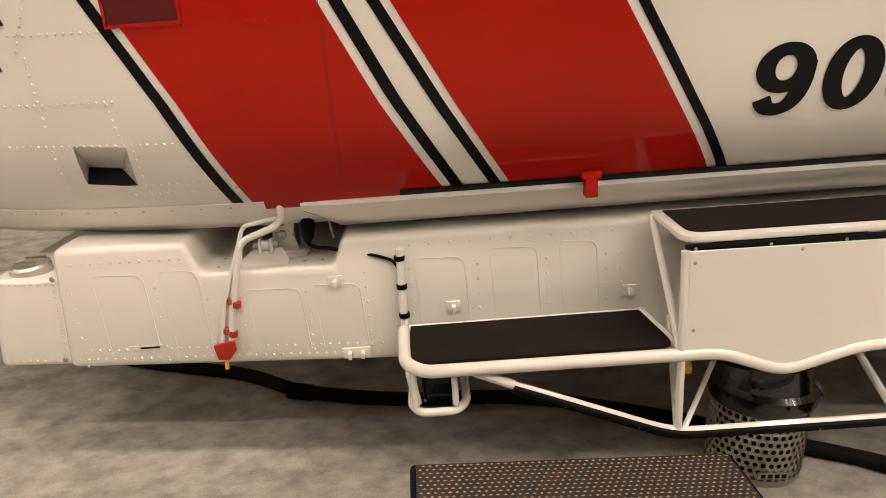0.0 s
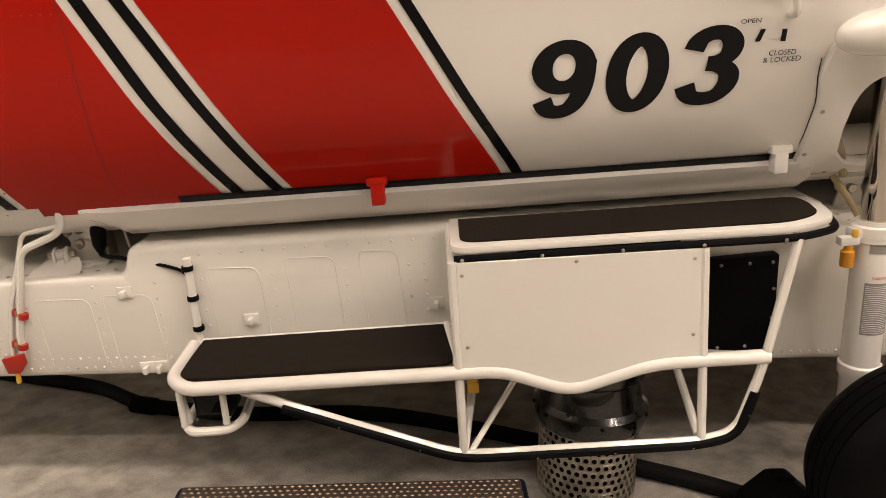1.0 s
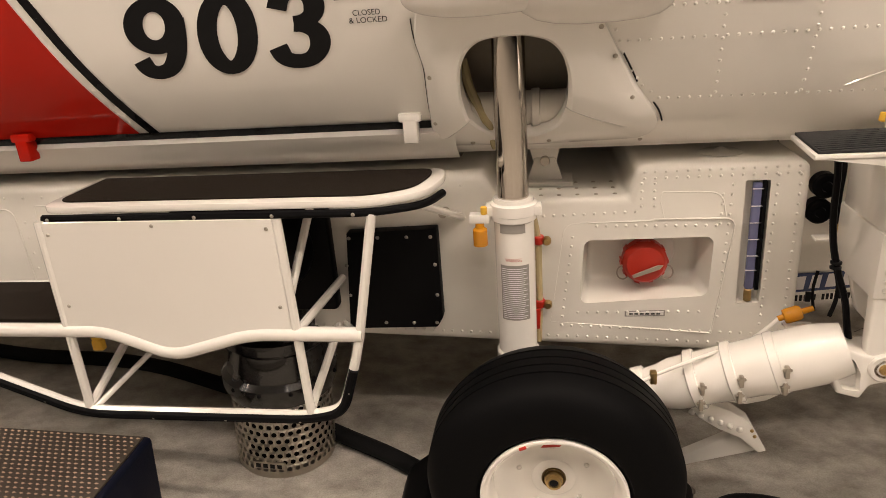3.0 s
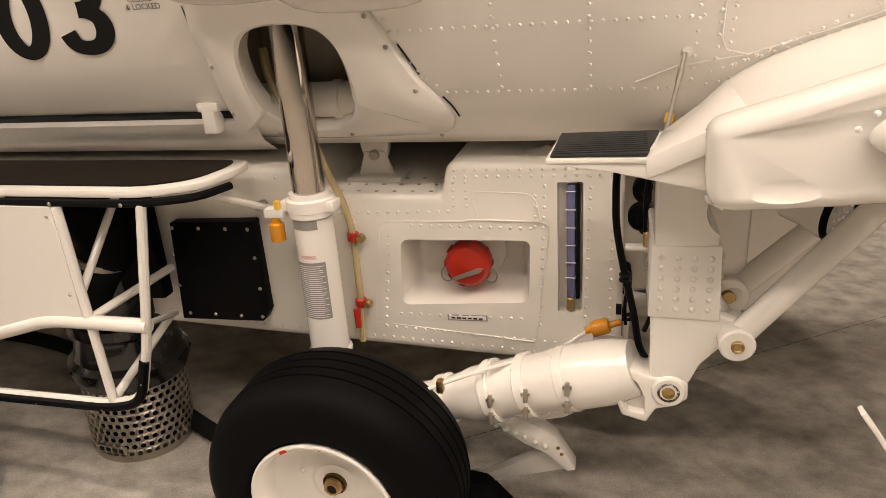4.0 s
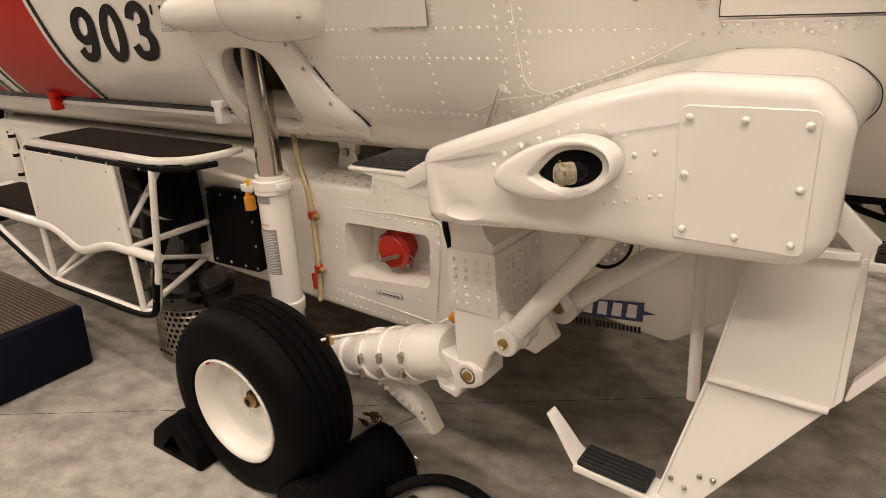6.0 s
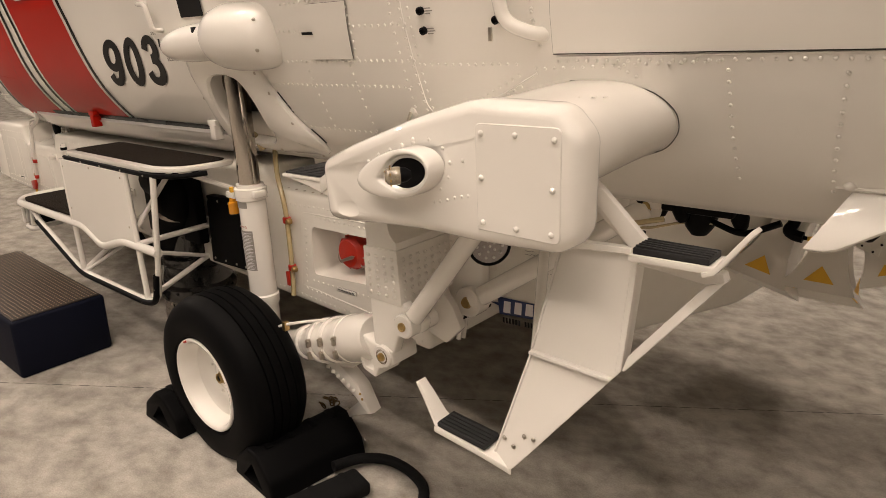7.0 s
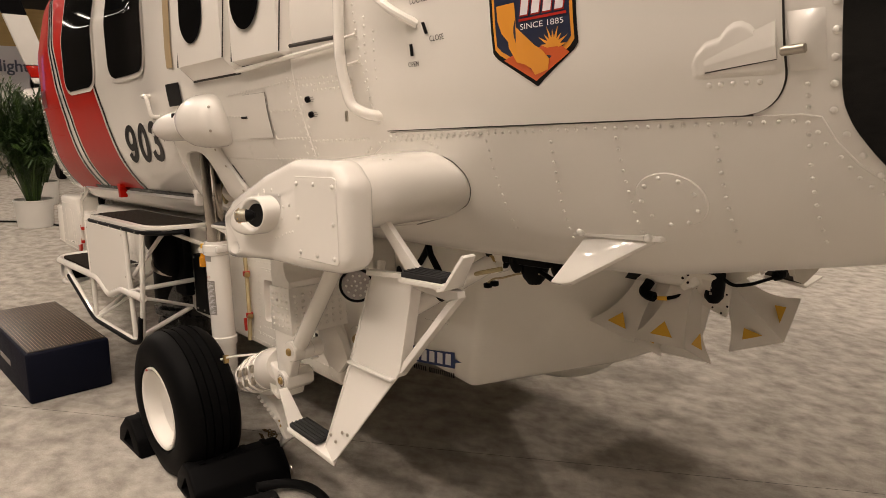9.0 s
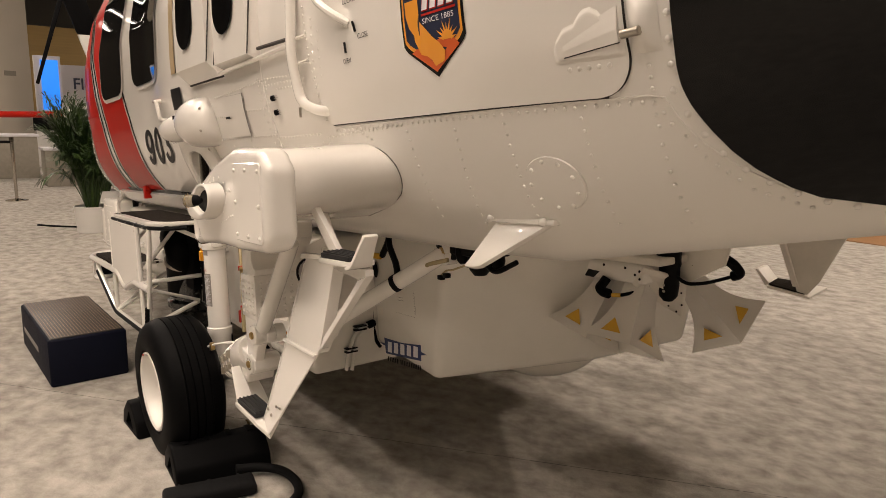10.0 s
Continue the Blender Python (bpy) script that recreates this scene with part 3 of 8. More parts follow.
def door_and_panels():
    """Big hinged door, hatches, seams and windows on the near side."""
    z0, z1 = 1.404, 2.0
    left = line_x((3.053, 1.404), (3.085, 1.74), (3.1, 2.0))
    def right(z):
        r = 0.072
        if z < z0 + r:
            return 4.096 - r + math.sqrt(max(0.0, r * r - (z0 + r - z) ** 2))
        return 4.096
    part("door_seam", patch(shifted(left, -0.0025), lambda z: right(max(z, z0 + 0.001)) + 0.003, z0 - 0.0035, z1, 0.002, 30, 160), SEAM, skin)
    door = part("cargo_door", patch(left, right, z0, z1, 0.005, 30, 160), WHITE, skin, "large white hinged avionics door")
    # pressed pad with a hump, and the wedge-shaped cover on it
    crest = lambda x: float(np.interp(x, [3.946, 3.956, 3.974, 3.998, 4.011, 4.022, 4.035, 4.048, 4.056, 4.07, 4.092], [1.496, 1.513, 1.530, 1.535, 1.550, 1.556, 1.557, 1.550, 1.540, 1.523, 1.519]))
    rows = []
    for k in range(25):
        row = []
        for x in np.linspace(3.946, 4.092, 45):
            z = 1.468 + (crest(x) - 1.468) * k / 24
            edge = ease(0.0, 0.010, min(x - 3.946, 4.092 - x)) * ease(0.0, 0.010, min(z - 1.468, crest(x) - z))
            row.append(on_skin(x, z, 0.0052 + 0.0040 * edge))
        rows.append(row)
    part("door_bulge", sheet(rows), WHITE, door, "", 50)
    rows = []
    for f, o in ((-1.6, 0.0), (-0.8, 0.4), (0.0, 1.0), (0.1, 1.0), (1.0, 0.8), (1.0, 0.0)):
        row = []
        for x in np.linspace(3.970, 4.087, 13):
            u = (x - 3.970) / 0.117
            za, zb = 1.492 + 0.024 * u, 1.481 + 0.013 * u
            row.append(on_skin(x, za + (zb - za) * f, 0.0080 + (0.0025 + 0.0050 * u) * o))
        rows.append([row[0] - skin_way(3.97, 1.49) * 0.002] + row + [row[-1] - skin_way(4.087, 1.50) * 0.008])
    cover = part("latch_cover", sheet(rows), WHITE, skin, "wedge-shaped white latch cover", 25)
    # shade under the cover's lower lip, laid on as a thin dark line
    part("cover_shade_line", tube([on_skin(3.970, 1.4800, 0.0100), on_skin(4.086, 1.4930, 0.0100)], 0.0012, 6, 0), SEAM, cover)
    bolts("cover_rivet", [(on_skin(x, 1.458, 0.005), skin_way(x, 1.458)) for x in (3.973, 3.993, 4.014, 4.035, 4.056)], 0.0052, 0.0036, WHITE, door)
    part("hinge_knuckle", rod(on_skin(4.094, 1.505, 0.016), on_skin(4.132, 1.508, 0.020), 0.008), STEEL, skin, "bare metal door hinge")
    rows = []
    for k in range(11):
        z = 1.470 + 0.092 * k / 10
        rows.append([on_skin(4.102 + 0.054 * j / 8, z, 0.001 + 0.017 * math.sin(math.pi * k / 10) ** 0.8 * math.sin(math.pi * j / 8) ** 0.9) for j in range(9)])
    part("hinge_bulge", sheet(rows), WHITE, skin)
    # small square hatch with its slot
    part("hatch_gap", patch(line_x((2.2345, 1.395), (2.2795, 1.545)), line_x((2.4183, 1.405), (2.4443, 1.545)), 1.3970, 1.5460, 0.0040, 6, 6), GREYINK, skin)
    hatch = part("access_hatch", patch(line_x((2.236, 1.395), (2.281, 1.545)), line_x((2.417, 1.405), (2.443, 1.545)), 1.398, 1.545, 0.006, 6, 6), WHITE, skin, "small square access hatch")
    part("hatch_slot", patch(lambda z: 2.236, lambda z: 2.284, 1.4665, 1.4745, 0.009, 2, 1), INK, hatch)
    for x, z in ((2.701, 1.507), (2.698, 1.462), (2.92, 1.478)):
        at = on_skin(x, z)
        part("drain_port", lathe(at - skin_way(x, z) * 0.004, skin_way(x, z), [(0, 0.0095), (0.014, 0.0095), (0.016, 0.007), (0.011, 0.005), (0.011, 0)], 14), BLACKM, skin, "round black drain port")
        for row, wide in ((0.004, 0.022), (-0.002, 0.026), (-0.008, 0.018)):
            part("port_print", patch(lambda z: x + 0.014, lambda z: x + 0.014 + wide, z + row, z + row + 0.0025, 0.006, 2, 1), GREYINK, skin)
    part("port_tag", box((2.908, 1.772, 1.432), (2.918, 1.778, 1.462), 0.002), STEEL, skin, "small metal tag below the port")
    # circular blanking plate
    rows = []
    for r, o in ((0.0, 0.004), (0.001, 0.004), (0.03, 0.004), (0.06, 0.004), (0.070, 0.0035), (0.072, 0.0005)):
        rows.append([on_skin(3.860 + 1.02 * r * math.cos(a), 1.243 + 0.79 * r * math.sin(a), o) for a in [2 * math.pi * k / 40 for k in range(41)]])
    plate = part("round_cover", sheet(rows[1:]), WHITE, skin, "round bolted cover plate")
    ring = [(3.857 + 0.057 * math.cos(a), 1.241 + 0.049 * math.sin(a)) for a in [2 * math.pi * (k + 0.5) / 9 for k in range(9)]]
    bolts("cover_bolt", [(on_skin(x, z, 0.0035), skin_way(x, z)) for x, z in ring], 0.0055, 0.005, WHITE, plate)
    # air scoop ahead of the stripe
    rim = [(-0.985, 1.345), (-0.831, 1.333), (-0.837, 1.217), (-0.987, 1.230)]
    wide = [(-1.035, 1.388), (-0.785, 1.376), (-0.79, 1.170), (-1.037, 1.184)]
    bm = bmesh.new()
    sides = []
    for poly, off in ((wide, 0.0012), (rim, 0.0022)):
        ring = []
        for p, q in zip(poly, poly[1:] + poly[:1]):
            ring += [bm.verts.new(on_skin(p[0] + (q[0] - p[0]) * t / 5, p[1] + (q[1] - p[1]) * t / 5, off)) for t in range(5)]
        sides.append(ring)
    for k in range(20):
        bm.faces.new((sides[0][k], sides[0][(k + 1) % 20], sides[1][(k + 1) % 20], sides[1][k]))
    scoop = part("air_scoop", bm, WHITE, skin, "rectangular recessed air scoop")
    p = [on_skin(x, z, 0.002) for x, z in rim]
    back = [Vector((-1.005, p[0].y + 0.10, 1.268)), Vector((-0.90, p[1].y + 0.10, 1.262))]
    bm = bmesh.new()
    v = [bm.verts.new(q) for q in p + back]
    for ids in ((0, 1, 5, 4), (0, 4, 3), (1, 2, 5)):
        bm.faces.new([v[k] for k in ids])
    part("scoop_wall", bm, WHITE, scoop, "sloped white scoop wall")
    bm = bmesh.new()
    bm.faces.new([bm.verts.new(q) for q in (back[0], back[1], p[2], p[3])])
    part("scoop_throat", bm, INK, scoop, "black scoop throat")
    # dark inset in the red band
    part("inset_light", patch(lambda z: -0.798, lambda z: -0.608, 1.645, 1.76, 0.004, 4, 4), plain("dark_red_inset", (0.10, 0.008, 0.008), 0.3), skin, "dark red inset window")
    for xa, xb, za, zb in ((-0.80, -0.606, 1.636, 1.645), (-0.610, -0.602, 1.636, 1.76), (-0.804, -0.797, 1.636, 1.76)):
        part("inset_rim", patch(lambda z, xa=xa: xa, lambda z, xb=xb: xb, za, zb, 0.0075, 2, 3), RED, skin)
    for xa, xb, za, zb in ((-1.26, -1.083, 1.664, 1.70), (-1.26, -1.121, 1.55, 1.572)):
        part("paint_mark", patch(lambda z, xb=xb, zb=zb: xa, lambda z, xb=xb, zb=zb: xb + 0.35 * (zb - z) - 0.01, za, zb, 0.003, 2, 3), INK, skin, "black painted mark near the nose")
    # cockpit and cabin windows
    for xl, xr, zl, zh in ((-0.04, 0.515, 1.705, 2.36), (0.775, 1.355, 1.715, 2.33)):
        def bounds(grow, xl=xl, xr=xr, zl=zl, zh=zh):
            r = 0.09 + grow
            def corner(z):
                d = 0.0
                if z < zl - grow + r:
                    d = r - math.sqrt(max(0, r * r - (zl - grow + r - z) ** 2))
                if z > zh + grow - r:
                    d = r - math.sqrt(max(0, r * r - (z - zh - grow + r) ** 2))
                return d
            lean = lambda z: -0.10 * (z - zl)
            return (lambda z: xl - grow + lean(z) + corner(z)), (lambda z: xr + grow + lean(z) * 0.3 - corner(z)), zl - grow, zh + grow
        a, b, za, zb = bounds(0.022)
        pane_frame = part("window_surround", patch(a, b, za, zb, 0.006, 10, 40), WHITE, skin, "white window surround")
        a, b, za, zb = bounds(0.0)
        part("window_pane", patch(a, b, za, zb, 0.009, 10, 40), GLASS, pane_frame, "dark glossy window pane")
    # window frames: proud boxes with two oval lights
    for xl, xr, proud, foot in ((1.90, 2.30, 0.06, 0.058), (2.318, 2.655, 0.045, 0.02)):
        rows = []
        for z, o in ((1.614 + (0.02 if xl > 2 else 0), 0.0), (1.614 + foot + (0.02 if xl > 2 else 0), proud), (1.9, proud), (2.2, proud), (2.21, 0.0)):
            rows.append([on_skin(xl, z, 0)] + [on_skin(x, z, o) for x in (xl + 0.012, (xl + xr) / 2, xr - 0.012)] + [on_skin(xr, z, 0)])
        box_part = part("window_box", sheet(rows), WHITE, skin, "proud white window frame box", 20)
        low = 1.614 + foot + (0.02 if xl > 2 else 0)
        for x in (xl + 0.008, xr - 0.006):
            part("box_seam", tube([on_skin(x, low, proud + 0.001), on_skin(x, 2.2, proud + 0.001)], 0.0022, 6, 0), SEAM, box_part)
        part("box_seam", tube([on_skin(xl + 0.01, low - foot + 0.004, 0.006), on_skin(xr, low - foot + 0.004, 0.006)], 0.004, 6, 0), SEAM, box_part)
        cx = 2.06 if xl < 2 else 2.452
        rows = []
        for k in range(25):
            t = k / 24
            drop = 1 - math.cos(math.pi / 2 * min(1.0, t * 1.5))
            z = 1.742 + 0.10 * drop if t < 2 / 3 else 1.842 + 0.26 * (t - 2 / 3) * 3
            w = 0.10 * math.sin(math.pi / 2 * min(1.0, t * 1.5))
            rows.append([on_skin(cx + max(w, 0.001) * q / 6, z, proud + 0.0025) for q in range(-6, 7)])
        part("oval_pane", sheet(rows), GLASS, box_part, "dark oval window pane")
    part("drip_rail", tube([on_skin(2.31, 1.624, 0.024), on_skin(2.93, 1.645, 0.018)], 0.008, 8, 0), WHITE, skin, "white rail below the window boxes")
    part("rail_gap", tube([on_skin(2.66, 1.668, 0.012), on_skin(2.93, 1.664, 0.010)], 0.006, 6, 0), SEAM, skin)
    # conduit down the side
    part("conduit", tube([on_skin(2.945, 2.1, 0.035), on_skin(2.95, 1.6, 0.035), on_skin(2.962, 1.48, 0.035), on_skin(3.02, 1.452, 0.022), on_skin(3.035, 1.44, -0.01)], 0.0155, 12, 0.05), WHITE, skin, "white conduit pipe running down the side")
    for z in (1.585, 1.655):
        part("conduit_clip", tube([on_skin(2.95, z, 0.02), on_skin(2.995, z + 0.006, 0.004)], 0.005, 6, 0), WHITE, skin)
    part("door_grab", tube([on_skin(1.36, 1.60, 0.0), on_skin(1.36, 1.60, 0.035), on_skin(1.43, 1.595, 0.035), on_skin(1.44, 1.51, 0.035), on_skin(1.44, 1.505, 0.0)], 0.009, 10, 0.02), WHITE, skin, "white cabin door handle")
    part("door_pull", tube([on_skin(3.105, 1.86, 0.0), on_skin(3.108, 1.85, 0.035), on_skin(3.12, 1.76, 0.035), on_skin(3.14, 1.727, 0.035), on_skin(3.18, 1.70, 0.032), on_skin(3.215, 1.678, 0.025), on_skin(3.25, 1.652, 0.0)], 0.0115, 10, 0.03), WHITE, skin, "curved white door pull")
    part("grey_vent", patch(lambda z: 1.612, lambda z: 1.755, 1.54, 1.63, 0.006, 3, 3), INK, skin, "dark square vent")
    part("tan_strip", patch(lambda z: 1.655, lambda z: 1.72, 1.69, 2.05, 0.006, 2, 12), TAN, skin, "tan weathered strip")
    # tail observation window
    def edge(z):
        pts = [(1.200, 4.62), (1.2114, 4.418), (1.2175, 4.372), (1.2266, 4.336), (1.2428, 4.302), (1.27, 4.265), (1.301, 4.234), (1.3375, 4.209), (1.3758, 4.187), (1.409, 4.176), (1.44, 4.174), (1.50, 4.178), (2.1, 4.20)]
        return float(np.interp(z, [p[0] for p in pts], [p[1] for p in pts]))
    part("observation_window", patch(edge, lambda z: 5.3, 1.210, 2.15, 0.005, 24, 60), GLASS, skin, "large dark glossy rounded window")
    # the rail below the sliding door
    rows = []
    for x in np.linspace(-0.40, 1.60, 41):
        t = 1.0 if x > -0.30 else (x + 0.40) / 0.10
        rows.append([(x, 1.945, 1.136), (x, 1.925 + 0.02 * (1 - t), 1.122), (x, 1.955, 1.075 + 0.03 * (1 - t)), (x, 2.02, 1.035 + 0.05 * (1 - t)), (x, 2.10, 1.03)])
    bm = sheet(rows)
    bmesh.ops.recalc_face_normals(bm, faces=bm.faces)
    part("door_rail", bm, WHITE, heli, "white door rail along the sill")
    for x, z, mat, name, label in ((0.43, 1.14, RED, "red_hinge", "small red tie-down fitting"), (1.495, 1.148, WHITE, "sill_bracket", "small white door stop bracket")):
        bm = box((x - 0.028, 1.895, z + 0.008), (x + 0.028, 1.925, z + 0.03), 0.004)
        add_box(bm, (x - 0.018, 1.895, z - 0.045), (x + 0.018, 1.935, z + 0.015), 0.004)
        part(name, bm, mat, heli, label)


door_and_panels()


def strut_fairing():
    """The shaped panel round the strut's opening, the cavity behind it and the bulb above."""
    outer = [(1.550, 1.29), (1.535, 1.36), (1.55, 1.44), (1.75, 1.47), (1.92, 1.44), (1.950, 1.376), (1.990, 1.298), (2.031, 1.221), (2.080, 1.158), (2.094, 1.130), (2.076, 1.080), (1.808, 1.074), (1.541, 1.080), (1.546, 1.20)]
    c = Vector((1.745, 1.235))
    def ring(poly, smooth, n=108):
        out = []
        for k in range(n):
            a = 2 * math.pi * k / n
            d = Vector((math.cos(a), math.sin(a)))
            best = 0.05
            for p, q in zip(poly, poly[1:] + poly[:1]):
                p, q = Vector(p) - c, Vector(q) - c
                den = d.x * (q.y - p.y) - d.y * (q.x - p.x)
                if abs(den) > 1e-9:
                    t = (p.x * (q.y - p.y) - p.y * (q.x - p.x)) / den
                    s = (p.x * d.y - p.y * d.x) / den
                    if t > 0 and -1e-6 <= s <= 1 + 1e-6:
                        best = max(best, t)
            out.append(best)
        out = np.array(out)
        for _ in range(smooth):
            out = (np.roll(out, 1) + out * 4 + np.roll(out, -1)) / 6
        return [c + Vector((math.cos(2 * math.pi * k / n), math.sin(2 * math.pi * k / n))) * float(out[k]) for k in range(n)]
    ro, rh = ring(outer, 1), ring(HOLE, 8)
    bm = bmesh.new()
    rings = []
    for t, o in ((0, 0.001), (0.012, 0.011), (0.05, 0.016), (0.30, 0.026), (0.42, 0.031), (0.75, 0.032), (0.94, 0.029), (1.0, 0.020), (1.0, -0.03)):
        rings.append([bm.verts.new(on_skin(*(a * (1 - t) + b * t), o * (1.0 if a.y > 1.1 else 0.6))) for a, b in zip(ro, rh)])
    for a, b in zip(rings, rings[1:]):
        for k in range(108):
            bm.faces.new((a[k], a[(k + 1) % 108], b[(k + 1) % 108], b[k]))
    bmesh.ops.recalc_face_normals(bm, faces=bm.faces)
    fairing = part("strut_fairing", bm, WHITE, heli, "moulded white fairing round the strut opening", 28)
    part("fairing_seam", tube([on_skin(x, z, 0.002) for x, z in ((1.533, 1.40), (1.534, 1.36), (1.548, 1.29), (1.545, 1.20), (1.540, 1.085))], 0.0014, 6, 0.02), SEAM, fairing)
    for pts in (((1.994, 1.300), (2.012, 1.266), (2.030, 1.230)), ((2.072, 1.176), (2.088, 1.154), (2.098, 1.126))):
        part("fairing_slot", tube([on_skin(x + 0.002, z, 0.0015) for x, z in pts], 0.0022, 6, 0.02), INK, fairing)
    spots = [(1.562, 1.274), (1.558, 1.16), (1.642, 1.100), (1.832, 1.098), (2.053, 1.092), (2.022, 1.204), (1.946, 1.364), (1.978, 1.30)]
    bolts("fastener", [(on_skin(x, z, 0.020), skin_way(x, z)) for x, z in spots], 0.006, 0.004, STEEL, fairing)
    bm = bmesh.new()
    lo, hi = (1.58, 1.80, 1.06), (1.92, 2.06, 1.42)
    add_box(bm, lo, hi, 0)
    bmesh.ops.delete(bm, geom=[f for f in bm.faces if f.normal.y < -0.9], context="FACES")
    bmesh.ops.reverse_faces(bm, faces=bm.faces)
    for v in bm.verts:
        if v.co.y < 1.9:
            v.co.y = skin_y(v.co.x, min(max(v.co.z, 1.07), 1.42)) + 0.02
    part("strut_bay", bm, CAVITY, heli, "dim grey primed bay behind the strut")
    part("bay_hose", tube([(1.625, 1.97, 1.29), (1.64, 1.955, 1.22), (1.675, 1.95, 1.15), (1.70, 1.97, 1.07)], 0.012, 8, 0.03), TUBEY, heli, "yellowed clear hose in the bay")
    bm = rod((1.59, 1.985, 1.165), (1.91, 1.985, 1.165), 0.042, 20)
    add_lathe(bm, (1.79, 1.985, 1.165), (1, 0, 0), [(0, 0.042), (0.002, 0.047), (0.02, 0.047), (0.022, 0.042)], 20)
    part("bay_duct", bm, WORNW, heli, "metal duct inside the strut bay")
    # bulb and its forward cone
    bm = bmesh.new()
    add_lathe(bm, (1.76, 1.80, 1.470), (1, 0.03, 0), [(0, 0.05), (0.02, 0.076), (0.05, 0.092), (0.09, 0.101), (0.14, 0.105), (0.22, 0.1045), (0.27, 0.101), (0.305, 0.093), (0.325, 0.080), (0.338, 0.058), (0.344, 0.030), (0.346, 0.0)], 48)
    cone = [(0.0, 0.0)] + [(0.20 * (1 - math.cos(math.pi / 2 * t)), 0.061 * math.sin(math.pi / 2 * t) ** 0.8) for t in [k / 12 for k in range(1, 13)]] + [(0.34, 0.063)]
    add_lathe(bm, (1.528, 1.742, 1.446), (1, 0.15, 0.06), cone, 36)
    bmesh.ops.recalc_face_normals(bm, faces=bm.faces)
    bulb = part("strut_head_fairing", bm, WHITE, heli, "bulbous white fairing with a cone in front", 60)
    part("fairing_slot", box((1.750, 1.722, 1.446), (1.766, 1.80, 1.506), 0.003), INK, bulb)
    bolts("fastener", [(Vector((2.085, 1.735, 1.428)), (0.7, -0.6, -0.4)), (Vector((2.085, 1.735, 1.515)), (0.7, -0.6, 0.4))], 0.006, 0.004, STEEL, bulb)


strut_fairing()


def skin_rivets():
    lines = [
        [(-1.15, 1.639), (-0.83, 1.631)], [(-1.151, 1.459), (-0.835, 1.456)], [(-1.18, 1.347), (-0.70, 1.336)], [(-1.01, 1.72), (-1.069, 1.60)], [(-1.05, 1.58), (-1.048, 1.40)],
        [(-0.853, 1.45), (-0.84, 1.345)], [(-1.051, 1.33), (-1.056, 1.20)], [(-0.89, 1.216), (-0.655, 1.222)], [(-0.86, 1.188), (-0.645, 1.196)], [(-0.815, 1.345), (-0.815, 1.20)],
        [(2.006, 1.323), (2.60, 1.323)], [(2.105, 1.186), (2.57, 1.182)], [(2.20, 1.39), (2.207, 1.195)], [(2.39, 1.38), (2.392, 1.19)], [(2.07, 1.392), (2.64, 1.391)],
        [(2.60, 1.60), (2.588, 1.20)], [(2.63, 1.56), (2.63, 1.24)], [(2.66, 1.56), (2.652, 1.27)], [(2.45, 1.481), (2.64, 1.479)], [(2.10, 1.48), (2.22, 1.474)],
        [(2.16, 1.55), (2.66, 1.570)], [(2.66, 1.570), (2.92, 1.560)], [(2.66, 1.549), (2.945, 1.547)], [(2.74, 1.531), (2.941, 1.529)], [(2.67, 1.381), (2.95, 1.381)], [(2.285, 1.55), (2.43, 1.537)],
        [(3.07, 1.66), (3.06, 1.54)], [(3.033, 1.70), (3.01, 1.45)], [(1.978, 1.348), (2.004, 1.274)], [(2.004, 1.274), (2.044, 1.22)], [(2.044, 1.22), (2.085, 1.187)],
        [(2.985, 1.74), (3.02, 1.42)], [(3.0, 1.37), (3.4, 1.385)],
        [(3.06, 1.386), (4.10, 1.39)], [(3.417, 1.369), (3.418, 1.15)], [(3.611, 1.364), (3.587, 1.14)], [(3.774, 1.369), (3.777, 1.17)],
        [(3.970, 1.37), (3.966, 1.16)], [(4.134, 1.371), (4.144, 1.351)], [(4.163, 1.329), (4.186, 1.293)], [(4.201, 1.278), (4.229, 1.253)], [(4.245, 1.235), (4.32, 1.205)], [(4.121, 1.387), (4.120, 1.348)], [(4.117, 1.316), (4.115, 1.17)],
        [(3.20, 1.372), (3.235, 1.355)], [(2.66, 1.2), (2.95, 1.33)], [(2.66, 1.225), (2.95, 1.355)]]
    lines += [[(2.621, 1.214), (2.732, 1.248)], [(2.732, 1.248), (2.902, 1.304)], [(2.617, 1.188), (2.751, 1.213)], [(2.751, 1.213), (2.888, 1.268)], [(2.888, 1.268), (3.03, 1.305)],
              [(4.126, 1.449), (4.124, 1.412)], [(2.43, 1.40), (2.44, 1.53)], [(2.25, 1.395), (2.40, 1.395)]]
    spots = []
    for a, b in lines:
        for p in along([(a[0], 0, a[1]), (b[0], 0, b[1])], 0.023):
            spots.append((on_skin(p.x, p.z, 0.0015), skin_way(p.x, p.z)))
    tagged(part("rivets", domes(spots, 0.0043, 0.0030), WHITE, skin, "", 80), kind="stuff")
    red_spots = []
    for a, b in ([(-0.75, 1.634), (-0.28, 1.629)], [(-0.55, 1.60), (-0.56, 1.20)], [(-0.60, 1.332), (-0.29, 1.315)], [(-0.56, 1.47), (-0.29, 1.46)]):
        for p in along([(a[0], 0, a[1]), (b[0], 0, b[1])], 0.023):
            red_spots.append((on_skin(p.x, p.z, 0.003), skin_way(p.x, p.z)))
    tagged(part("rivets", domes(red_spots, 0.0032, 0.0011), RED, skin, "", 80), kind="stuff")
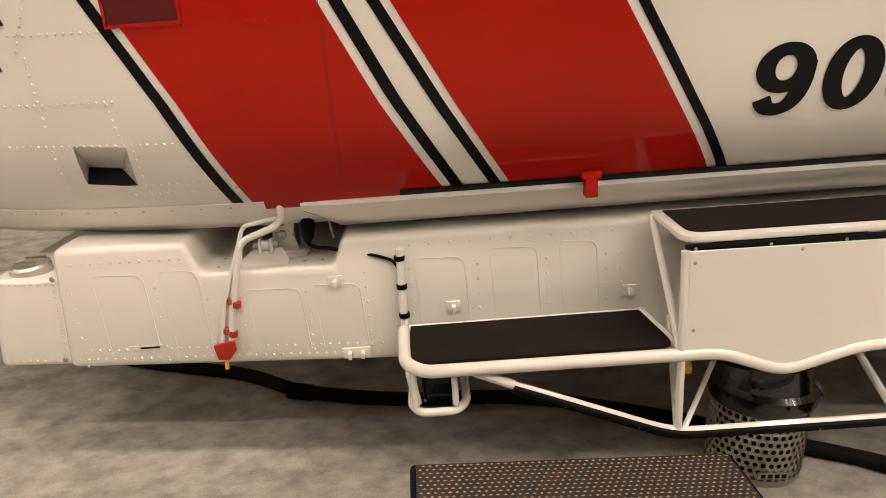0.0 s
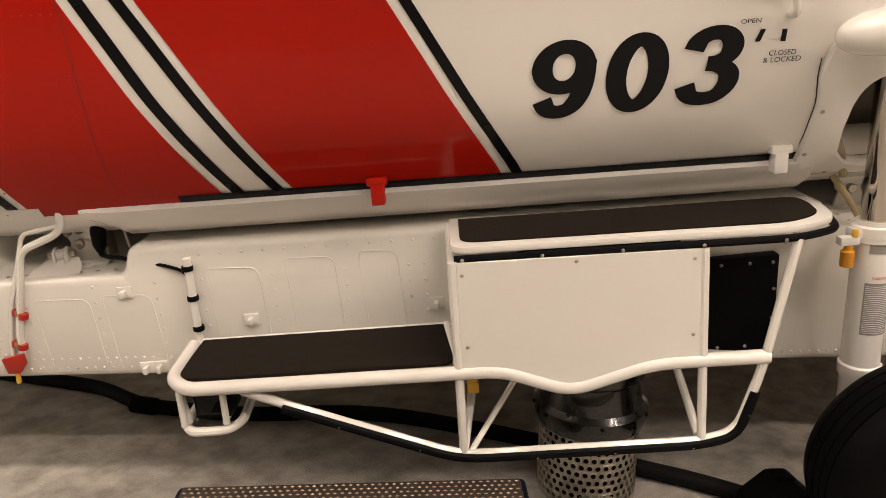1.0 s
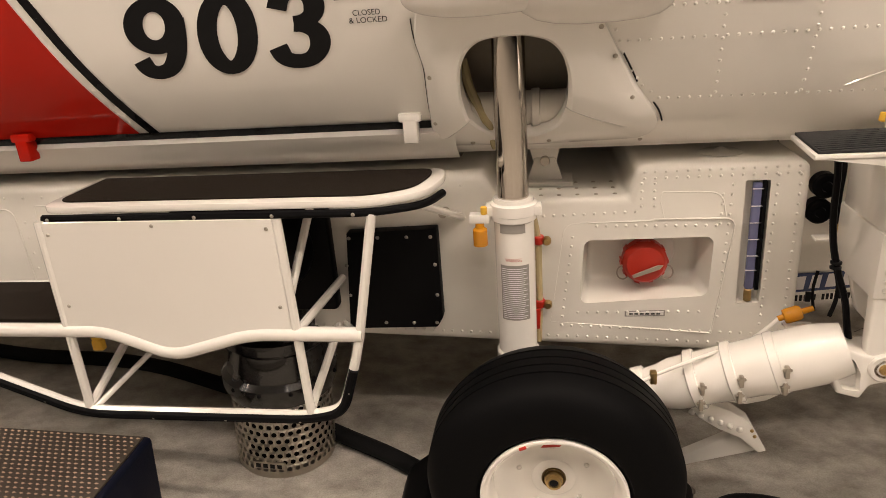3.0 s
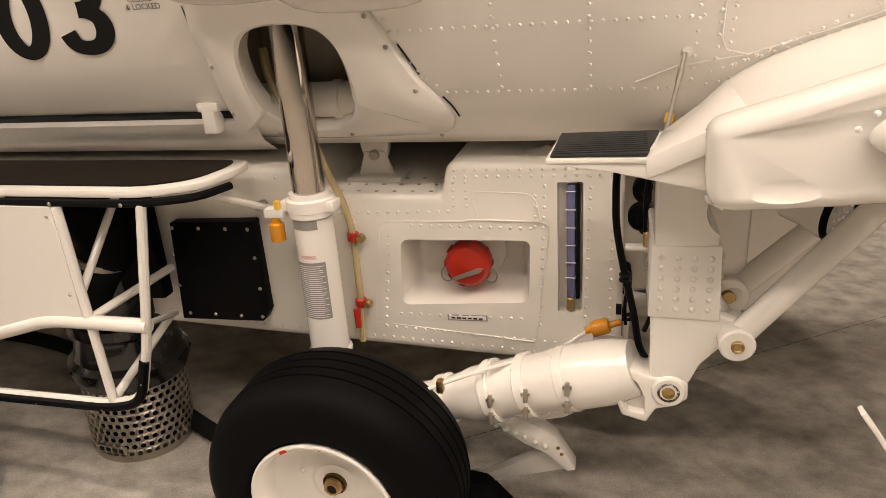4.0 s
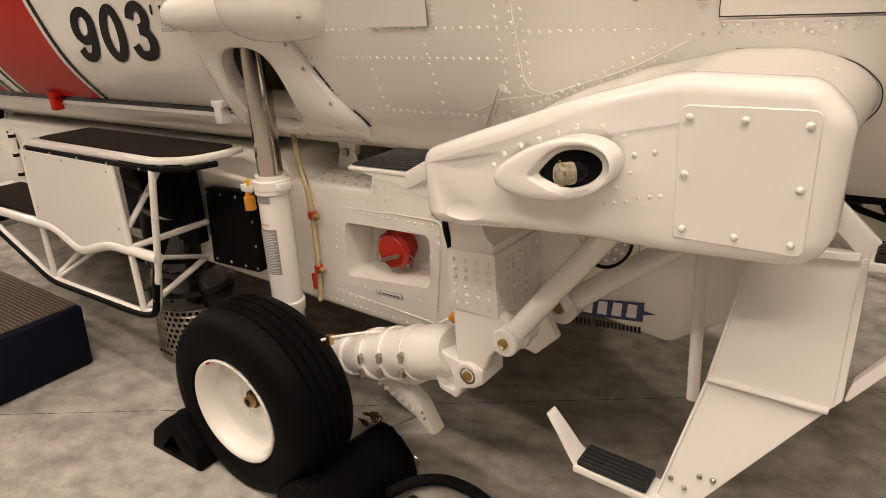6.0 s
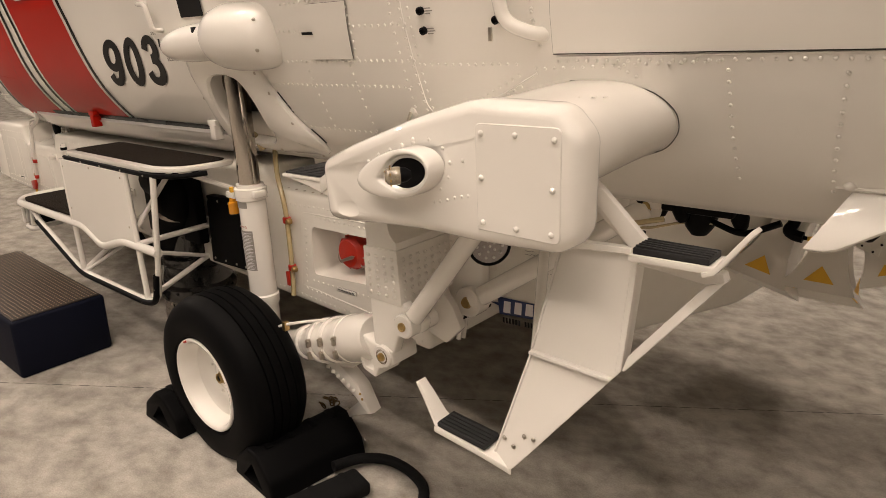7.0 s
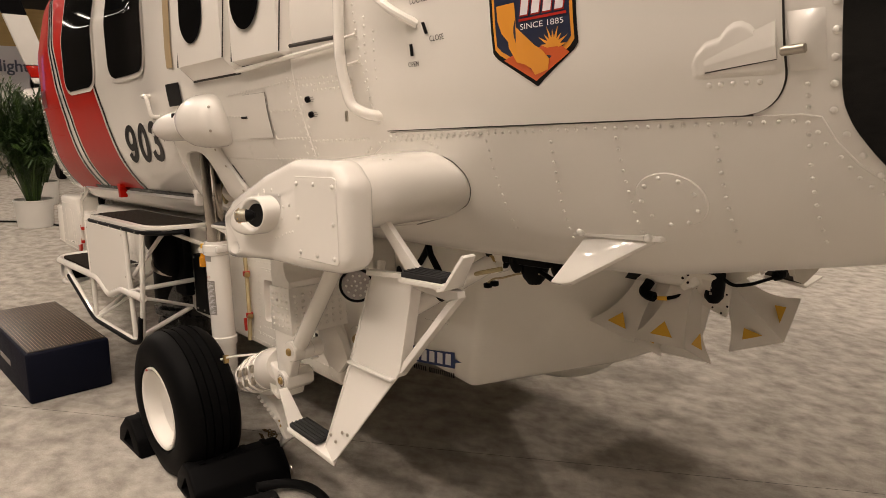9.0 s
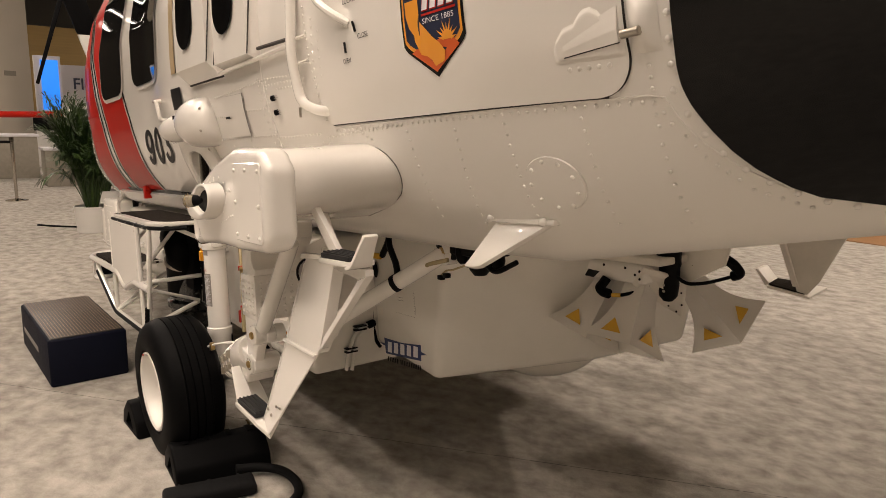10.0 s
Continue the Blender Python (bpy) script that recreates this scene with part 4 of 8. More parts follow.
    for pts in ([(2.481, 1.195), (2.559, 1.226), (2.686, 1.244), (2.842, 1.293), (2.896, 1.312), (3.0, 1.36)], [(2.635, 1.70), (2.635, 1.279), (2.647, 1.255), (2.686, 1.244)], [(4.298, 1.236), (4.234, 1.275), (4.188, 1.315), (4.159, 1.355), (4.141, 1.395), (4.112, 1.4), (3.9, 1.400), (3.06, 1.395)]):
        part("panel_edge", tube([on_skin(p.x, p.z, 0.0) for p in along([(x, 0, z) for x, z in pts], 0.04)], 0.0024, 6, 0), WHITE, skin)
    big = []
    for pts in ([(4.174, 1.65), (4.171, 1.527), (4.164, 1.447), (4.1595, 1.4055), (4.1746, 1.3655), (4.194, 1.3306), (4.216, 1.298), (4.244, 1.271), (4.274, 1.2486), (4.3085, 1.230), (4.345, 1.216), (4.42, 1.200)],):
        for p in along([(x, 0, z) for x, z in pts], 0.041):
            big.append((on_skin(p.x, p.z, 0.0015), skin_way(p.x, p.z)))
    tagged(part("rivets", domes(big, 0.0066, 0.0044, 9), WHITE, skin, "", 80), kind="stuff")


skin_rivets()


def belly_flange():
    xs = np.linspace(-1.9, -0.50, 36)
    low = lambda x: 1.118 + 0.10 * max(0.0, -1.2 - x) ** 2
    rows = []
    for x in xs:
        z = low(x)
        rows.append([on_skin(x, z + 0.028, 0.001), on_skin(x, z + 0.026, 0.004), on_skin(x, z, 0.006), on_skin(x, z - 0.002, 0.001), on_skin(x, z - 0.004, -0.03)])
    strip = part("belly_flange", sheet(rows), WHITE, skin, "white joint strip along the lower fuselage edge", 30)
    bolts("flange_screw", [(on_skin(x, low(x) + 0.013, 0.004), skin_way(x, low(x))) for x in np.linspace(-1.75, -0.60, 14)], 0.0042, 0.002, STEEL, strip)


belly_flange()


def rotor():
    """Main rotor over the cabin; its blades cross the light of the hall lamps."""
    mx, my = 3.4, MID_Y
    mast = part("rotor_mast", lathe((mx, my, 2.80), (0, 0, 1), [(0, 0.34), (0.08, 0.30), (0.30, 0.16), (0.75, 0.11), (0.95, 0.11)], 28), WHITE, heli, "white rotor mast fairing")
    part("rotor_hub", lathe((mx, my, 3.66), (0, 0, 1), [(0, 0.20), (0.02, 0.30), (0.10, 0.30), (0.16, 0.18), (0.18, 0)], 28), BLACKM, mast, "black rotor hub")
    for k in range(4):
        a = radians(38 + 90 * k)
        d, s = Vector((math.cos(a), math.sin(a), 0)), Vector((-math.sin(a), math.cos(a), 0))
        bm = bmesh.new()
        rings = []
        for r, w, drop in ((0.25, 0.09, 0.0), (1.1, 0.10, 0.0), (1.3, 0.26, 0.01), (4.0, 0.265, 0.10), (7.4, 0.265, 0.34), (8.1, 0.20, 0.42)):
            c = Vector((mx, my, 3.73 - drop)) + d * r
            rings.append([bm.verts.new(c + s * w * u + Vector((0, 0, v))) for u, v in ((-1, 0), (-0.5, 0.03), (0.3, 0.02), (1, 0), (0.3, -0.012), (-0.5, -0.016))])
        for p, q in zip(rings, rings[1:]):
            for j in range(6):
                bm.faces.new((p[j], p[(j + 1) % 6], q[(j + 1) % 6], q[j]))
        bm.faces.new(rings[0])
        bm.faces.new(rings[-1])
        bmesh.ops.recalc_face_normals(bm, faces=bm.faces)
        part("rotor_blade", bm, BLACKM, mast, "long black drooping rotor blade")


rotor()


def cut(bm, tools):
    """bm with the closed forms in tools taken away."""
    def holder(b, name):
        me = bpy.data.meshes.new(name)
        b.to_mesh(me)
        b.free()
        return new(name, me)
    ob = holder(bm, "solid")
    helpers = [holder(t, "cutter") for t in tools]
    for h in helpers:
        mod = ob.modifiers.new("cut", "BOOLEAN")
        mod.operation, mod.object, mod.solver = "DIFFERENCE", h, "EXACT"
    bpy.context.view_layer.update()
    me = bpy.data.meshes.new_from_object(ob.evaluated_get(bpy.context.evaluated_depsgraph_get()))
    for h in (ob, *helpers):
        bpy.data.objects.remove(h)
    out = bmesh.new()
    out.from_mesh(me)
    bpy.data.meshes.remove(me)
    return out


# ---- belly tank ----
def tank_y(x):
    return 1.967 + 0.009 * x


def tank_low(x):
    return 0.655 - 0.0525 * (x + 1.18)


def belly_tank():
    top = [(2.47, tank_low(2.47)), (2.47, 1.0), (2.05, 1.005), (2.03, 0.922), (1.70, 0.925), (1.66, 1.0), (-0.30, 1.01), (-0.33, 0.925), (-0.73, 0.93), (-0.76, 1.032), (-1.15, 1.04), (-1.18, 0.655)]
    bm = prism([(x, tank_y(x), z) for x, z in top], (0, 1.9, 0), 0.022, 3)
    pocket = prism(xz([(1.898, 0.612), (2.255, 0.632), (2.262, 0.822), (1.908, 0.818)], 1.90), (0, 0.205, 0), 0.020, 4)
    for v in pocket.verts:
        if v.co.y > 2.0:
            v.co.x += 0.030 * (1 if v.co.x < 2.08 else -1)
            v.co.z += 0.028 * (1 if v.co.z < 0.72 else -1)
    slot = box((2.315, 1.93, 0.622), (2.375, 2.015, 0.958), 0.004)
    bm = cut(bm, [pocket, slot])
    tank = part("belly_tank", bm, TANKW, heli, "white riveted belly water tank", 48)
    nose = prism([(x, 1.975, z) for x, z in ((-1.40, 0.668), (-1.17, 0.657), (-1.155, 0.945), (-1.37, 0.955))], (0, 1.85, 0), 0.018, 3)
    part("tank_nose", nose, TANKW, tank, "white front tank section with screws")
    cap = lathe((-1.275, 2.055, 0.945), (0, -0.15, 1), [(0, 0.06), (0.03, 0.06), (0.034, 0.054), (0.030, 0.048), (0.034, 0.044), (0.034, 0)], 28)
    part("filler_lid", cap, ALUW, tank, "round metal filler lid")
    for y in (2.025, 2.085):
        part("lid_handle", box((-1.305, y - 0.005, 0.980), (-1.24, y + 0.005, 0.990), 0.002), STEEL, tank)
    # pressed pads on the sides
    pads = [(-1.05, -0.90, 0.69, 0.95), (-0.85, -0.74, 0.69, 0.95), (-0.60, -0.44, 0.66, 0.87), (-0.40, -0.26, 0.66, 0.87), (-0.09, 0.06, 0.66, 0.93), (0.14, 0.28, 0.65, 0.945),
            (0.35, 0.46, 0.65, 0.95), (2.11, 2.262, 0.865, 0.935)]
    for x0, x1, z0, z1 in pads:
        y = tank_y((x0 + x1) / 2) + 0.0004
        part("pressed_pad", tube([(x0 + 0.012, y, z0), (x0, y, z1 - 0.02), (x0 + 0.004, y, z1), (x1, y, z1 - 0.006), (x1 + 0.012, y, z0)], 0.0020, 6, 0.03), TANKW, tank)
    plate_pts = rounded([(1.829, tank_y(2.0), 0.569), (1.869, tank_y(2.0), 0.855), (2.087, tank_y(2.0), 0.858), (2.10, tank_y(2.0), 0.862), (2.300, tank_y(2.0), 0.860), (2.257, tank_y(2.0), 0.532)], 0.03, 4)
    part("pressed_ridge", tube([(p[0], p[1] + 0.001, p[2]) for p in plate_pts], 0.0028, 6, 0, True), TANKW, tank)
    part("placard_edge", prism(xz([(2.029, 0.583), (2.135, 0.585), (2.135, 0.602), (2.029, 0.600)], tank_y(2.08) + 0.0005), (0, -0.0015, 0), 0), GREYINK, tank)
    part("placard", prism(xz([(2.033, 0.586), (2.131, 0.588), (2.131, 0.599), (2.033, 0.597)], tank_y(2.08)), (0, -0.0026, 0), 0.0006, 1), POT, tank, "small white placard")
    for k in range(6):
        x = 2.040 + 0.0145 * k
        part("placard_bar", box((x, tank_y(2.08) - 0.0034, 0.5900), (x + 0.010, tank_y(2.08) - 0.0020, 0.5940), 0), INK, tank)
    part("placard", prism(xz([(-0.985, 0.70), (-0.88, 0.70), (-0.88, 0.715), (-0.985, 0.715)], tank_y(-0.93)), (0, -0.002, 0), 0.0006, 1), POT, tank, "small white placard")
    part("placard_print", box((-0.95, tank_y(-0.93) - 0.0028, 0.7045), (-0.89, tank_y(-0.93) - 0.0018, 0.7105), 0), INK, tank)
    # level gauge in its slot
    gauge = part("level_gauge", box((2.336, 1.988, 0.66), (2.357, 2.008, 0.95), 0.004), GAUGE, tank, "tall blue sight glass with level marks")
    for z in (0.715, 0.755, 0.80, 0.845, 0.89, 0.935):
        part("gauge_mark", box((2.333, 1.985, z), (2.360, 1.989, z + 0.0012), 0), SIGNW, gauge)
    part("gauge_rail", box((2.359, 1.985, 0.66), (2.368, 2.005, 0.955), 0.001), BLACKM, gauge)
    part("gauge_foot", rod((2.345, 1.995, 0.625), (2.345, 1.995, 0.66), 0.010), BRASS, gauge)
    # red filler cap with its chain rings
    cap = part("fill_cap", lathe((2.083, 2.09, 0.727), (0, -1, 0), [(0, 0.042), (0.03, 0.042), (0.034, 0.056), (0.038, 0.060), (0.066, 0.060), (0.070, 0.056), (0.078, 0.054), (0.084, 0.048), (0.085, 0.02), (0.09, 0)], 30), REDP, tank, "round red hose coupling cap")
    part("cap_seat", lathe((2.10, 2.098, 0.74), (0, -1, 0), [(0, 0.072), (0.006, 0.072), (0.009, 0.068), (0.009, 0)], 30), POT, tank)
    part("tank_disc", lathe((2.28, 2.115, 1.0), (0, 0, 1), [(0, 0.056), (0.004, 0.055), (0.006, 0.050), (0.008, 0.02), (0.016, 0.006), (0.018, 0)], 30), TANKW, tank, "round cover disc on the tank top")
    for k in range(10):
        g = math.pi / 5 * k
        part("cap_grip", box((-0.004, -0.014, -0.006), (0.004, 0.014, 0.006), 0.002, Matrix.Translation((2.083 + 0.059 * math.cos(g), 2.038, 0.727 + 0.059 * math.sin(g))) @ Matrix.Rotation(-g, 4, "Y")), REDP, cap)
    part("cap_lever", prism([(2.046, 1.995, 0.700), (2.052, 1.995, 0.692), (2.118, 1.995, 0.716), (2.128, 1.995, 0.728), (2.112, 1.995, 0.728)], (0, 0.004, 0), 0.001, 1), STEEL, cap, "bare metal cap lever")
    for x in (2.026, 2.142):
        ring = [Vector((x + 0.016 * math.cos(a), 2.024, 0.698 + 0.02 * math.sin(a))) for a in [2 * math.pi * k / 16 for k in range(16)]]
        part("cap_ring", tube(ring, 0.0022, 6, 0, True), STEEL, cap)
    # tail of the tank: a boat-tailed box
    low = [(2.46, 2.275, 0.548), (2.865, 2.285, 0.478), (3.16, 2.80, 0.52), (3.22, 3.3, 0.52), (2.46, 3.7, 0.5)]
    mid = [(2.46, 2.268, 0.78), (2.92, 2.275, 0.72), (3.22, 2.72, 0.72), (3.27, 3.3, 0.72), (2.46, 3.72, 0.72)]
    top = [(2.46, 2.25, 1.06), (3.0, 2.25, 1.06), (3.32, 2.68, 1.06), (3.38, 3.3, 1.06), (2.46, 3.75, 1.06)]
    bm = bmesh.new()
    rings = [[bm.verts.new(p) for p in r] for r in (low, mid, top)]
    for a, b in zip(rings, rings[1:]):
        for k in range(5):
            bm.faces.new((a[k], a[(k + 1) % 5], b[(k + 1) % 5], b[k]))
    bm.faces.new(rings[0])
    bm.faces.new(rings[-1])
    bmesh.ops.recalc_face_normals(bm, faces=bm.faces)
    ed = [e for e in bm.edges if abs(e.verts[0].co.z - e.verts[1].co.z) > 0.1 or (e.verts[0].co.z < 0.6 and e.verts[1].co.z < 0.6)]
    bmesh.ops.bevel(bm, geom=ed, offset=0.03, segments=4, profile=0.5, affect="EDGES")
    tail = part("tank_tail", bm, TANKW, heli, "smooth white boat-tailed rear of the water tank", 50)
    bowl = lathe((2.80, 2.90, 0.56), (0, 0, -1), [(0, 0.27)] + [(0.19 * math.sin(a), 0.27 * math.cos(a)) for a in [math.pi / 2 * k / 10 for k in range(1, 11)]], 36)
    part("tank_sump", bowl, TANKW, tail, "rounded white sump under the tank")
    part("tail_seal", tube([(2.462, 2.262, 1.03), (2.462, 2.262, 0.72), (2.464, 2.266, 0.60), (2.470, 2.272, 0.555), (2.50, 2.272, 0.538)], 0.0075, 8, 0.02), BLACKM, tail, "black rubber edge seal")
    # maker's mark as plain shapes
    def on_tail(x, z, off):
        y0 = float(np.interp(z, [0.478, 0.72, 1.06], [2.285, 2.275, 2.25]))
        return Vector((x, y0 - (2.865 - x) * 0.02 - off, z))
    def flat(pts, off, mat, name, label=""):
        bm = bmesh.new()
        bm.faces.new([bm.verts.new(on_tail(x, z, off)) for x, z in pts])
        part(name, bm, mat, tail, label)
    flat([(2.535, 0.583), (2.66, 0.586), (2.79, 0.603), (2.786, 0.540), (2.66, 0.528), (2.54, 0.518)], 0.003, BLUEP, "maker_mark", "navy maker's mark of plain shapes")
    flat([(2.785, 0.562), (2.825, 0.572), (2.785, 0.578)], 0.003, BLUEP, "maker_mark")
    flat([(2.545, 0.548), (2.50, 0.556), (2.545, 0.562)], 0.003, BLUEP, "maker_mark")
    for k in range(5):
        x, z = 2.556 + 0.045 * k, 0.528 + 0.0045 * k
        flat([(x, z), (x + 0.030, z + 0.002), (x + 0.034, z + 0.046), (x + 0.006, z + 0.044)], 0.004, SIGNW, "mark_bar")
    # faint stencilled plate: a bottle outline, a scale and a dotted line
    bottle = [(2.655, 0.771), (2.676, 0.770), (2.679, 0.774), (2.693, 0.772)]
    for (xa, za), (xb, zb) in zip(bottle, bottle[1:]):
        flat([(xa, za), (xb, zb), (xb, zb - 0.0018), (xa, za - 0.0018)], 0.003, GREYINK, "stencil_line")
        flat([(xa, za - 0.012), (xb, zb - 0.012), (xb, zb - 0.0138), (xa, za - 0.0138)], 0.003, GREYINK, "stencil_line")
    flat([(2.769, 0.806), (2.7705, 0.806), (2.7715, 0.715), (2.770, 0.715)], 0.003, GREYINK, "stencil_line")
    for k in range(9):
        z = 0.720 + 0.010 * k
        flat([(2.762, z), (2.770, z), (2.770, z - 0.0014), (2.762, z - 0.0014)], 0.003, GREYINK, "stencil_line")
    for k in range(13):
        x = 2.638 + 0.010 * k
        flat([(x, 0.706), (x + 0.005, 0.706), (x + 0.005, 0.7045), (x, 0.7045)], 0.003, GREYINK, "stencil_line")
    hole = [2 * math.pi * k / 20 for k in range(20)]
    flat([(2.512 + 0.019 * math.cos(q), 0.862 + 0.034 * math.sin(q)) for q in hole], 0.003, INK, "vent_hole", "dark oval vent hole")
    flat([(2.522 + 0.012 * math.cos(q), 0.752 + 0.022 * math.sin(q)) for q in hole], 0.003, INK, "vent_hole", "dark oval vent hole")
    flat([(2.505, 0.675), (2.540, 0.675), (2.540, 0.71), (2.505, 0.71)], 0.003, WORNW, "worn_label", "worn beige label")
    for x0, x1 in ((2.552, 2.63), (2.642, 2.785)):
        n = round((x1 - x0) / 0.012)
        for k in range(n):
            x = x0 + (x1 - x0) * k / n
            z = 0.489 + 0.055 * (x - 2.552)
            flat([(x, z), (x + 0.008, z), (x + 0.008, z + 0.020), (x, z + 0.020)], 0.003, INK, "mark_bar")
    # rivets on the tank
    spots = []
    def row(a, b, gap=0.027):
        for p in along([(a[0], 0, a[1]), (b[0], 0, b[1])], gap):
            spots.append((Vector((p.x, tank_y(p.x) - 0.0005, p.z)), (0, -1, 0)))
    row((-1.14, tank_low(-1.14) + 0.03), (2.44, tank_low(2.44) + 0.03))
    row((-1.1, tank_low(-1.1) + 0.06), (-0.1, tank_low(-0.1) + 0.06))
    row((1.86, tank_low(1.86) + 0.062), (2.44, tank_low(2.44) + 0.062))
    for x in (-1.12, -0.87, -0.72, -0.62, -0.42, -0.24, -0.105, 0.10, 0.31, 0.49, 0.535):
        row((x, 0.66), (x, 0.90), 0.045)
    for a, b in (((1.737, 0.876), (2.05, 0.884)), ((1.952, 0.847), (2.252, 0.842)), ((1.890, 0.817), (1.858, 0.560)), ((1.903, 0.597), (2.223, 0.597)),
                 ((2.286, 0.949), (2.271, 0.582)), ((2.264, 0.924), (2.262, 0.847)), ((2.393, 0.971), (2.380, 0.560)), ((2.445, 0.97), (2.440, 0.56)), ((1.800, 0.85), (1.790, 0.56))):
        row(a, b, 0.026)
    for z in (0.971, 0.988):
        row((2.07, z), (2.44, z + 0.004), 0.026)
    row((-1.10, 0.99), (-0.78, 0.985), 0.03)
    for x in (2.064, 2.096):
        row((x, 0.898), (x, 0.958), 0.024)
    for p in along([(-0.1, 0, 0.975), (1.6, 0, 0.97)], 0.06):
        spots.append((Vector((p.x, tank_y(p.x) - 0.0005, p.z)), (0, -1, 0)))
    for p in along([(-1.375, 0, 0.69), (-1.19, 0, 0.675), (-1.175, 0, 0.93), (-1.35, 0, 0.94)], 0.022):
        spots.append((Vector((p.x, 1.9745, p.z)), (0, -1, 0)))
    tagged(part("rivets", domes(spots, 0.0044, 0.0028), TANKW, tank, "", 80), kind="stuff")
    dark = [(Vector((x, y, 0.9235)), (0, 0, 1)) for x in np.linspace(1.76, 2.0, 6) for y in (2.02, 2.08, 2.14)]
    dark += [(Vector((x, y, 0.93)), (0, 0, 1)) for x in np.linspace(-0.69, -0.37, 7) for y in (2.02, 2.10)]
    bolts("fastener", dark, 0.006, 0.003, STEEL, tank)
    big = [(Vector((x, 1.974, z)), (0, -1, 0)) for x, z in ((-1.175, 0.945), (-1.15, 0.80), (-1.195, 0.68))]
    bolts("fastener", big, 0.009, 0.004, STEEL, tank)
    # link brackets between tank and airframe
    for x, y, z in ((1.82, 2.13, 0.925), (-0.50, 2.10, 0.93)):
        bm = box((x - 0.075, y - 0.03, z - 0.002), (x + 0.075, y + 0.07, z + 0.012), 0.003)
        add_prism(bm, [(x - 0.05, y, z + 0.01), (x + 0.05, y, z + 0.01), (x + 0.028, y, z + 0.075), (x - 0.028, y, z + 0.075)], (0, 0.012, 0), 0.003)
        add_prism(bm, [(x - 0.045, y + 0.004, z + 0.115), (x + 0.045, y + 0.004, z + 0.115), (x + 0.03, y + 0.004, z + 0.055), (x - 0.03, y + 0.004, z + 0.055)], (0, 0.03, 0), 0.003)
        bracket = part("link_bracket", bm, TANKW, tank, "white hanger bracket on the tank")
        part("link_bolt", lathe((x, y - 0.012, z + 0.066), (0, 1, 0), [(0, 0.012), (0.004, 0.014), (0.03, 0.014)], 12), STEEL, bracket)
    for x, z in ((-0.33, 0.86), (-0.27, 0.62), (0.02, 0.75), (0.56, 0.76), (-0.31, 0.62)):
        y = tank_y(x)
        bm = box((x - 0.022, y - 0.006, z), (x + 0.022, y + 0.002, z + 0.035), 0.002)
        add_box(bm, (x - 0.006, y - 0.03, z + 0.006), (x + 0.006, y, z + 0.026), 0.002)
        part("side_clip", bm, TANKW, tank, "small white mounting clip")
    return tank


tank = belly_tank()


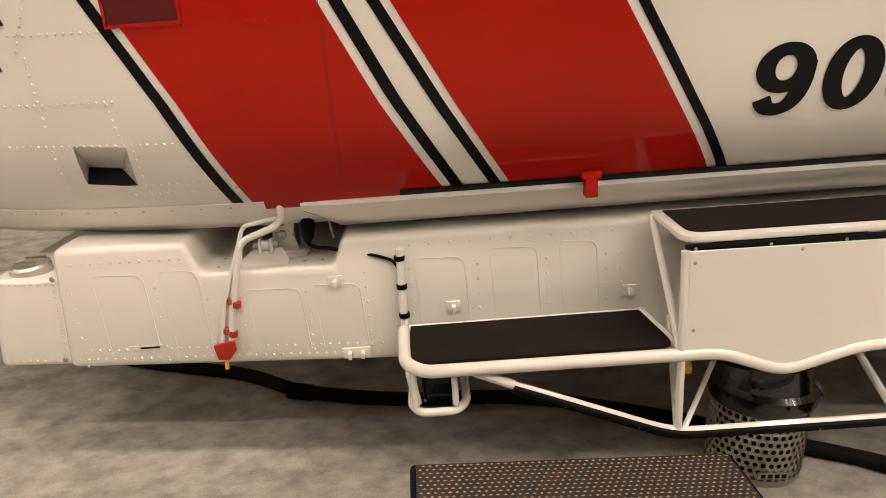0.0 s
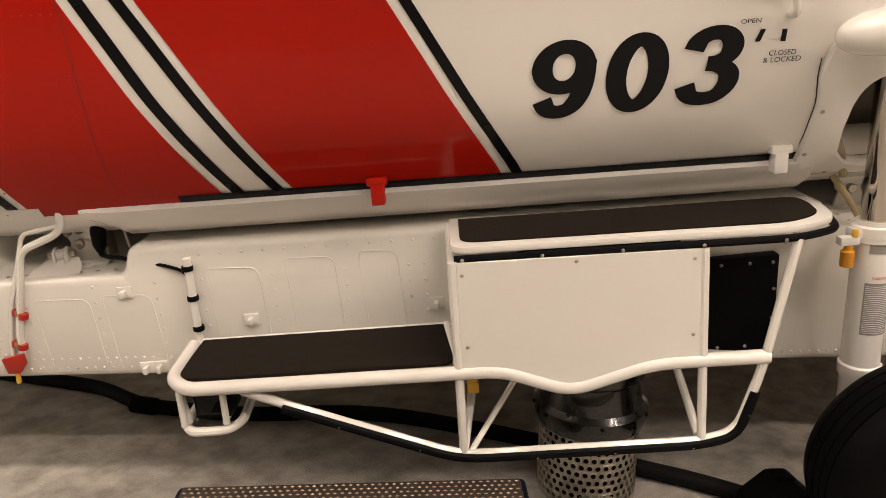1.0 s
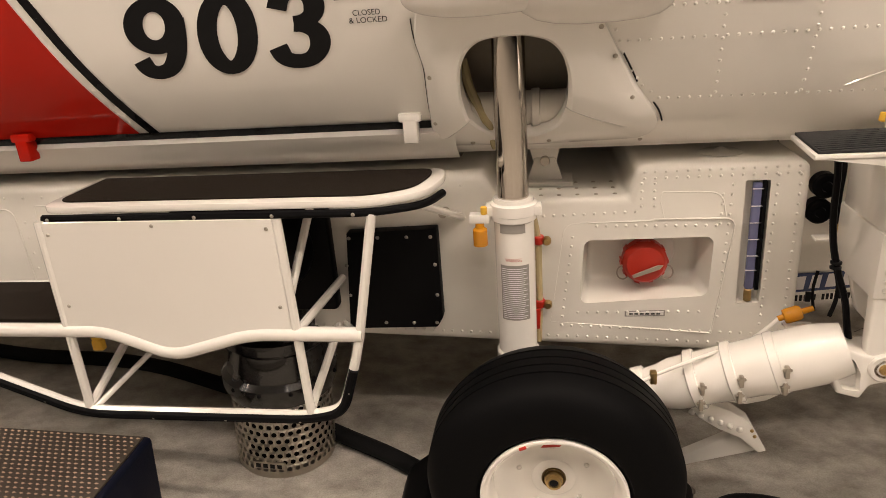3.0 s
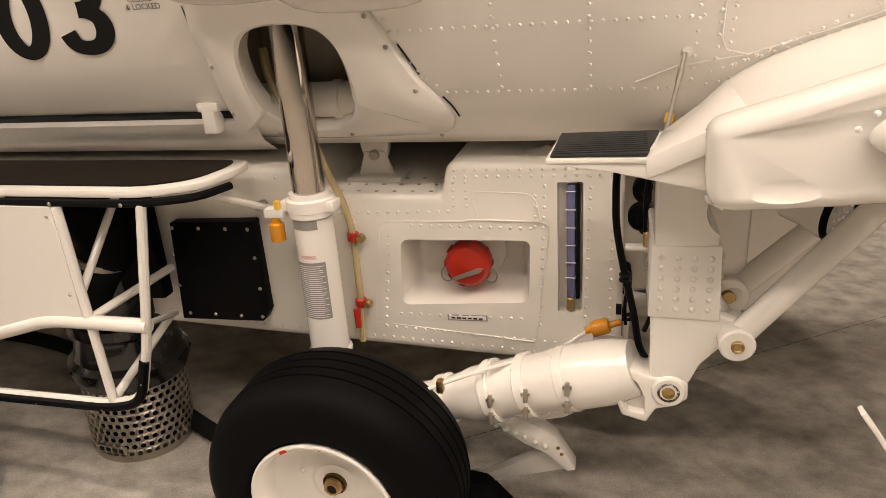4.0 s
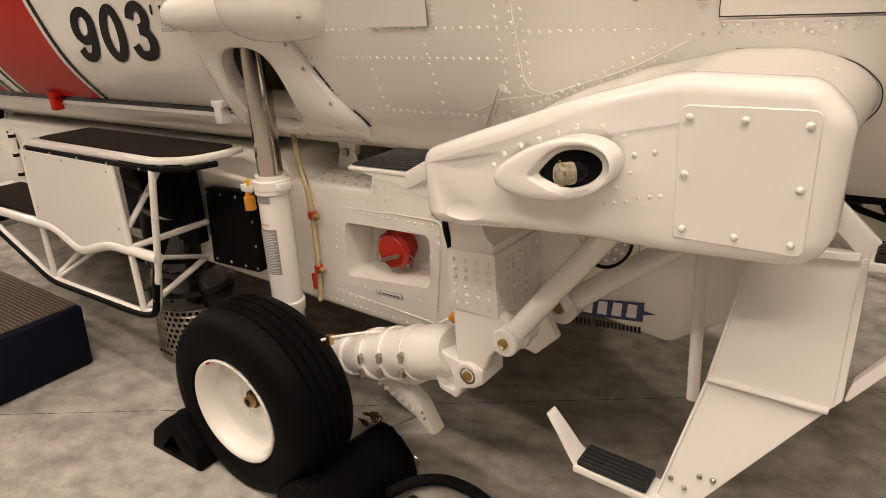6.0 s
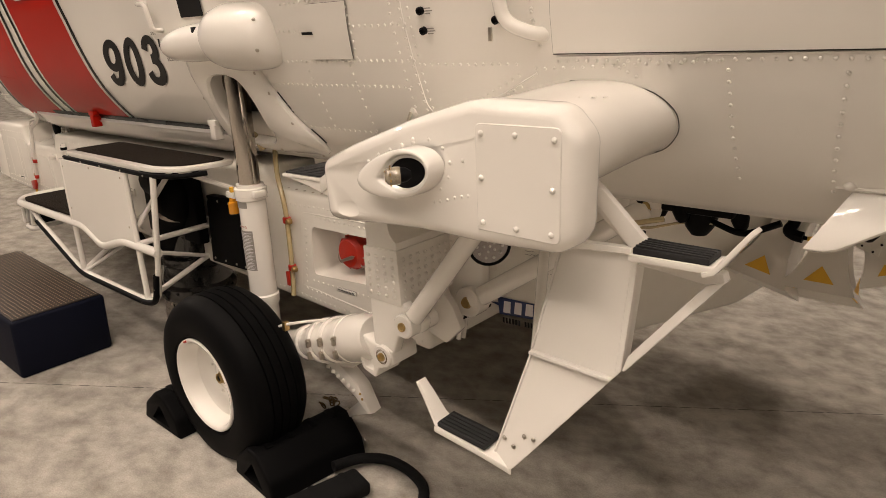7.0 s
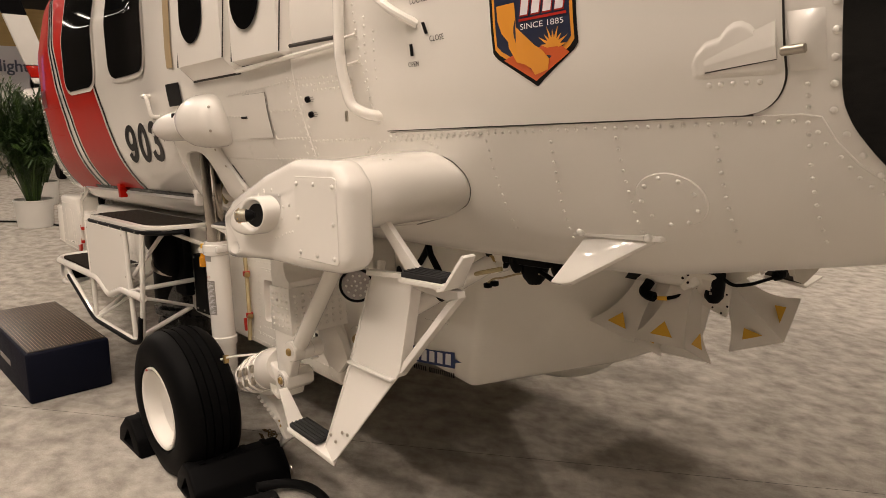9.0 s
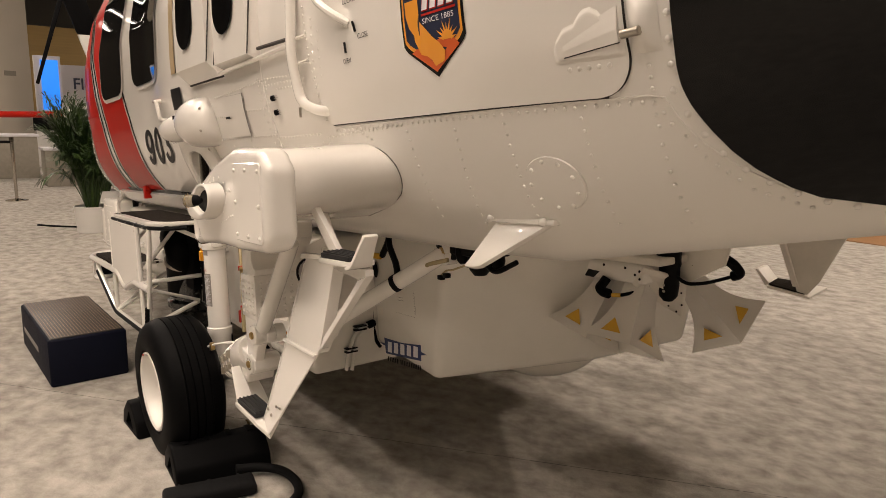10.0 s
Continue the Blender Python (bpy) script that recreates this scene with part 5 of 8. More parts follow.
# ---- working platform on the near side ----
def platform():
    Y = 1.66
    main = tube([(-0.135, 1.90, 0.725), (-0.125, 1.70, 0.722), (-0.075, Y, 0.712), (0.60, Y, 0.708), (0.72, Y, 0.708), (0.89, Y, 0.640), (1.10, Y, 0.700), (1.385, Y, 0.698)], 0.0185, 12, 0.05)
    rack = part("step_platform", main, WHITE, heli, "white tubular work platform with black grip decks")
    def rail(pts, r=0.0118, bend=0.04, mat=WHITE, label=""):
        return part("frame_tube", tube(pts, r, 10, bend), mat, rack, label)
    # lower deck
    part("grip_deck", prism(rounded([(-0.115, 1.925, 0.718), (-0.115, 1.70, 0.718), (-0.05, 1.682, 0.718), (0.60, 1.682, 0.718), (0.60, 1.925, 0.718), (-0.115, 1.925, 0.718)], 0.03)[:-1], (0, 0, 0.012), 0.002), GRIP, rack, "black gritty lower deck")
    rail([(-0.12, 1.93, 0.722), (0.60, 1.93, 0.722)], 0.009, 0)
    rail([(0.585, 1.93, 0.725), (0.615, Y, 0.722)], 0.011, 0)
    # upper deck with white border and black bumper strip
    deck = [(0.612, 1.945, 1.032), (0.612, 1.672, 1.032), (1.44, 1.658, 1.032), (1.555, 1.72, 1.032), (1.582, 1.85, 1.032), (1.57, 1.93, 1.032)]
    part("deck_tray", prism(rounded(deck + deck[:1], 0.05)[:-1], (0, 0, -0.018), 0.004), WHITE, rack, "white rim of the upper deck")
    pad = [(0.638, 1.92, 1.0325), (0.638, 1.705, 1.0325), (1.43, 1.688, 1.0325), (1.525, 1.742, 1.0325), (1.548, 1.85, 1.0325), (1.54, 1.91, 1.0325)]
    part("grip_deck", prism(rounded(pad + pad[:1], 0.045)[:-1], (0, 0, 0.004), 0.001, 1), GRIP, rack, "black gritty upper deck")
    strip = rounded([(0.62, 1.672, 1.003), (1.44, 1.657, 1.003), (1.553, 1.709, 1.003), (1.580, 1.80, 1.003)], 0.06)
    bm = bmesh.new()
    add_tube(bm, strip, 0.0098, 8)
    bmesh.ops.recalc_face_normals(bm, faces=bm.faces)
    part("bumper_strip", bm, BLACKM, rack, "black rubber bumper strip")
    bolts("fastener", [(Vector((x, 1.659 - (x - 0.64) * 0.018, 1.003)), (0, -1, 0)) for x in (0.64, 0.83, 1.02, 1.21, 1.40)], 0.005, 0.003, STEEL, rack)
    # white blanking panel with the V-shaped foot
    face = [(0.625, 1.0), (1.205, 0.995), (1.212, 0.715), (1.10, 0.705), (0.89, 0.647), (0.72, 0.712), (0.62, 0.715)]
    panel = part("side_panel", prism(xz(face, 1.652), (0, 0.006, 0), 0.0015, 1), WHITE, rack, "flat white side panel screwed to the frame")
    bolts("panel_screw", [(Vector((x, 1.6515, z)), (0, -1, 0)) for x, z in ((0.637, 0.968), (1.19, 0.972), (0.64, 0.78), (1.193, 0.775), (0.91, 0.985))], 0.005, 0.003, STEEL, panel)
    # posts and diagonals
    rail([(0.615, Y, 1.0), (0.612, Y, 0.475)])
    rail([(1.215, Y, 0.995), (1.226, Y, 0.47)])
    rail([(1.437, Y + 0.005, 1.0), (1.378, Y, 0.70), (1.36, Y, 0.63)])
    rail([(0.612, 1.93, 1.02), (0.612, Y, 0.72)], 0.011)
    rail([(0.06, Y + 0.01, 0.695), (0.165, Y, 0.655)], 0.013, 0)
    guard = [(0.16, Y, 0.655), (0.60, Y, 0.472), (1.22, Y, 0.468), (1.315, Y, 0.49), (1.36, Y, 0.63)]
    rail(guard, 0.0125, 0.07)
    low = [(x, y - 0.009, z - 0.007) for x, y, z in guard[:-1]] + [(1.354, Y - 0.009, 0.605)]
    part("bumper_strip", tube(low, 0.0125, 10, 0.07), BLACKM, rack, "black rubber strip along the lower guard")
    bolts("fastener", [(Vector((x, Y - 0.0185, z)), (0, -1, 0)) for x, z in ((0.30, 0.588), (0.50, 0.506), (0.80, 0.461), (1.0, 0.460), (1.2, 0.460), (1.336, 0.545))], 0.0045, 0.003, STEEL, rack)
    rail([(1.222, Y + 0.012, 0.478), (1.235, 1.935, 0.583)], 0.0115)
    rail([(0.612, Y, 0.48), (0.68, 1.95, 0.69)], 0.0115)
    rail([(0.63, Y, 0.48), (0.80, 1.85, 0.63)], 0.008)
    part("strut_tag", box((0.785, 1.83, 0.625), (0.825, 1.836, 0.645), 0.001), STEEL, rack)
    rail([(1.226, Y, 0.71), (1.257, 1.95, 0.722)], 0.0115)
    rail([(1.205, Y + 0.02, 0.775), (1.242, 1.865, 1.01)], 0.0105)
    rail([(1.372, Y, 0.700), (1.255, 1.93, 0.592)], 0.0085)
    rail([(1.47, 1.75, 1.01), (1.60, 1.985, 0.88)], 0.010)
    rail([(0.02, Y + 0.02, 0.70), (0.10, 1.93, 0.68)], 0.010)
    # tall post at the forward end, with clamps and cable
    rail([(-0.128, 1.945, 0.972), (-0.135, 1.945, 0.70), (-0.115, 1.70, 0.69), (-0.10, 1.69, 0.60)], 0.0125, 0.03)
    for z in (0.935, 0.845, 0.752):
        part("clamp", lathe((-0.131, 1.945, z), (0, 0, 1), [(0, 0.0155), (0.003, 0.0165), (0.012, 0.0165), (0.015, 0.0155)], 12), BLACKM, rack, "black cable clamp")
    part("cable", tube([(-0.275, 1.983, 0.958), (-0.243, 1.975, 0.955), (-0.197, 1.96, 0.950), (-0.150, 1.962, 0.930), (-0.134, 1.963, 0.895), (-0.135, 1.963, 0.80), (-0.138, 1.960, 0.715), (-0.120, 1.74, 0.668)], 0.005, 8, 0.04), BLACKM, rack, "black cable tied to the post")
    # caged lamp under the deck
    for x in (-0.105, 0.005):
        rail([(x, Y + 0.02, 0.70), (x, Y + 0.015, 0.60)], 0.009)
    hoop = [(-0.118, 1.86, 0.585), (-0.118, 1.71, 0.585), (-0.09, 1.675, 0.58), (0.005, 1.675, 0.58), (0.035, 1.71, 0.585), (0.035, 1.86, 0.60), (0.035, 1.87, 0.70)]
    rail(hoop, 0.0125, 0.035)
    rail([(-0.118, 1.86, 0.585), (-0.118, 1.87, 0.70)], 0.0125)
    lampbox = part("search_lamp", box((-0.085, 1.70, 0.598), (0.012, 1.80, 0.695), 0.012), BLACKM, rack, "black caged lamp under the deck")
    part("lamp_glass", box((-0.075, 1.696, 0.615), (0.0, 1.701, 0.68), 0.003), GLASS, lampbox)
    bolts("lamp_screw", [(Vector((x, 1.6995, z)), (0, -1, 0)) for x in (-0.08, 0.006) for z in (0.604, 0.689)], 0.004, 0.003, STEEL, lampbox)
    # yellow latch
    bm = rod((0.645, 1.70, 0.665), (0.645, 1.73, 0.665), 0.014)
    add_box(bm, (0.632, 1.70, 0.625), (0.662, 1.72, 0.655), 0.004)
    part("latch", bm, YELLOW, rack, "small yellow latch")


platform()


def side_modules():
    bm = prism(xz([(1.262, 0.565), (1.515, 0.57), (1.533, 0.60), (1.533, 0.862), (1.284, 0.855)], 1.945), (0, 0.05, 0), 0.004)
    mod = part("pump_module", bm, BLACKM, heli, "black bolted cover plate on the tank side")
    spots = [(x, z) for x in (1.29, 1.37, 1.45, 1.515) for z in (0.585, 0.84)] + [(1.275, 0.67), (1.275, 0.76), (1.522, 0.67), (1.522, 0.76)]
    bolts("module_bolt", [(Vector((x, 1.9445, z)), (0, -1, 0)) for x, z in spots], 0.0055, 0.004, STEEL, mod)
    bm = lathe((0.98, 2.02, 0.93), (0, 0, -1), [(0, 0.10), (0.0, 0.12), (0.20, 0.13), (0.22, 0.15), (0.30, 0.15), (0.42, 0.14)], 30)
    elbow = part("suction_elbow", bm, BLACKM, heli, "black hose elbow behind the platform")
    part("hose_bend", tube([(1.0, 1.93, 0.60), (1.04, 1.92, 0.74), (1.13, 1.90, 0.83), (1.08, 1.90, 0.90), (0.95, 1.92, 0.90)], 0.085, 20, 0.12), BLACKM, elbow, "thick black hose bend")
    for k, (x, z) in enumerate(((1.07, 0.77),)):
        part("hose_band", lathe((x, 1.905, z), (0.5 - 0.5 * k, 0, 1), [(0, 0.086), (0.002, 0.089), (0.02, 0.089), (0.022, 0.086)], 24), STEEL, elbow)
    part("black_cover", box((0.80, 1.91, 0.64), (1.245, 1.958, 0.985), 0.01), BLACKM, elbow, "black cover behind the side panel")
    part("red_clamp", rod((1.55, 1.95, 0.90), (1.56, 2.0, 0.90), 0.012), STEEL, heli)


side_modules()


# ---- main gear ----
def strut():
    x, y = 1.743, 1.868
    body = part("gear_strut", lathe((x, y, 0.35), (0, 0, 1), [(0, 0.048), (0.16, 0.05), (0.17, 0.056), (0.20, 0.056), (0.205, 0.05), (0.56, 0.0495), (0.565, 0.056), (0.595, 0.056), (0.60, 0.05), (0.62, 0.049)], 32), WHITE, heli, "white painted main gear shock strut")
    part("chrome_piston", lathe((x, y, 0.955), (0, 0, 1), [(0, 0.0385), (0.50, 0.0385)], 36), CHROME, body, "polished chrome piston rod")
    part("collar", lathe((x, y, 0.925), (0, 0, 1), [(0, 0.051), (0.004, 0.058), (0.03, 0.058), (0.034, 0.051)], 32), WHITE, body)
    bm = box((x - 0.07, y - 0.03, 0.926), (x + 0.07, y + 0.02, 0.952), 0.006)
    part("clamp_ears", bm, WHITE, body)
    def wrap(z0, z1, a0, a1, mat, name, label="", r=0.0508):
        rows = [[(x + r * math.sin(a), y - r * math.cos(a), z) for a in np.linspace(a0, a1, 12)] for z in (z0, z1)]
        return part(name, sheet(rows), mat, body, label)
    wrap(0.888, 0.912, -0.7, 0.6, GREYINK, "data_plate", "worn grey data plate")
    wrap(0.655, 0.805, -0.75, 0.75, GREYINK, "data_label", "grey printed instruction label")
    for k in range(26):
        wrap(0.660 + 0.0054 * k, 0.6618 + 0.0054 * k, -0.68, 0.55 + 0.12 * math.sin(k * 2.3), SIGNW, "print_line", "", 0.0513)
    part("label_heading", lettering("WARNING", -0.45, 0.35, 0.815, 0.824, lambda a, z: Vector((x + 0.0513 * math.sin(a), y - 0.0513 * math.cos(a), z))), REDP, body, "red printed word")
    # amber valve at the side
    valve = part("charging_valve", box((1.635, 1.83, 0.912), (1.685, 1.86, 0.935), 0.004), POT, body, "white valve block")
    part("amber_bowl", lathe((1.66, 1.84, 0.85), (0, 0, 1), [(0, 0.008), (0.004, 0.018), (0.045, 0.018), (0.05, 0.012), (0.062, 0.01)], 16), AMBER, valve, "amber plastic bowl")
    part("yellow_cap", rod((1.672, 1.835, 0.935), (1.672, 1.835, 0.955), 0.008), YELLOW, valve)


strut()


def wheel(at, camber):
    """The main wheel, its tyre pressed flat where it stands."""
    m = Matrix.Translation(at) @ Matrix.Rotation(radians(-camber), 4, "X")
    inv = heli.matrix_world.inverted()
    ground, up = inv @ Vector((0, 0, 0)), (inv.to_3x3() @ Vector((0, 0, 1))).normalized()
    def put(name, bm, mat, parent, label="", angle=35):
        for v in bm.verts:
            v.co = m @ v.co
            low = (v.co - ground).dot(up)
            if low < 0.045:
                v.co += up * (max(0.0, 0.002 - low))
                v.co.y += 0.10 * (0.045 - max(low, 0)) * (1 if v.co.y > at[1] else -1)
        return part(name, bm, mat, parent, label, angle)
    rim = put("wheel", lathe((0, -0.112, 0), (0, 1, 0), [(0.012, 0.160), (0.002, 0.172), (-0.004, 0.171), (-0.006, 0.166), (-0.004, 0.160), (0.004, 0.154), (0.025, 0.149), (0.058, 0.142), (0.078, 0.120), (0.086, 0.085), (0.084, 0.06), (0.078, 0.052), (0.078, 0.0)], 56, False), WHITE, heli, "white painted wheel rim")
    pro = [(-0.090, 0.160), (-0.106, 0.1725), (-0.118, 0.182), (-0.124, 0.208), (-0.121, 0.243), (-0.108, 0.274), (-0.088, 0.293), (-0.064, 0.3015)]
    for g in (-0.048, -0.016, 0.016, 0.048):
        pro += [(g - 0.0032, 0.3055), (g - 0.0022, 0.2985), (g + 0.0022, 0.2985), (g + 0.0032, 0.3055)]
    pro += [(0.064, 0.3015), (0.088, 0.293), (0.108, 0.274), (0.121, 0.243), (0.124, 0.208), (0.110, 0.160), (0.0, 0.158), (-0.090, 0.160)]
    bm = add_lathe(bmesh.new(), (0, 0, 0), (0, 1, 0), pro, 96, False)
    bmesh.ops.remove_doubles(bm, verts=bm.verts, dist=0.0001)
    bmesh.ops.recalc_face_normals(bm, faces=bm.faces)
    put("tyre", bm, RUBBER, rim, "black ribbed aircraft tyre", 25)
    put("hub_nut", lathe((0, -0.034, 0), (0, -1, 0), [(0, 0.0225), (0.012, 0.0225), (0.014, 0.019), (0.024, 0.0185), (0.026, 0.0145), (0.024, 0.012), (0.016, 0.0115), (0.016, 0)], 16), BRASS, rim, "dull brass axle nut")
    put("hub_ring", lathe((0, -0.033, 0), (0, -1, 0), [(0, 0.029), (0.006, 0.029), (0.008, 0.0265), (0.005, 0.0235)], 28), BRONZE, rim)
    bolts("rim_bolt", [(m @ Vector((0.085 * math.cos(a), -0.026, 0.085 * math.sin(a))), m.to_3x3() @ Vector((0, -1, 0))) for a in (0.4, 1.6, 2.9, 4.2, 5.5)], 0.007, 0.006, WHITE, rim)
    bm = bmesh.new()
    bm.faces.new([bm.verts.new((-0.03 + dx, -0.037, 0.088 + dz)) for dx, dz in ((0, 0), (0.045, 0.004), (0.055, 0.016), (0.015, 0.018))])
    put("hub_core", lathe((0, -0.049, 0), (0, -1, 0), [(0, 0.0115), (0.006, 0.0105), (0.008, 0.0)], 10), INK, rim)
    put("warning_sticker", bm, REDP, rim, "small red warning sticker")
    put("valve_cap", rod((-0.075, -0.118, 0.145), (-0.06, -0.118, 0.152), 0.004), REDP, rim)


wheel((1.830, 1.645, 0.340), -1.5)


def drag_beam():
    a, b = Vector((1.86, 1.86, 0.375)), Vector((2.50, 1.745, 0.622))
    w = (b - a).normalized()
    L = (b - a).length
    prof = [(0, 0.05), (0.22, 0.052), (0.27, 0.058), (0.30, 0.066), (0.50, 0.07), (0.52, 0.074), (L - 0.06, 0.072), (L, 0.06)]
    beam = part("drag_beam", lathe(a, w, prof, 30), WHITE, heli, "white tubular drag beam to the wheel")
    for d in (0.34, 0.43, 0.53):
        r = 0.076
        part("beam_band", lathe(a + w * d, w, [(0, r - 0.004), (0.003, r), (0.022, r), (0.025, r - 0.004)], 30), WHITE, beam, "white clamp band")
        u, v, _ = frame_of(w)
        spots = [(a + w * (d + 0.012) + Vector((0, -0.074, 0.02)), (0, -1, 0.2)), (a + w * (d + 0.012) + Vector((0, -0.072, -0.025)), (0, -1, -0.2))]
        for at, way in spots:
            clasp = box((-0.005, -0.012, -0.014), (0.005, 0.004, 0.014), 0.002, Matrix.Translation(at))
            add_rod(clasp, at + Vector((-0.010, -0.006, 0.004)), at + Vector((0.010, -0.006, 0.006)), 0.004, 8)
            part("band_clasp", clasp, STEEL, beam, "small metal band clasp")
    # fork end and lug
    fork = [(2.427, 0.640), (2.475, 0.645), (2.515, 0.628), (2.540, 0.624), (2.575, 0.630), (2.602, 0.615), (2.603, 0.578), (2.575, 0.558), (2.541, 0.549), (2.523, 0.514), (2.472, 0.528), (2.452, 0.585)]
    bm = prism(xz(fork, 1.700), (0, 0.10, 0), 0.006, 3)
    dish = prism(xz([(2.442, 0.628), (2.478, 0.632), (2.502, 0.612), (2.518, 0.580), (2.521, 0.534), (2.484, 0.540), (2.462, 0.585)], 1.66), (0, 0.062, 0), 0.004)
    part("beam_fork", cut(bm, [dish]), WHITE, beam, "cast white fork end with a dished side")
    part("pivot_bush", lathe((2.564, 1.694, 0.595), (0, 1, 0), [(0.012, 0), (0.012, 0.016), (0.0, 0.017), (0.0, 0.0225), (0.003, 0.024), (0.02, 0.024)], 24), BRONZE, beam, "brass bushed pivot eye")
    # torque link hanging below
    upper = [(2.155, 0.440), (2.20, 0.440), (2.275, 0.410), (2.325, 0.375), (2.372, 0.290), (2.350, 0.283), (2.300, 0.330), (2.250, 0.352), (2.20, 0.385)]
    part("torque_link", prism(xz(upper, 1.80), (0, 0.05, 0), 0.005), WHITE, beam, "white torque link")
    part("torque_link", prism([(2.370, 1.815, 0.286), (2.315, 1.83, 0.335), (2.285, 1.84, 0.335), (2.29, 1.84, 0.305), (2.105, 1.90, 0.150), (2.11, 1.90, 0.128), (2.20, 1.87, 0.19)], (0, 0.028, 0.004), 0.003), WHITE, beam, "white torque link")
    part("rib", prism([(2.22, 1.765, 0.462), (2.30, 1.765, 0.452), (2.345, 1.765, 0.463), (2.47, 1.75, 0.548), (2.42, 1.75, 0.56), (2.24, 1.765, 0.485)], (0, 0.03, 0), 0.004), WHITE, beam)
    part("link_collar", lathe(a + w * 0.20, w, [(0, 0.055), (0.004, 0.062), (0.03, 0.062), (0.034, 0.055)], 26), WHITE, beam, "white clamp band")
    bolts("link_nut", [(Vector((2.18 + 0.024 * k, 1.799, 0.405 - 0.010 * k)), (0, -1, 0.2)) for k in range(6)] + [(Vector((2.22 + 0.03 * k, 1.763, 0.468 + 0.004 * k)), (0, -1, 0)) for k in range(4)], 0.0085, 0.010, WHITE, beam)
    bolts("link_nut", [(Vector((2.338, 1.799, 0.335)), (0, -1, 0)), (Vector((2.33, 1.799, 0.352)), (0, -1, 0))], 0.005, 0.005, BRASS, beam)
    part("castle_nut", lathe((2.10, 1.88, 0.14), (0, 1, 0.2), [(0, 0.012), (0.01, 0.016), (0.03, 0.016), (0.05, 0.01)], 8), STEEL, beam)
    # brake pipe and amber sight bowl on top
    part("brake_pipe", tube([(1.99, 1.70, 0.52), (2.06, 1.72, 0.554), (2.15, 1.75, 0.578), (2.22, 1.78, 0.590), (2.285, 1.81, 0.590), (2.34, 1.85, 0.600), (2.39, 1.877, 0.630)], 0.005, 8, 0.05), WHITE, beam, "thin white brake pipe")
    for x, y, z in ((2.07, 1.725, 0.557), (2.25, 1.795, 0.590)):
        part("pipe_clip", box((x - 0.008, y - 0.01, z - 0.022), (x + 0.008, y + 0.01, z + 0.010), 0.003), BRASS, beam)
    bowl = part("sight_bowl", lathe((2.388, 1.877, 0.630), (1, 0, 0.36), [(0, 0.007), (0.014, 0.008), (0.015, 0.017), (0.022, 0.019), (0.05, 0.019), (0.056, 0.016), (0.058, 0.008), (0.085, 0.007)], 18), AMBER, beam, "amber reservoir bowl")
    part("bowl_shelf", box((2.405, 1.865, 0.606), (2.475, 1.90, 0.611), 0.002), WHITE, beam)


drag_beam()


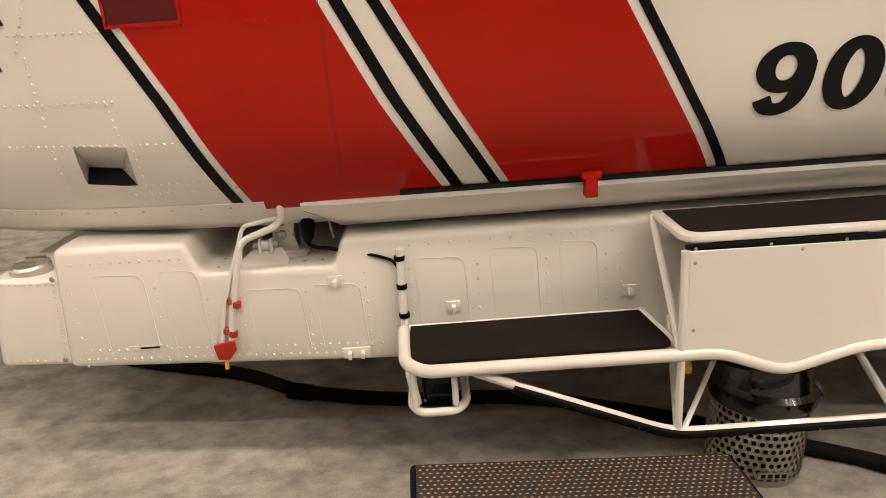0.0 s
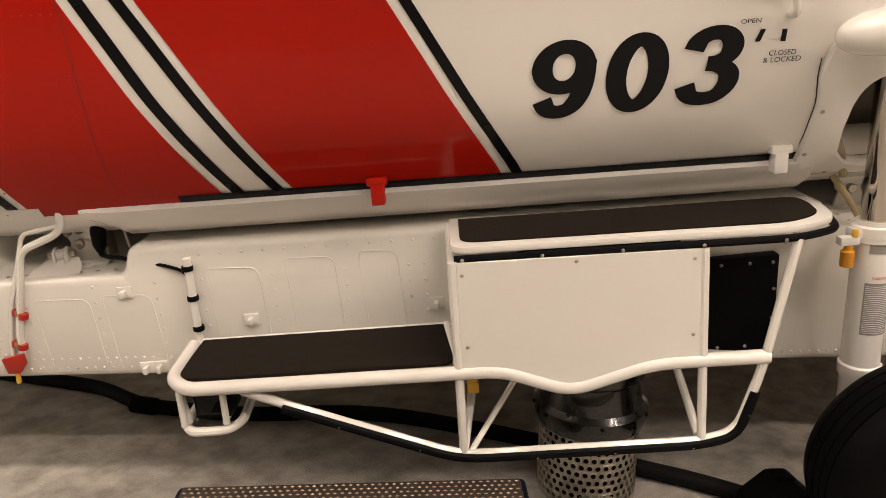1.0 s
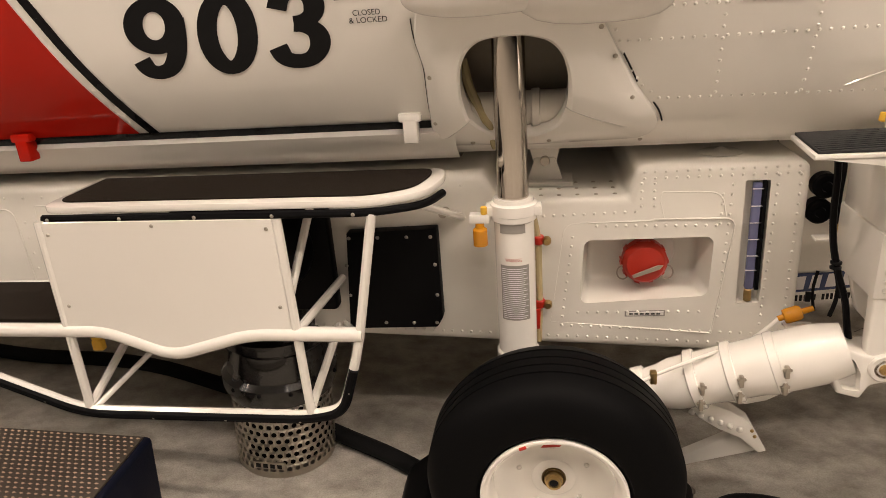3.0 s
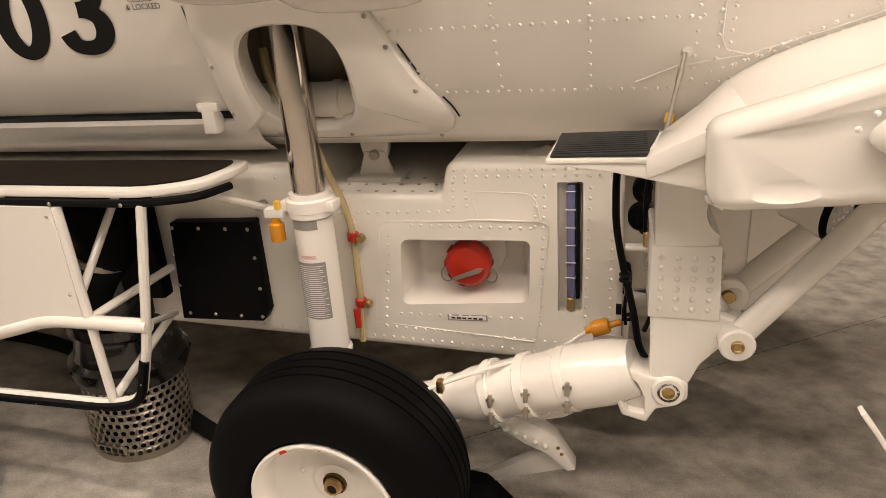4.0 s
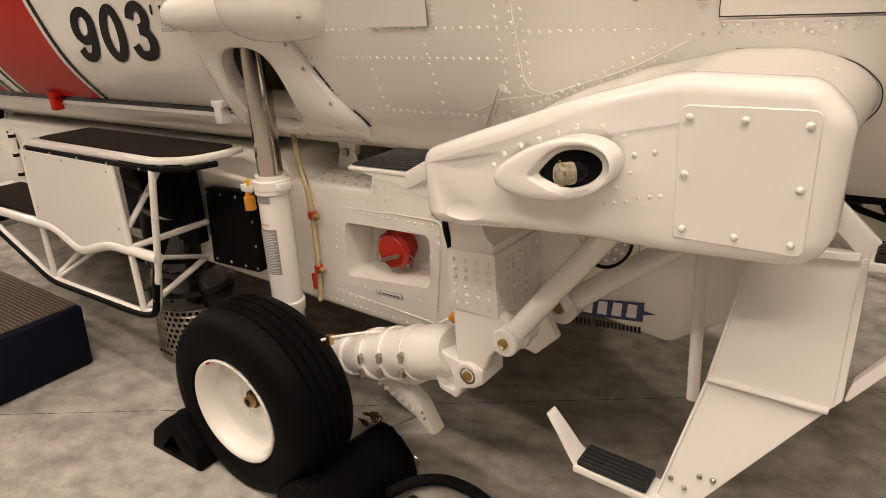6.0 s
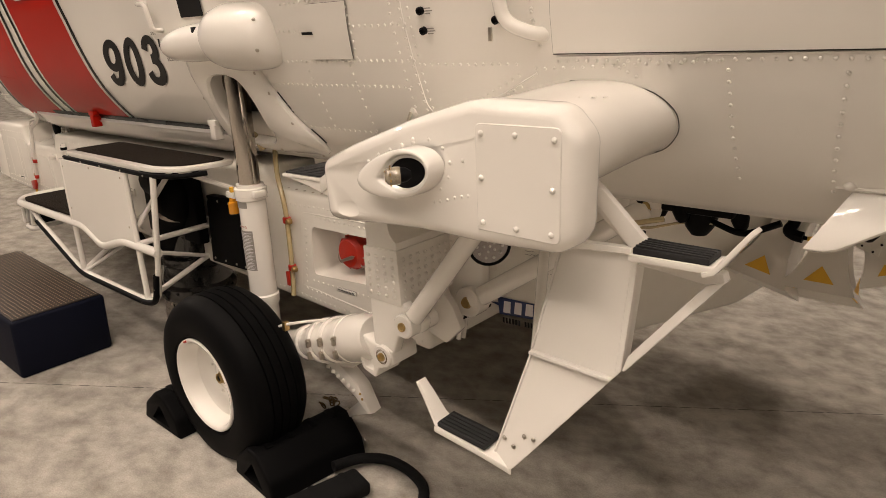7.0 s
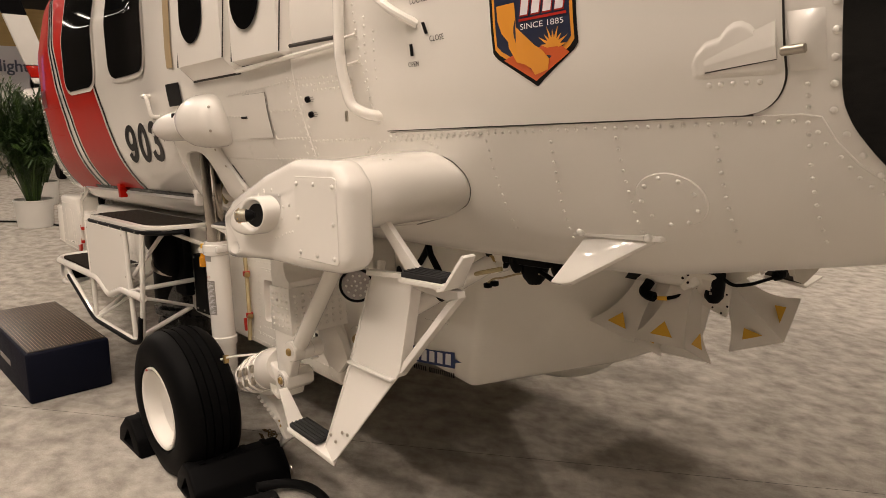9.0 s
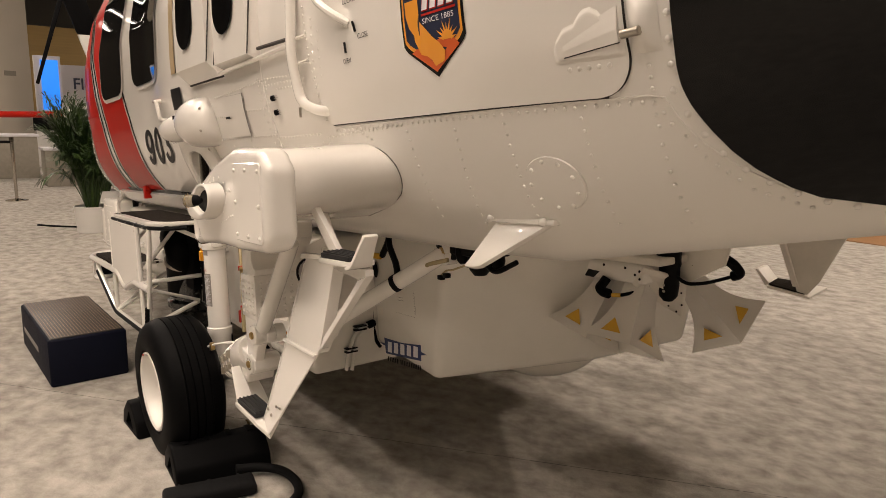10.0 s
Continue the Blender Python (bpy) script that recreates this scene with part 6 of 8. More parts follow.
def gear_leg():
    bm = prism(xz([(2.524, 0.90), (2.640, 0.90), (2.645, 1.09), (2.526, 1.09)], 1.706), (0, 0.22, 0), 0.005)
    notch = lathe((2.668, 1.60, 0.985), (0, 1, 0), [(0, 0.055), (0.5, 0.055)], 24)
    bm = cut(bm, [notch])
    leg = part("gear_leg", bm, WHITE, heli, "white box-section gear leg with riveted sleeve")
    part("sleeve", prism([(2.516, 1.700, 0.765), (2.651, 1.700, 0.762), (2.646, 1.700, 0.918), (2.518, 1.700, 0.914)], (0, 0.24, 0), 0.003), WHITE, leg, "riveted white doubler sleeve")
    part("leg_shin", prism(xz([(2.522, 0.775), (2.632, 0.778), (2.70, 0.755), (2.725, 0.735), (2.712, 0.70), (2.655, 0.697), (2.622, 0.659), (2.588, 0.578), (2.570, 0.566), (2.545, 0.570), (2.530, 0.60), (2.525, 0.64)], 1.705), (0, 0.035, 0), 0.006, 3), WHITE, leg, "white lower leg with pivot lugs")
    part("leg_shin", prism(xz([(2.530, 0.775), (2.640, 0.778), (2.69, 0.72), (2.72, 0.66), (2.66, 0.60), (2.60, 0.615), (2.56, 0.66)], 1.86), (0, 0.025, 0), 0.004), WHITE, leg, "white inner leg plate")
    for x, z, r in ((2.564, 0.595, 0.034), (2.686, 0.724, 0.03)):
        part("pivot_boss", lathe((x, 1.694, z), (0, 1, 0), [(0, r * 0.9), (0.004, r), (0.08, r)], 28), WHITE, leg)
        part("pivot_pin", lathe((x, 1.688, z), (0, 1, 0), [(0.004, 0), (0.004, 0.007), (0.0, 0.008), (0.0, 0.0115), (0.004, 0.013), (0.02, 0.013)], 16), BRASS, leg, "brass pivot pin")
    spots = [(Vector((2.538 + 0.03 * i, 1.700, 0.785 + 0.0215 * k)), (0, -1, 0)) for i in range(4) for k in range(6)]
    spots += [(Vector((2.649, 1.72 + 0.028 * i, 0.785 + 0.0215 * k)), (1, 0, 0)) for i in range(8) for k in range(6)]
    bolts("sleeve_rivet", spots, 0.0062, 0.005, WHITE, leg)
    part("inner_web", prism([(2.63, 1.90, 0.78), (2.63, 1.90, 1.0), (2.73, 1.95, 1.05), (2.73, 1.95, 0.70), (2.66, 1.92, 0.66)], (0.01, 0.02, 0), 0.003), WHITE, leg)
    # diagonal drag brace and the second one behind
    brace = part("side_brace", rod((2.680, 1.70, 0.725), (2.945, 1.708, 1.06), 0.025, 20), WHITE, heli, "white diagonal gear brace tube")
    part("brace_fork", rod((2.682, 1.668, 0.726), (2.682, 1.735, 0.726), 0.034, 20), WHITE, brace)
    part("brace_pin", lathe((2.682, 1.668, 0.726), (0, -1, 0), [(0, 0.0125), (0.005, 0.0125), (0.007, 0.010), (0.004, 0.007), (0.004, 0)], 16), BRASS, brace)
    rear = part("rear_brace", rod((2.70, 1.93, 0.715), (3.12, 2.16, 1.0), 0.028, 20), WHITE, heli, "white rear gear brace tube")
    for p in ((2.698, 1.913, 0.716), (3.117, 2.143, 1.003)):
        p = Vector(p)
        part("brace_eye", lathe(p, (0, 1, 0), [(0, 0.042), (0.004, 0.045), (0.05, 0.045)], 24), WHITE, rear)
        part("brace_pin", lathe(p - Vector((0, 0.008, 0)), (0, 1, 0), [(0, 0.008), (0.0, 0.014), (0.008, 0.018), (0.02, 0.018)], 14), BRASS, rear)
    part("brace_lug", prism([(3.08, 2.14, 1.0), (3.16, 2.14, 1.0), (3.17, 2.14, 1.07), (3.07, 2.14, 1.07)], (0, 0.02, 0), 0.003), WHITE, rear)
    part("strap", lathe(Vector((2.95, 2.065, 0.885)), (0.42, 0.23, 0.285), [(0, 0.030), (0.018, 0.030)], 14), BLACKM, rear, "black strap")
    # hoses, plugs and ties by the leg
    part("leg_hose", tube([(2.456, 1.83, 1.08), (2.449, 1.79, 1.03), (2.450, 1.79, 0.93), (2.463, 1.80, 0.85), (2.480, 1.79, 0.78), (2.493, 1.77, 0.73), (2.503, 1.765, 0.66), (2.53, 1.80, 0.60)], 0.0078, 8, 0.05), BLACKM, leg, "black rubber hose")
    part("leg_hose", tube([(2.522, 1.95, 1.03), (2.519, 1.935, 0.99), (2.513, 1.93, 0.93), (2.517, 1.93, 0.855), (2.520, 1.93, 0.83)], 0.007, 8, 0.04), BLACKM, leg, "black rubber hose")
    part("leg_hose", tube([(2.521, 1.93, 0.78), (2.528, 1.93, 0.74), (2.540, 1.93, 0.70), (2.536, 1.92, 0.66), (2.520, 1.91, 0.62)], 0.0055, 8, 0.04), HOSEB, leg, "thin grey hose")
    part("leg_hose", tube([(2.484, 1.92, 0.74), (2.474, 1.915, 0.69), (2.478, 1.90, 0.64)], 0.004, 8, 0.04), BLACKM, leg)
    for x, z in ((2.519, 0.926), (2.510, 0.859)):
        part("cable_plug", lathe((x, 2.055, z), (0, -1, 0), [(0, 0.033), (0.028, 0.033), (0.034, 0.028), (0.034, 0.014), (0.040, 0.012), (0.040, 0)], 22), BLACKM, leg, "round black cable plug")
    part("hose_shelf", box((2.472, 1.925, 0.815), (2.55, 1.96, 0.822), 0.002), WHITE, leg)
    part("hose_union", rod((2.519, 1.93, 0.825), (2.519, 1.93, 0.862), 0.009), BRASS, leg, "brass hose union")
    part("hose_union", rod((2.521, 1.93, 0.775), (2.521, 1.93, 0.812), 0.007), STEEL, leg)
    for z in (0.81, 0.798):
        part("cable_tie", lathe((2.472, 1.795, z), (0, 0, 1), [(0, 0.010), (0.001, 0.0125), (0.006, 0.0125), (0.007, 0.010)], 12), INK, leg)
    part("tie_label", box((2.455, 1.90, 0.665), (2.468, 1.905, 0.692), 0.001), INK, leg)
    # work lamp behind the leg
    aim = Vector((1.1, -1, -0.12)).normalized()
    seat_at = Vector((2.868, 1.81, 0.943)) - aim * 0.06
    lamp = part("landing_lamp", lathe(seat_at, aim, [(-0.05, 0.0), (-0.05, 0.034), (0.0, 0.040), (0.03, 0.050), (0.055, 0.053)], 28), WHITE, heli, "round landing lamp with grey faceted glass")
    part("lamp_ring", lathe(seat_at, aim, [(0.048, 0.0535), (0.060, 0.0545), (0.063, 0.052), (0.060, 0.047), (0.050, 0.047)], 32, False), BLACKM, lamp, "black lamp rim")
    part("lamp_lens", lathe(seat_at, aim, [(0.050, 0.0475), (0.060, 0.046), (0.063, 0.03), (0.064, 0)], 28), LEDGLASS, lamp)
    u, v, _ = frame_of(aim)
    dots = [(0.0, 0.0)] + [(0.015 * math.cos(g), 0.015 * math.sin(g)) for g in [math.pi * 0.4 * k for k in range(5)]] + [(0.032 * math.cos(g), 0.032 * math.sin(g)) for g in [math.pi / 5 * k for k in range(10)]]
    bolts("lamp_facet", [(seat_at + aim * 0.0625 + u * g + v * h, aim) for g, h in dots], 0.0042, 0.004, POT, lamp)
    part("hanger_pole", rod((3.07, 1.76, 1.05), (3.10, 1.66, 0.72), 0.012), WHITE, heli, "thin white upright tube")


gear_leg()


def clear_hose():
    h = part("drain_hose", tube([(1.70, 2.02, 1.06), (1.745, 1.985, 0.98), (1.785, 1.972, 0.90), (1.80, 1.968, 0.82), (1.80, 1.966, 0.62), (1.795, 1.962, 0.52)], 0.0092, 10, 0.08), TUBEY, heli, "yellowed clear plastic drain hose")
    for z in (0.817, 0.632):
        part("hose_clip", lathe((1.80, 1.967, z - 0.01), (0, 0, 1), [(0, 0.013), (0.003, 0.0155), (0.02, 0.0155), (0.023, 0.013)], 12), REDP, h, "red hose clip")
        part("clip_stud", lathe((1.822, 1.967, z), (0, -1, 0), [(0, 0.012), (0.012, 0.012), (0.018, 0.008)], 12), BRASS, h)
    part("valve_lever", prism(xz([(1.783, 0.62), (1.803, 0.625), (1.80, 0.565), (1.785, 0.565)], 1.945), (0, 0.008, 0), 0.002), REDP, h, "red valve lever")
    # forward drain with twin white pipes and red clips
    f = part("drain_pipe", tube([(-0.461, 1.96, 1.14), (-0.464, 1.957, 1.083), (-0.490, 1.955, 1.061), (-0.575, 1.955, 1.031), (-0.596, 1.955, 1.012), (-0.634, 1.955, 0.866), (-0.655, 1.955, 0.784), (-0.668, 1.955, 0.70)], 0.0105, 10, 0.03), WHITE, heli, "white drain pipe with red clips")
    part("side_pipe", tube([(-0.478, 1.957, 1.088), (-0.569, 1.955, 1.073), (-0.582, 1.955, 1.06), (-0.597, 1.955, 1.02), (-0.660, 1.953, 0.862), (-0.684, 1.953, 0.775), (-0.695, 1.953, 0.71)], 0.0065, 10, 0.02), WHITE, f)
    for a, b in (((-0.657, 0.842), (-0.637, 0.830)), ((-0.683, 0.746), (-0.662, 0.735))):
        for (x, z), r in ((a, 0.0095), (b, 0.0135)):
            part("pipe_clip", lathe((x + 0.002, 1.954, z - 0.010), (0.2, 0, 1), [(0, r - 0.002), (0.002, r), (0.018, r), (0.02, r - 0.002)], 12), REDP, f, "red pipe clip")
        part("clip_stud", box(((a[0] + b[0]) / 2 - 0.007, 1.945, a[1] - 0.012), ((a[0] + b[0]) / 2 + 0.007, 1.965, a[1] + 0.008), 0.003), BRASS, f)
    part("red_flag", prism(xz([(-0.720, 0.706), (-0.654, 0.718), (-0.652, 0.686), (-0.676, 0.657), (-0.711, 0.658)], 1.934), (0, 0.014, 0), 0.003), REDP, f, "red plastic valve handle")
    part("yellow_tip", rod((-0.688, 1.945, 0.665), (-0.693, 1.945, 0.622), 0.007), YELLOW, f)
    # brackets, pins and cable in the recess on top of the tank
    g = part("tank_lug", box((-0.62, 2.06, 0.928), (-0.46, 2.16, 0.938), 0.003), WHITE, heli, "white lug plate in the tank recess")
    for x in (-0.566, -0.532):
        part("lug_ear", prism([(x - 0.004, 2.05, 0.93), (x - 0.004, 2.10, 0.93), (x - 0.004, 2.095, 0.985), (x - 0.004, 2.075, 0.997), (x - 0.004, 2.055, 0.985)], (0.009, 0, 0), 0.002), WHITE, g)
    part("lug_pin", rod((-0.59, 2.075, 0.973), (-0.51, 2.075, 0.973), 0.011), STEEL, g, "bare metal lug pin")
    part("lug_sleeve", rod((-0.562, 2.075, 0.973), (-0.536, 2.075, 0.973), 0.018), SIGNW, g)
    part("lug_base", prism([(-0.625, 2.0, 0.929), (-0.47, 2.0, 0.929), (-0.50, 2.05, 0.95), (-0.59, 2.05, 0.95)], (0, 0.03, 0.012), 0.004), WHITE, g)
    for x in (-0.475, -0.44):
        part("link_arm", prism([(x, 2.12, 0.94), (x + 0.004, 2.17, 0.94), (x + 0.004, 2.16, 1.06), (x, 2.12, 1.06)], (0.010, 0, 0), 0.002), STEEL, g, "bare metal link arm")
    for x, z in ((-0.50, 0.99), (-0.43, 0.985), (-0.53, 1.03), (-0.495, 1.035)):
        part("link_bolt", lathe((x, 2.11, z), (0, -1, 0), [(0, 0.010), (0.02, 0.010), (0.024, 0.006)], 8), CAVITY, g)
    part("cable_boot", lathe((-0.40, 2.03, 1.075), (-0.1, 0, -1), [(0, 0.018), (0.03, 0.022), (0.07, 0.019), (0.09, 0.010)], 14), BLACKM, g, "black cable boot")
    part("tank_cable", tube([(-0.407, 2.03, 0.995), (-0.405, 2.02, 0.98), (-0.38, 2.01, 0.972), (-0.349, 2.0, 0.973), (-0.308, 1.99, 0.966), (-0.285, 1.985, 0.962)], 0.0065, 8, 0.02), BLACKM, g, "black cable from the boot")
    part("hang_chain", rod((-0.345, 2.06, 1.06), (-0.335, 2.06, 0.985), 0.004), STEEL, g)
    # white hoses low on the rear face of the tank
    h2 = part("rear_hose", tube([(2.478, 2.262, 0.64), (2.482, 2.20, 0.63), (2.485, 2.16, 0.60), (2.485, 2.13, 0.53), (2.48, 2.122, 0.465)], 0.008, 8, 0.04), WHITE, heli, "white hoses tied low on the tank")
    part("rear_hose", tube([(2.478, 2.262, 0.628), (2.482, 2.20, 0.61), (2.485, 2.17, 0.585), (2.485, 2.157, 0.52), (2.48, 2.147, 0.46)], 0.008, 8, 0.04), WHITE, h2)
    for y, z in ((2.145, 0.535), (2.19, 0.618)):
        for d in (0.0, 0.014):
            part("cable_tie", box((2.470, y - 0.026, z + d), (2.496, y + 0.026, z + d + 0.006), 0.002), INK, h2, "black cable tie")
    part("hose_cuff", rod((2.48, 2.225, 0.63), (2.478, 2.262, 0.637), 0.016), BLACKM, h2)


clear_hose()


# ---- stub fairing, light and boarding steps ----
def stub_fairing():
    face = [(2.585, 1.180), (2.592, 1.052), (2.615, 1.040), (2.700, 1.050), (2.800, 1.064), (2.95, 1.071), (3.08, 1.068), (3.27, 1.075), (3.305, 1.11), (3.312, 1.285), (3.265, 1.335), (3.079, 1.340), (2.93, 1.300), (2.70, 1.222)]
    bm = prism(xz(face, 1.49), (0, 0.085, 0), 0.026, 5)
    nose = lambda x: 0.27 * max(0.0, 2.78 - x) ** 1.15
    for v in bm.verts:
        v.co.y += nose(v.co.x)
    scoop = bmesh.new()
    bmesh.ops.create_uvsphere(scoop, u_segments=48, v_segments=32, radius=1.0, matrix=pose(2.694, 1.480, 1.088, 0, -7, -11) @ Matrix.Diagonal((0.092, 0.035, 0.040, 1)))
    bm = cut(bm, [scoop])
    fairing = part("stub_fairing", bm, WHITE, heli, "rounded white stub fairing over the gear arm", 32)
    # the root: from the box outline to a rounded print on the skin
    foot = [(2.60, 1.135), (2.66, 1.205), (2.78, 1.262), (2.92, 1.31), (3.08, 1.345), (3.20, 1.345), (3.275, 1.322), (3.312, 1.285), (3.312, 1.245), (3.28, 1.205), (3.18, 1.165), (3.0, 1.125), (2.80, 1.105), (2.66, 1.105)]
    mid = (3.0, 1.21)
    def reach(poly, a):
        d = (math.cos(a), math.sin(a))
        best = 0.02
        for p, q in zip(poly, poly[1:] + poly[:1]):
            px, pz, qx, qz = p[0] - mid[0], p[1] - mid[1], q[0] - mid[0], q[1] - mid[1]
            den = d[0] * (qz - pz) - d[1] * (qx - px)
            if abs(den) > 1e-9:
                t = (px * (qz - pz) - pz * (qx - px)) / den
                u = (px * d[1] - pz * d[0]) / den
                if t > 0 and -1e-6 <= u <= 1 + 1e-6:
                    best = max(best, t)
        return best
    n = 96
    neck = [(2.605, 1.175), (2.72, 1.222), (2.935, 1.296), (3.079, 1.338), (3.25, 1.335), (3.303, 1.30), (3.306, 1.21), (3.25, 1.165), (3.0, 1.14), (2.75, 1.105), (2.61, 1.085)]
    r0 = np.array([reach(neck, 2 * math.pi * k / n) for k in range(n)])
    r1 = np.array([reach(foot, 2 * math.pi * k / n) for k in range(n)])
    r0 = r0 - 0.006
    for _ in range(3):
        r0, r1 = (np.roll(r0, 1) + 2 * r0 + np.roll(r0, -1)) / 4, (np.roll(r1, 1) + 2 * r1 + np.roll(r1, -1)) / 4
    rows = []
    for k in range(15):
        t = k / 14
        s = t * t * (3 - 2 * t)
        ring = []
        for j in range(n + 1):
            a = 2 * math.pi * j / n
            r = float(r0[j % n] * (1 - s) + r1[j % n] * s)
            x, z = mid[0] + r * math.cos(a), mid[1] + r * math.sin(a)
            fx, fz = mid[0] + float(r1[j % n]) * math.cos(a), mid[1] + float(r1[j % n]) * math.sin(a)
            y1 = skin_y(fx, fz) + 0.012
            y0 = 1.535 + nose(x)
            ring.append((x, y0 + (y1 - y0) * t, z))
        rows.append(ring)
    bm = sheet(rows)
    bmesh.ops.remove_doubles(bm, verts=bm.verts, dist=0.0001)
    bmesh.ops.recalc_face_normals(bm, faces=bm.faces)
    part("fairing_root", bm, WHITE, fairing, "smooth white fairing root on the fuselage", 60)
    part("root_seam", tube([on_skin(x, z, 0.001) for x, z in foot[4:12]], 0.0010, 6, 0.05), SEAM, fairing)
    cover = part("access_cover", prism(rounded([(3.093, 1.492, 1.10), (3.273, 1.492, 1.097), (3.276, 1.492, 1.30), (3.093, 1.492, 1.30), (3.093, 1.492, 1.10)], 0.014)[:-1], (0, -0.004, 0), 0.0015, 1), WHITE, fairing, "flat screwed access cover")
    spots = [(3.107, 1.282), (3.182, 1.282), (3.262, 1.279), (3.259, 1.193), (3.256, 1.114), (3.182, 1.114), (3.107, 1.116), (3.105, 1.20)]
    bolts("cover_screw", [(Vector((x, 1.488, z)), (0, -1, 0)) for x, z in spots], 0.006, 0.005, WHITE, cover)
    spots = [(2.779, 1.181), (2.80, 1.203), (2.832, 1.220), (2.867, 1.233), (2.902, 1.245), (2.934, 1.253)]
    bolts("fairing_rivet", [(Vector((x, 1.4912 + nose(x), z)), (0, -1, 0)) for x, z in spots], 0.0052, 0.0030, WHITE, fairing)
    spots = [(Vector((3.10 + 0.02 * k, 1.64 + 0.02 * math.sin(k), 1.331)), (0, 0, 1)) for k in range(9)]
    bolts("fairing_rivet", spots, 0.0050, 0.0030, WHITE, fairing)
    # eye-shaped light pod: a raised teardrop plateau with a sunk light well
    tilt = radians(13)
    eye_at = Vector((2.932, 1.194))
    def outline(mid_x, mid_z, right, left, half, sharp):
        pts = []
        for k in range(120):
            c, s = math.cos(2 * math.pi * k / 120), math.sin(2 * math.pi * k / 120)
            lx = (right if c > 0 else left) * c
            lz = half * s * (1 if c > 0 else 1 - sharp * abs(c) ** 2)
            x, z = mid_x + lx * math.cos(tilt) - lz * math.sin(tilt) - eye_at.x, mid_z + lx * math.sin(tilt) + lz * math.cos(tilt) - eye_at.y
            pts.append((math.atan2(z, x), math.hypot(x, z)))
        pts.sort()
        turn = [p[0] for p in pts]
        far = [p[1] for p in pts]
        return lambda ang: float(np.interp(ang, turn, far, period=2 * math.pi))
    rim_r = outline(2.928, 1.196, 0.086, 0.138, 0.049, 0.12)
    well_r = outline(2.938, 1.197, 0.054, 0.058, 0.0300, 0.65)
    steps = [(0.0, 0.0, 1.463), (0.5, 0.0, 1.463), (0.97, 0.0, 1.463), (1.0, 0.0, 1.460), (1.04, 0.0, 1.4585), (1.14, 0.0, 1.4575), (1.20, 0.0, 1.454), (1.25, 0.0, 1.4485), (1.30, 0.0, 1.4470), (1.36, 0.0, 1.4465), (1.36, 0.3, 1.4465), (1.36, 0.6, 1.4475),
             (1.36, 0.76, 1.4490), (1.36, 0.85, 1.4515), (1.36, 0.92, 1.456), (1.36, 0.965, 1.463), (1.36, 0.99, 1.474), (1.36, 1.0, 1.493)]
    rows = []
    for w, f, y in steps:
        ring = []
        for k in range(73):
            ang = 2 * math.pi * (k % 72) / 72 - math.pi
            r0 = min(well_r(ang) * w, rim_r(ang) * 0.93)
            r = r0 + (rim_r(ang) - r0) * f
            ring.append((eye_at.x + r * math.cos(ang), y, eye_at.y + r * math.sin(ang)))
        rows.append(ring)
    bm = sheet(rows)
    bmesh.ops.remove_doubles(bm, verts=bm.verts, dist=0.00005)
    bmesh.ops.recalc_face_normals(bm, faces=bm.faces)
    pod = part("light_pod", bm, WHITE, fairing, "eye-shaped white light pod", 60)
    well = [(eye_at.x + well_r(g) * 0.985 * math.cos(g), eye_at.y + well_r(g) * 0.985 * math.sin(g)) for g in [2 * math.pi * k / 40 - math.pi for k in range(40)]]
    part("light_well", prism(xz(well, 1.4635), (0, -0.004, 0), 0.001, 1), BLACKM, pod, "black teardrop light recess")
    aim = Vector((-0.68, -0.73, -0.03)).normalized()
    seat = Vector((2.949, 1.4170, 1.201))
    part("light_body", lathe(seat - aim * 0.034, aim, [(0, 0.007), (0.010, 0.0140), (0.021, 0.0152)], 24), BLACKM, pod, "black lamp body")
    part("light_lens", lathe(seat - aim * 0.013, aim, [(0, 0.0168), (0.004, 0.0176), (0.019, 0.0174), (0.025, 0.0158), (0.0285, 0.0112), (0.030, 0.005), (0.0305, 0)], 28), POSLENS, pod, "clear yellowed position light")
    for k in range(9):
        g = 2 * math.pi * k / 9
        u, v, _ = frame_of(aim)
        at = seat + aim * 0.006 + u * 0.0177 * math.cos(g) + v * 0.0177 * math.sin(g)
        part("light_filament", box((-0.0016, -0.0010, -0.0028), (0.0016, 0.0010, 0.0028), 0.0004, Matrix.Translation(at)), BRASS, pod)
    for a, b in ((0.006, 0.003), (-0.005, 0.007), (0.002, -0.008), (-0.008, -0.003)):
        at = seat + aim * 0.0142 + u * a + v * b
        part("light_filament", box((-0.0020, -0.002, -0.0030), (0.0020, 0.002, 0.0030), 0.0006, Matrix.Translation(at)), BRASS, pod)
    around = [(2.934, 1.259), (2.976, 1.261), (3.011, 1.247), (3.028, 1.221), (3.023, 1.192), (3.002, 1.167), (2.983, 1.139), (2.999, 1.142), (3.018, 1.147), (3.037, 1.154), (3.055, 1.158), (3.071, 1.161), (3.059, 1.227)]
    bolts("fairing_rivet", [(Vector((x, 1.4912, z)), (0, -1, 0)) for x, z in around], 0.0044, 0.0026, WHITE, fairing)
    part("pod_screw_plate", prism(rounded([(2.815, 1.4535, 1.1615), (2.852, 1.4535, 1.1620), (2.852, 1.4535, 1.1720), (2.815, 1.4535, 1.1715)], 0.004), (0, -0.003, 0), 0.0006, 1), WHITE, pod)
    bolts("pod_screw", [(Vector((x, 1.4510, z)), (0, -1, 0)) for x, z in ((2.830, 1.1660), (2.839, 1.1662))], 0.0030, 0.0012, INK, pod)
    bolts("pod_screw", [(Vector((x, 1.4510, 1.1668)), (0, -1, 0)) for x in (2.8205, 2.8475)], 0.0034, 0.0024, WHITE, pod)


stub_fairing()


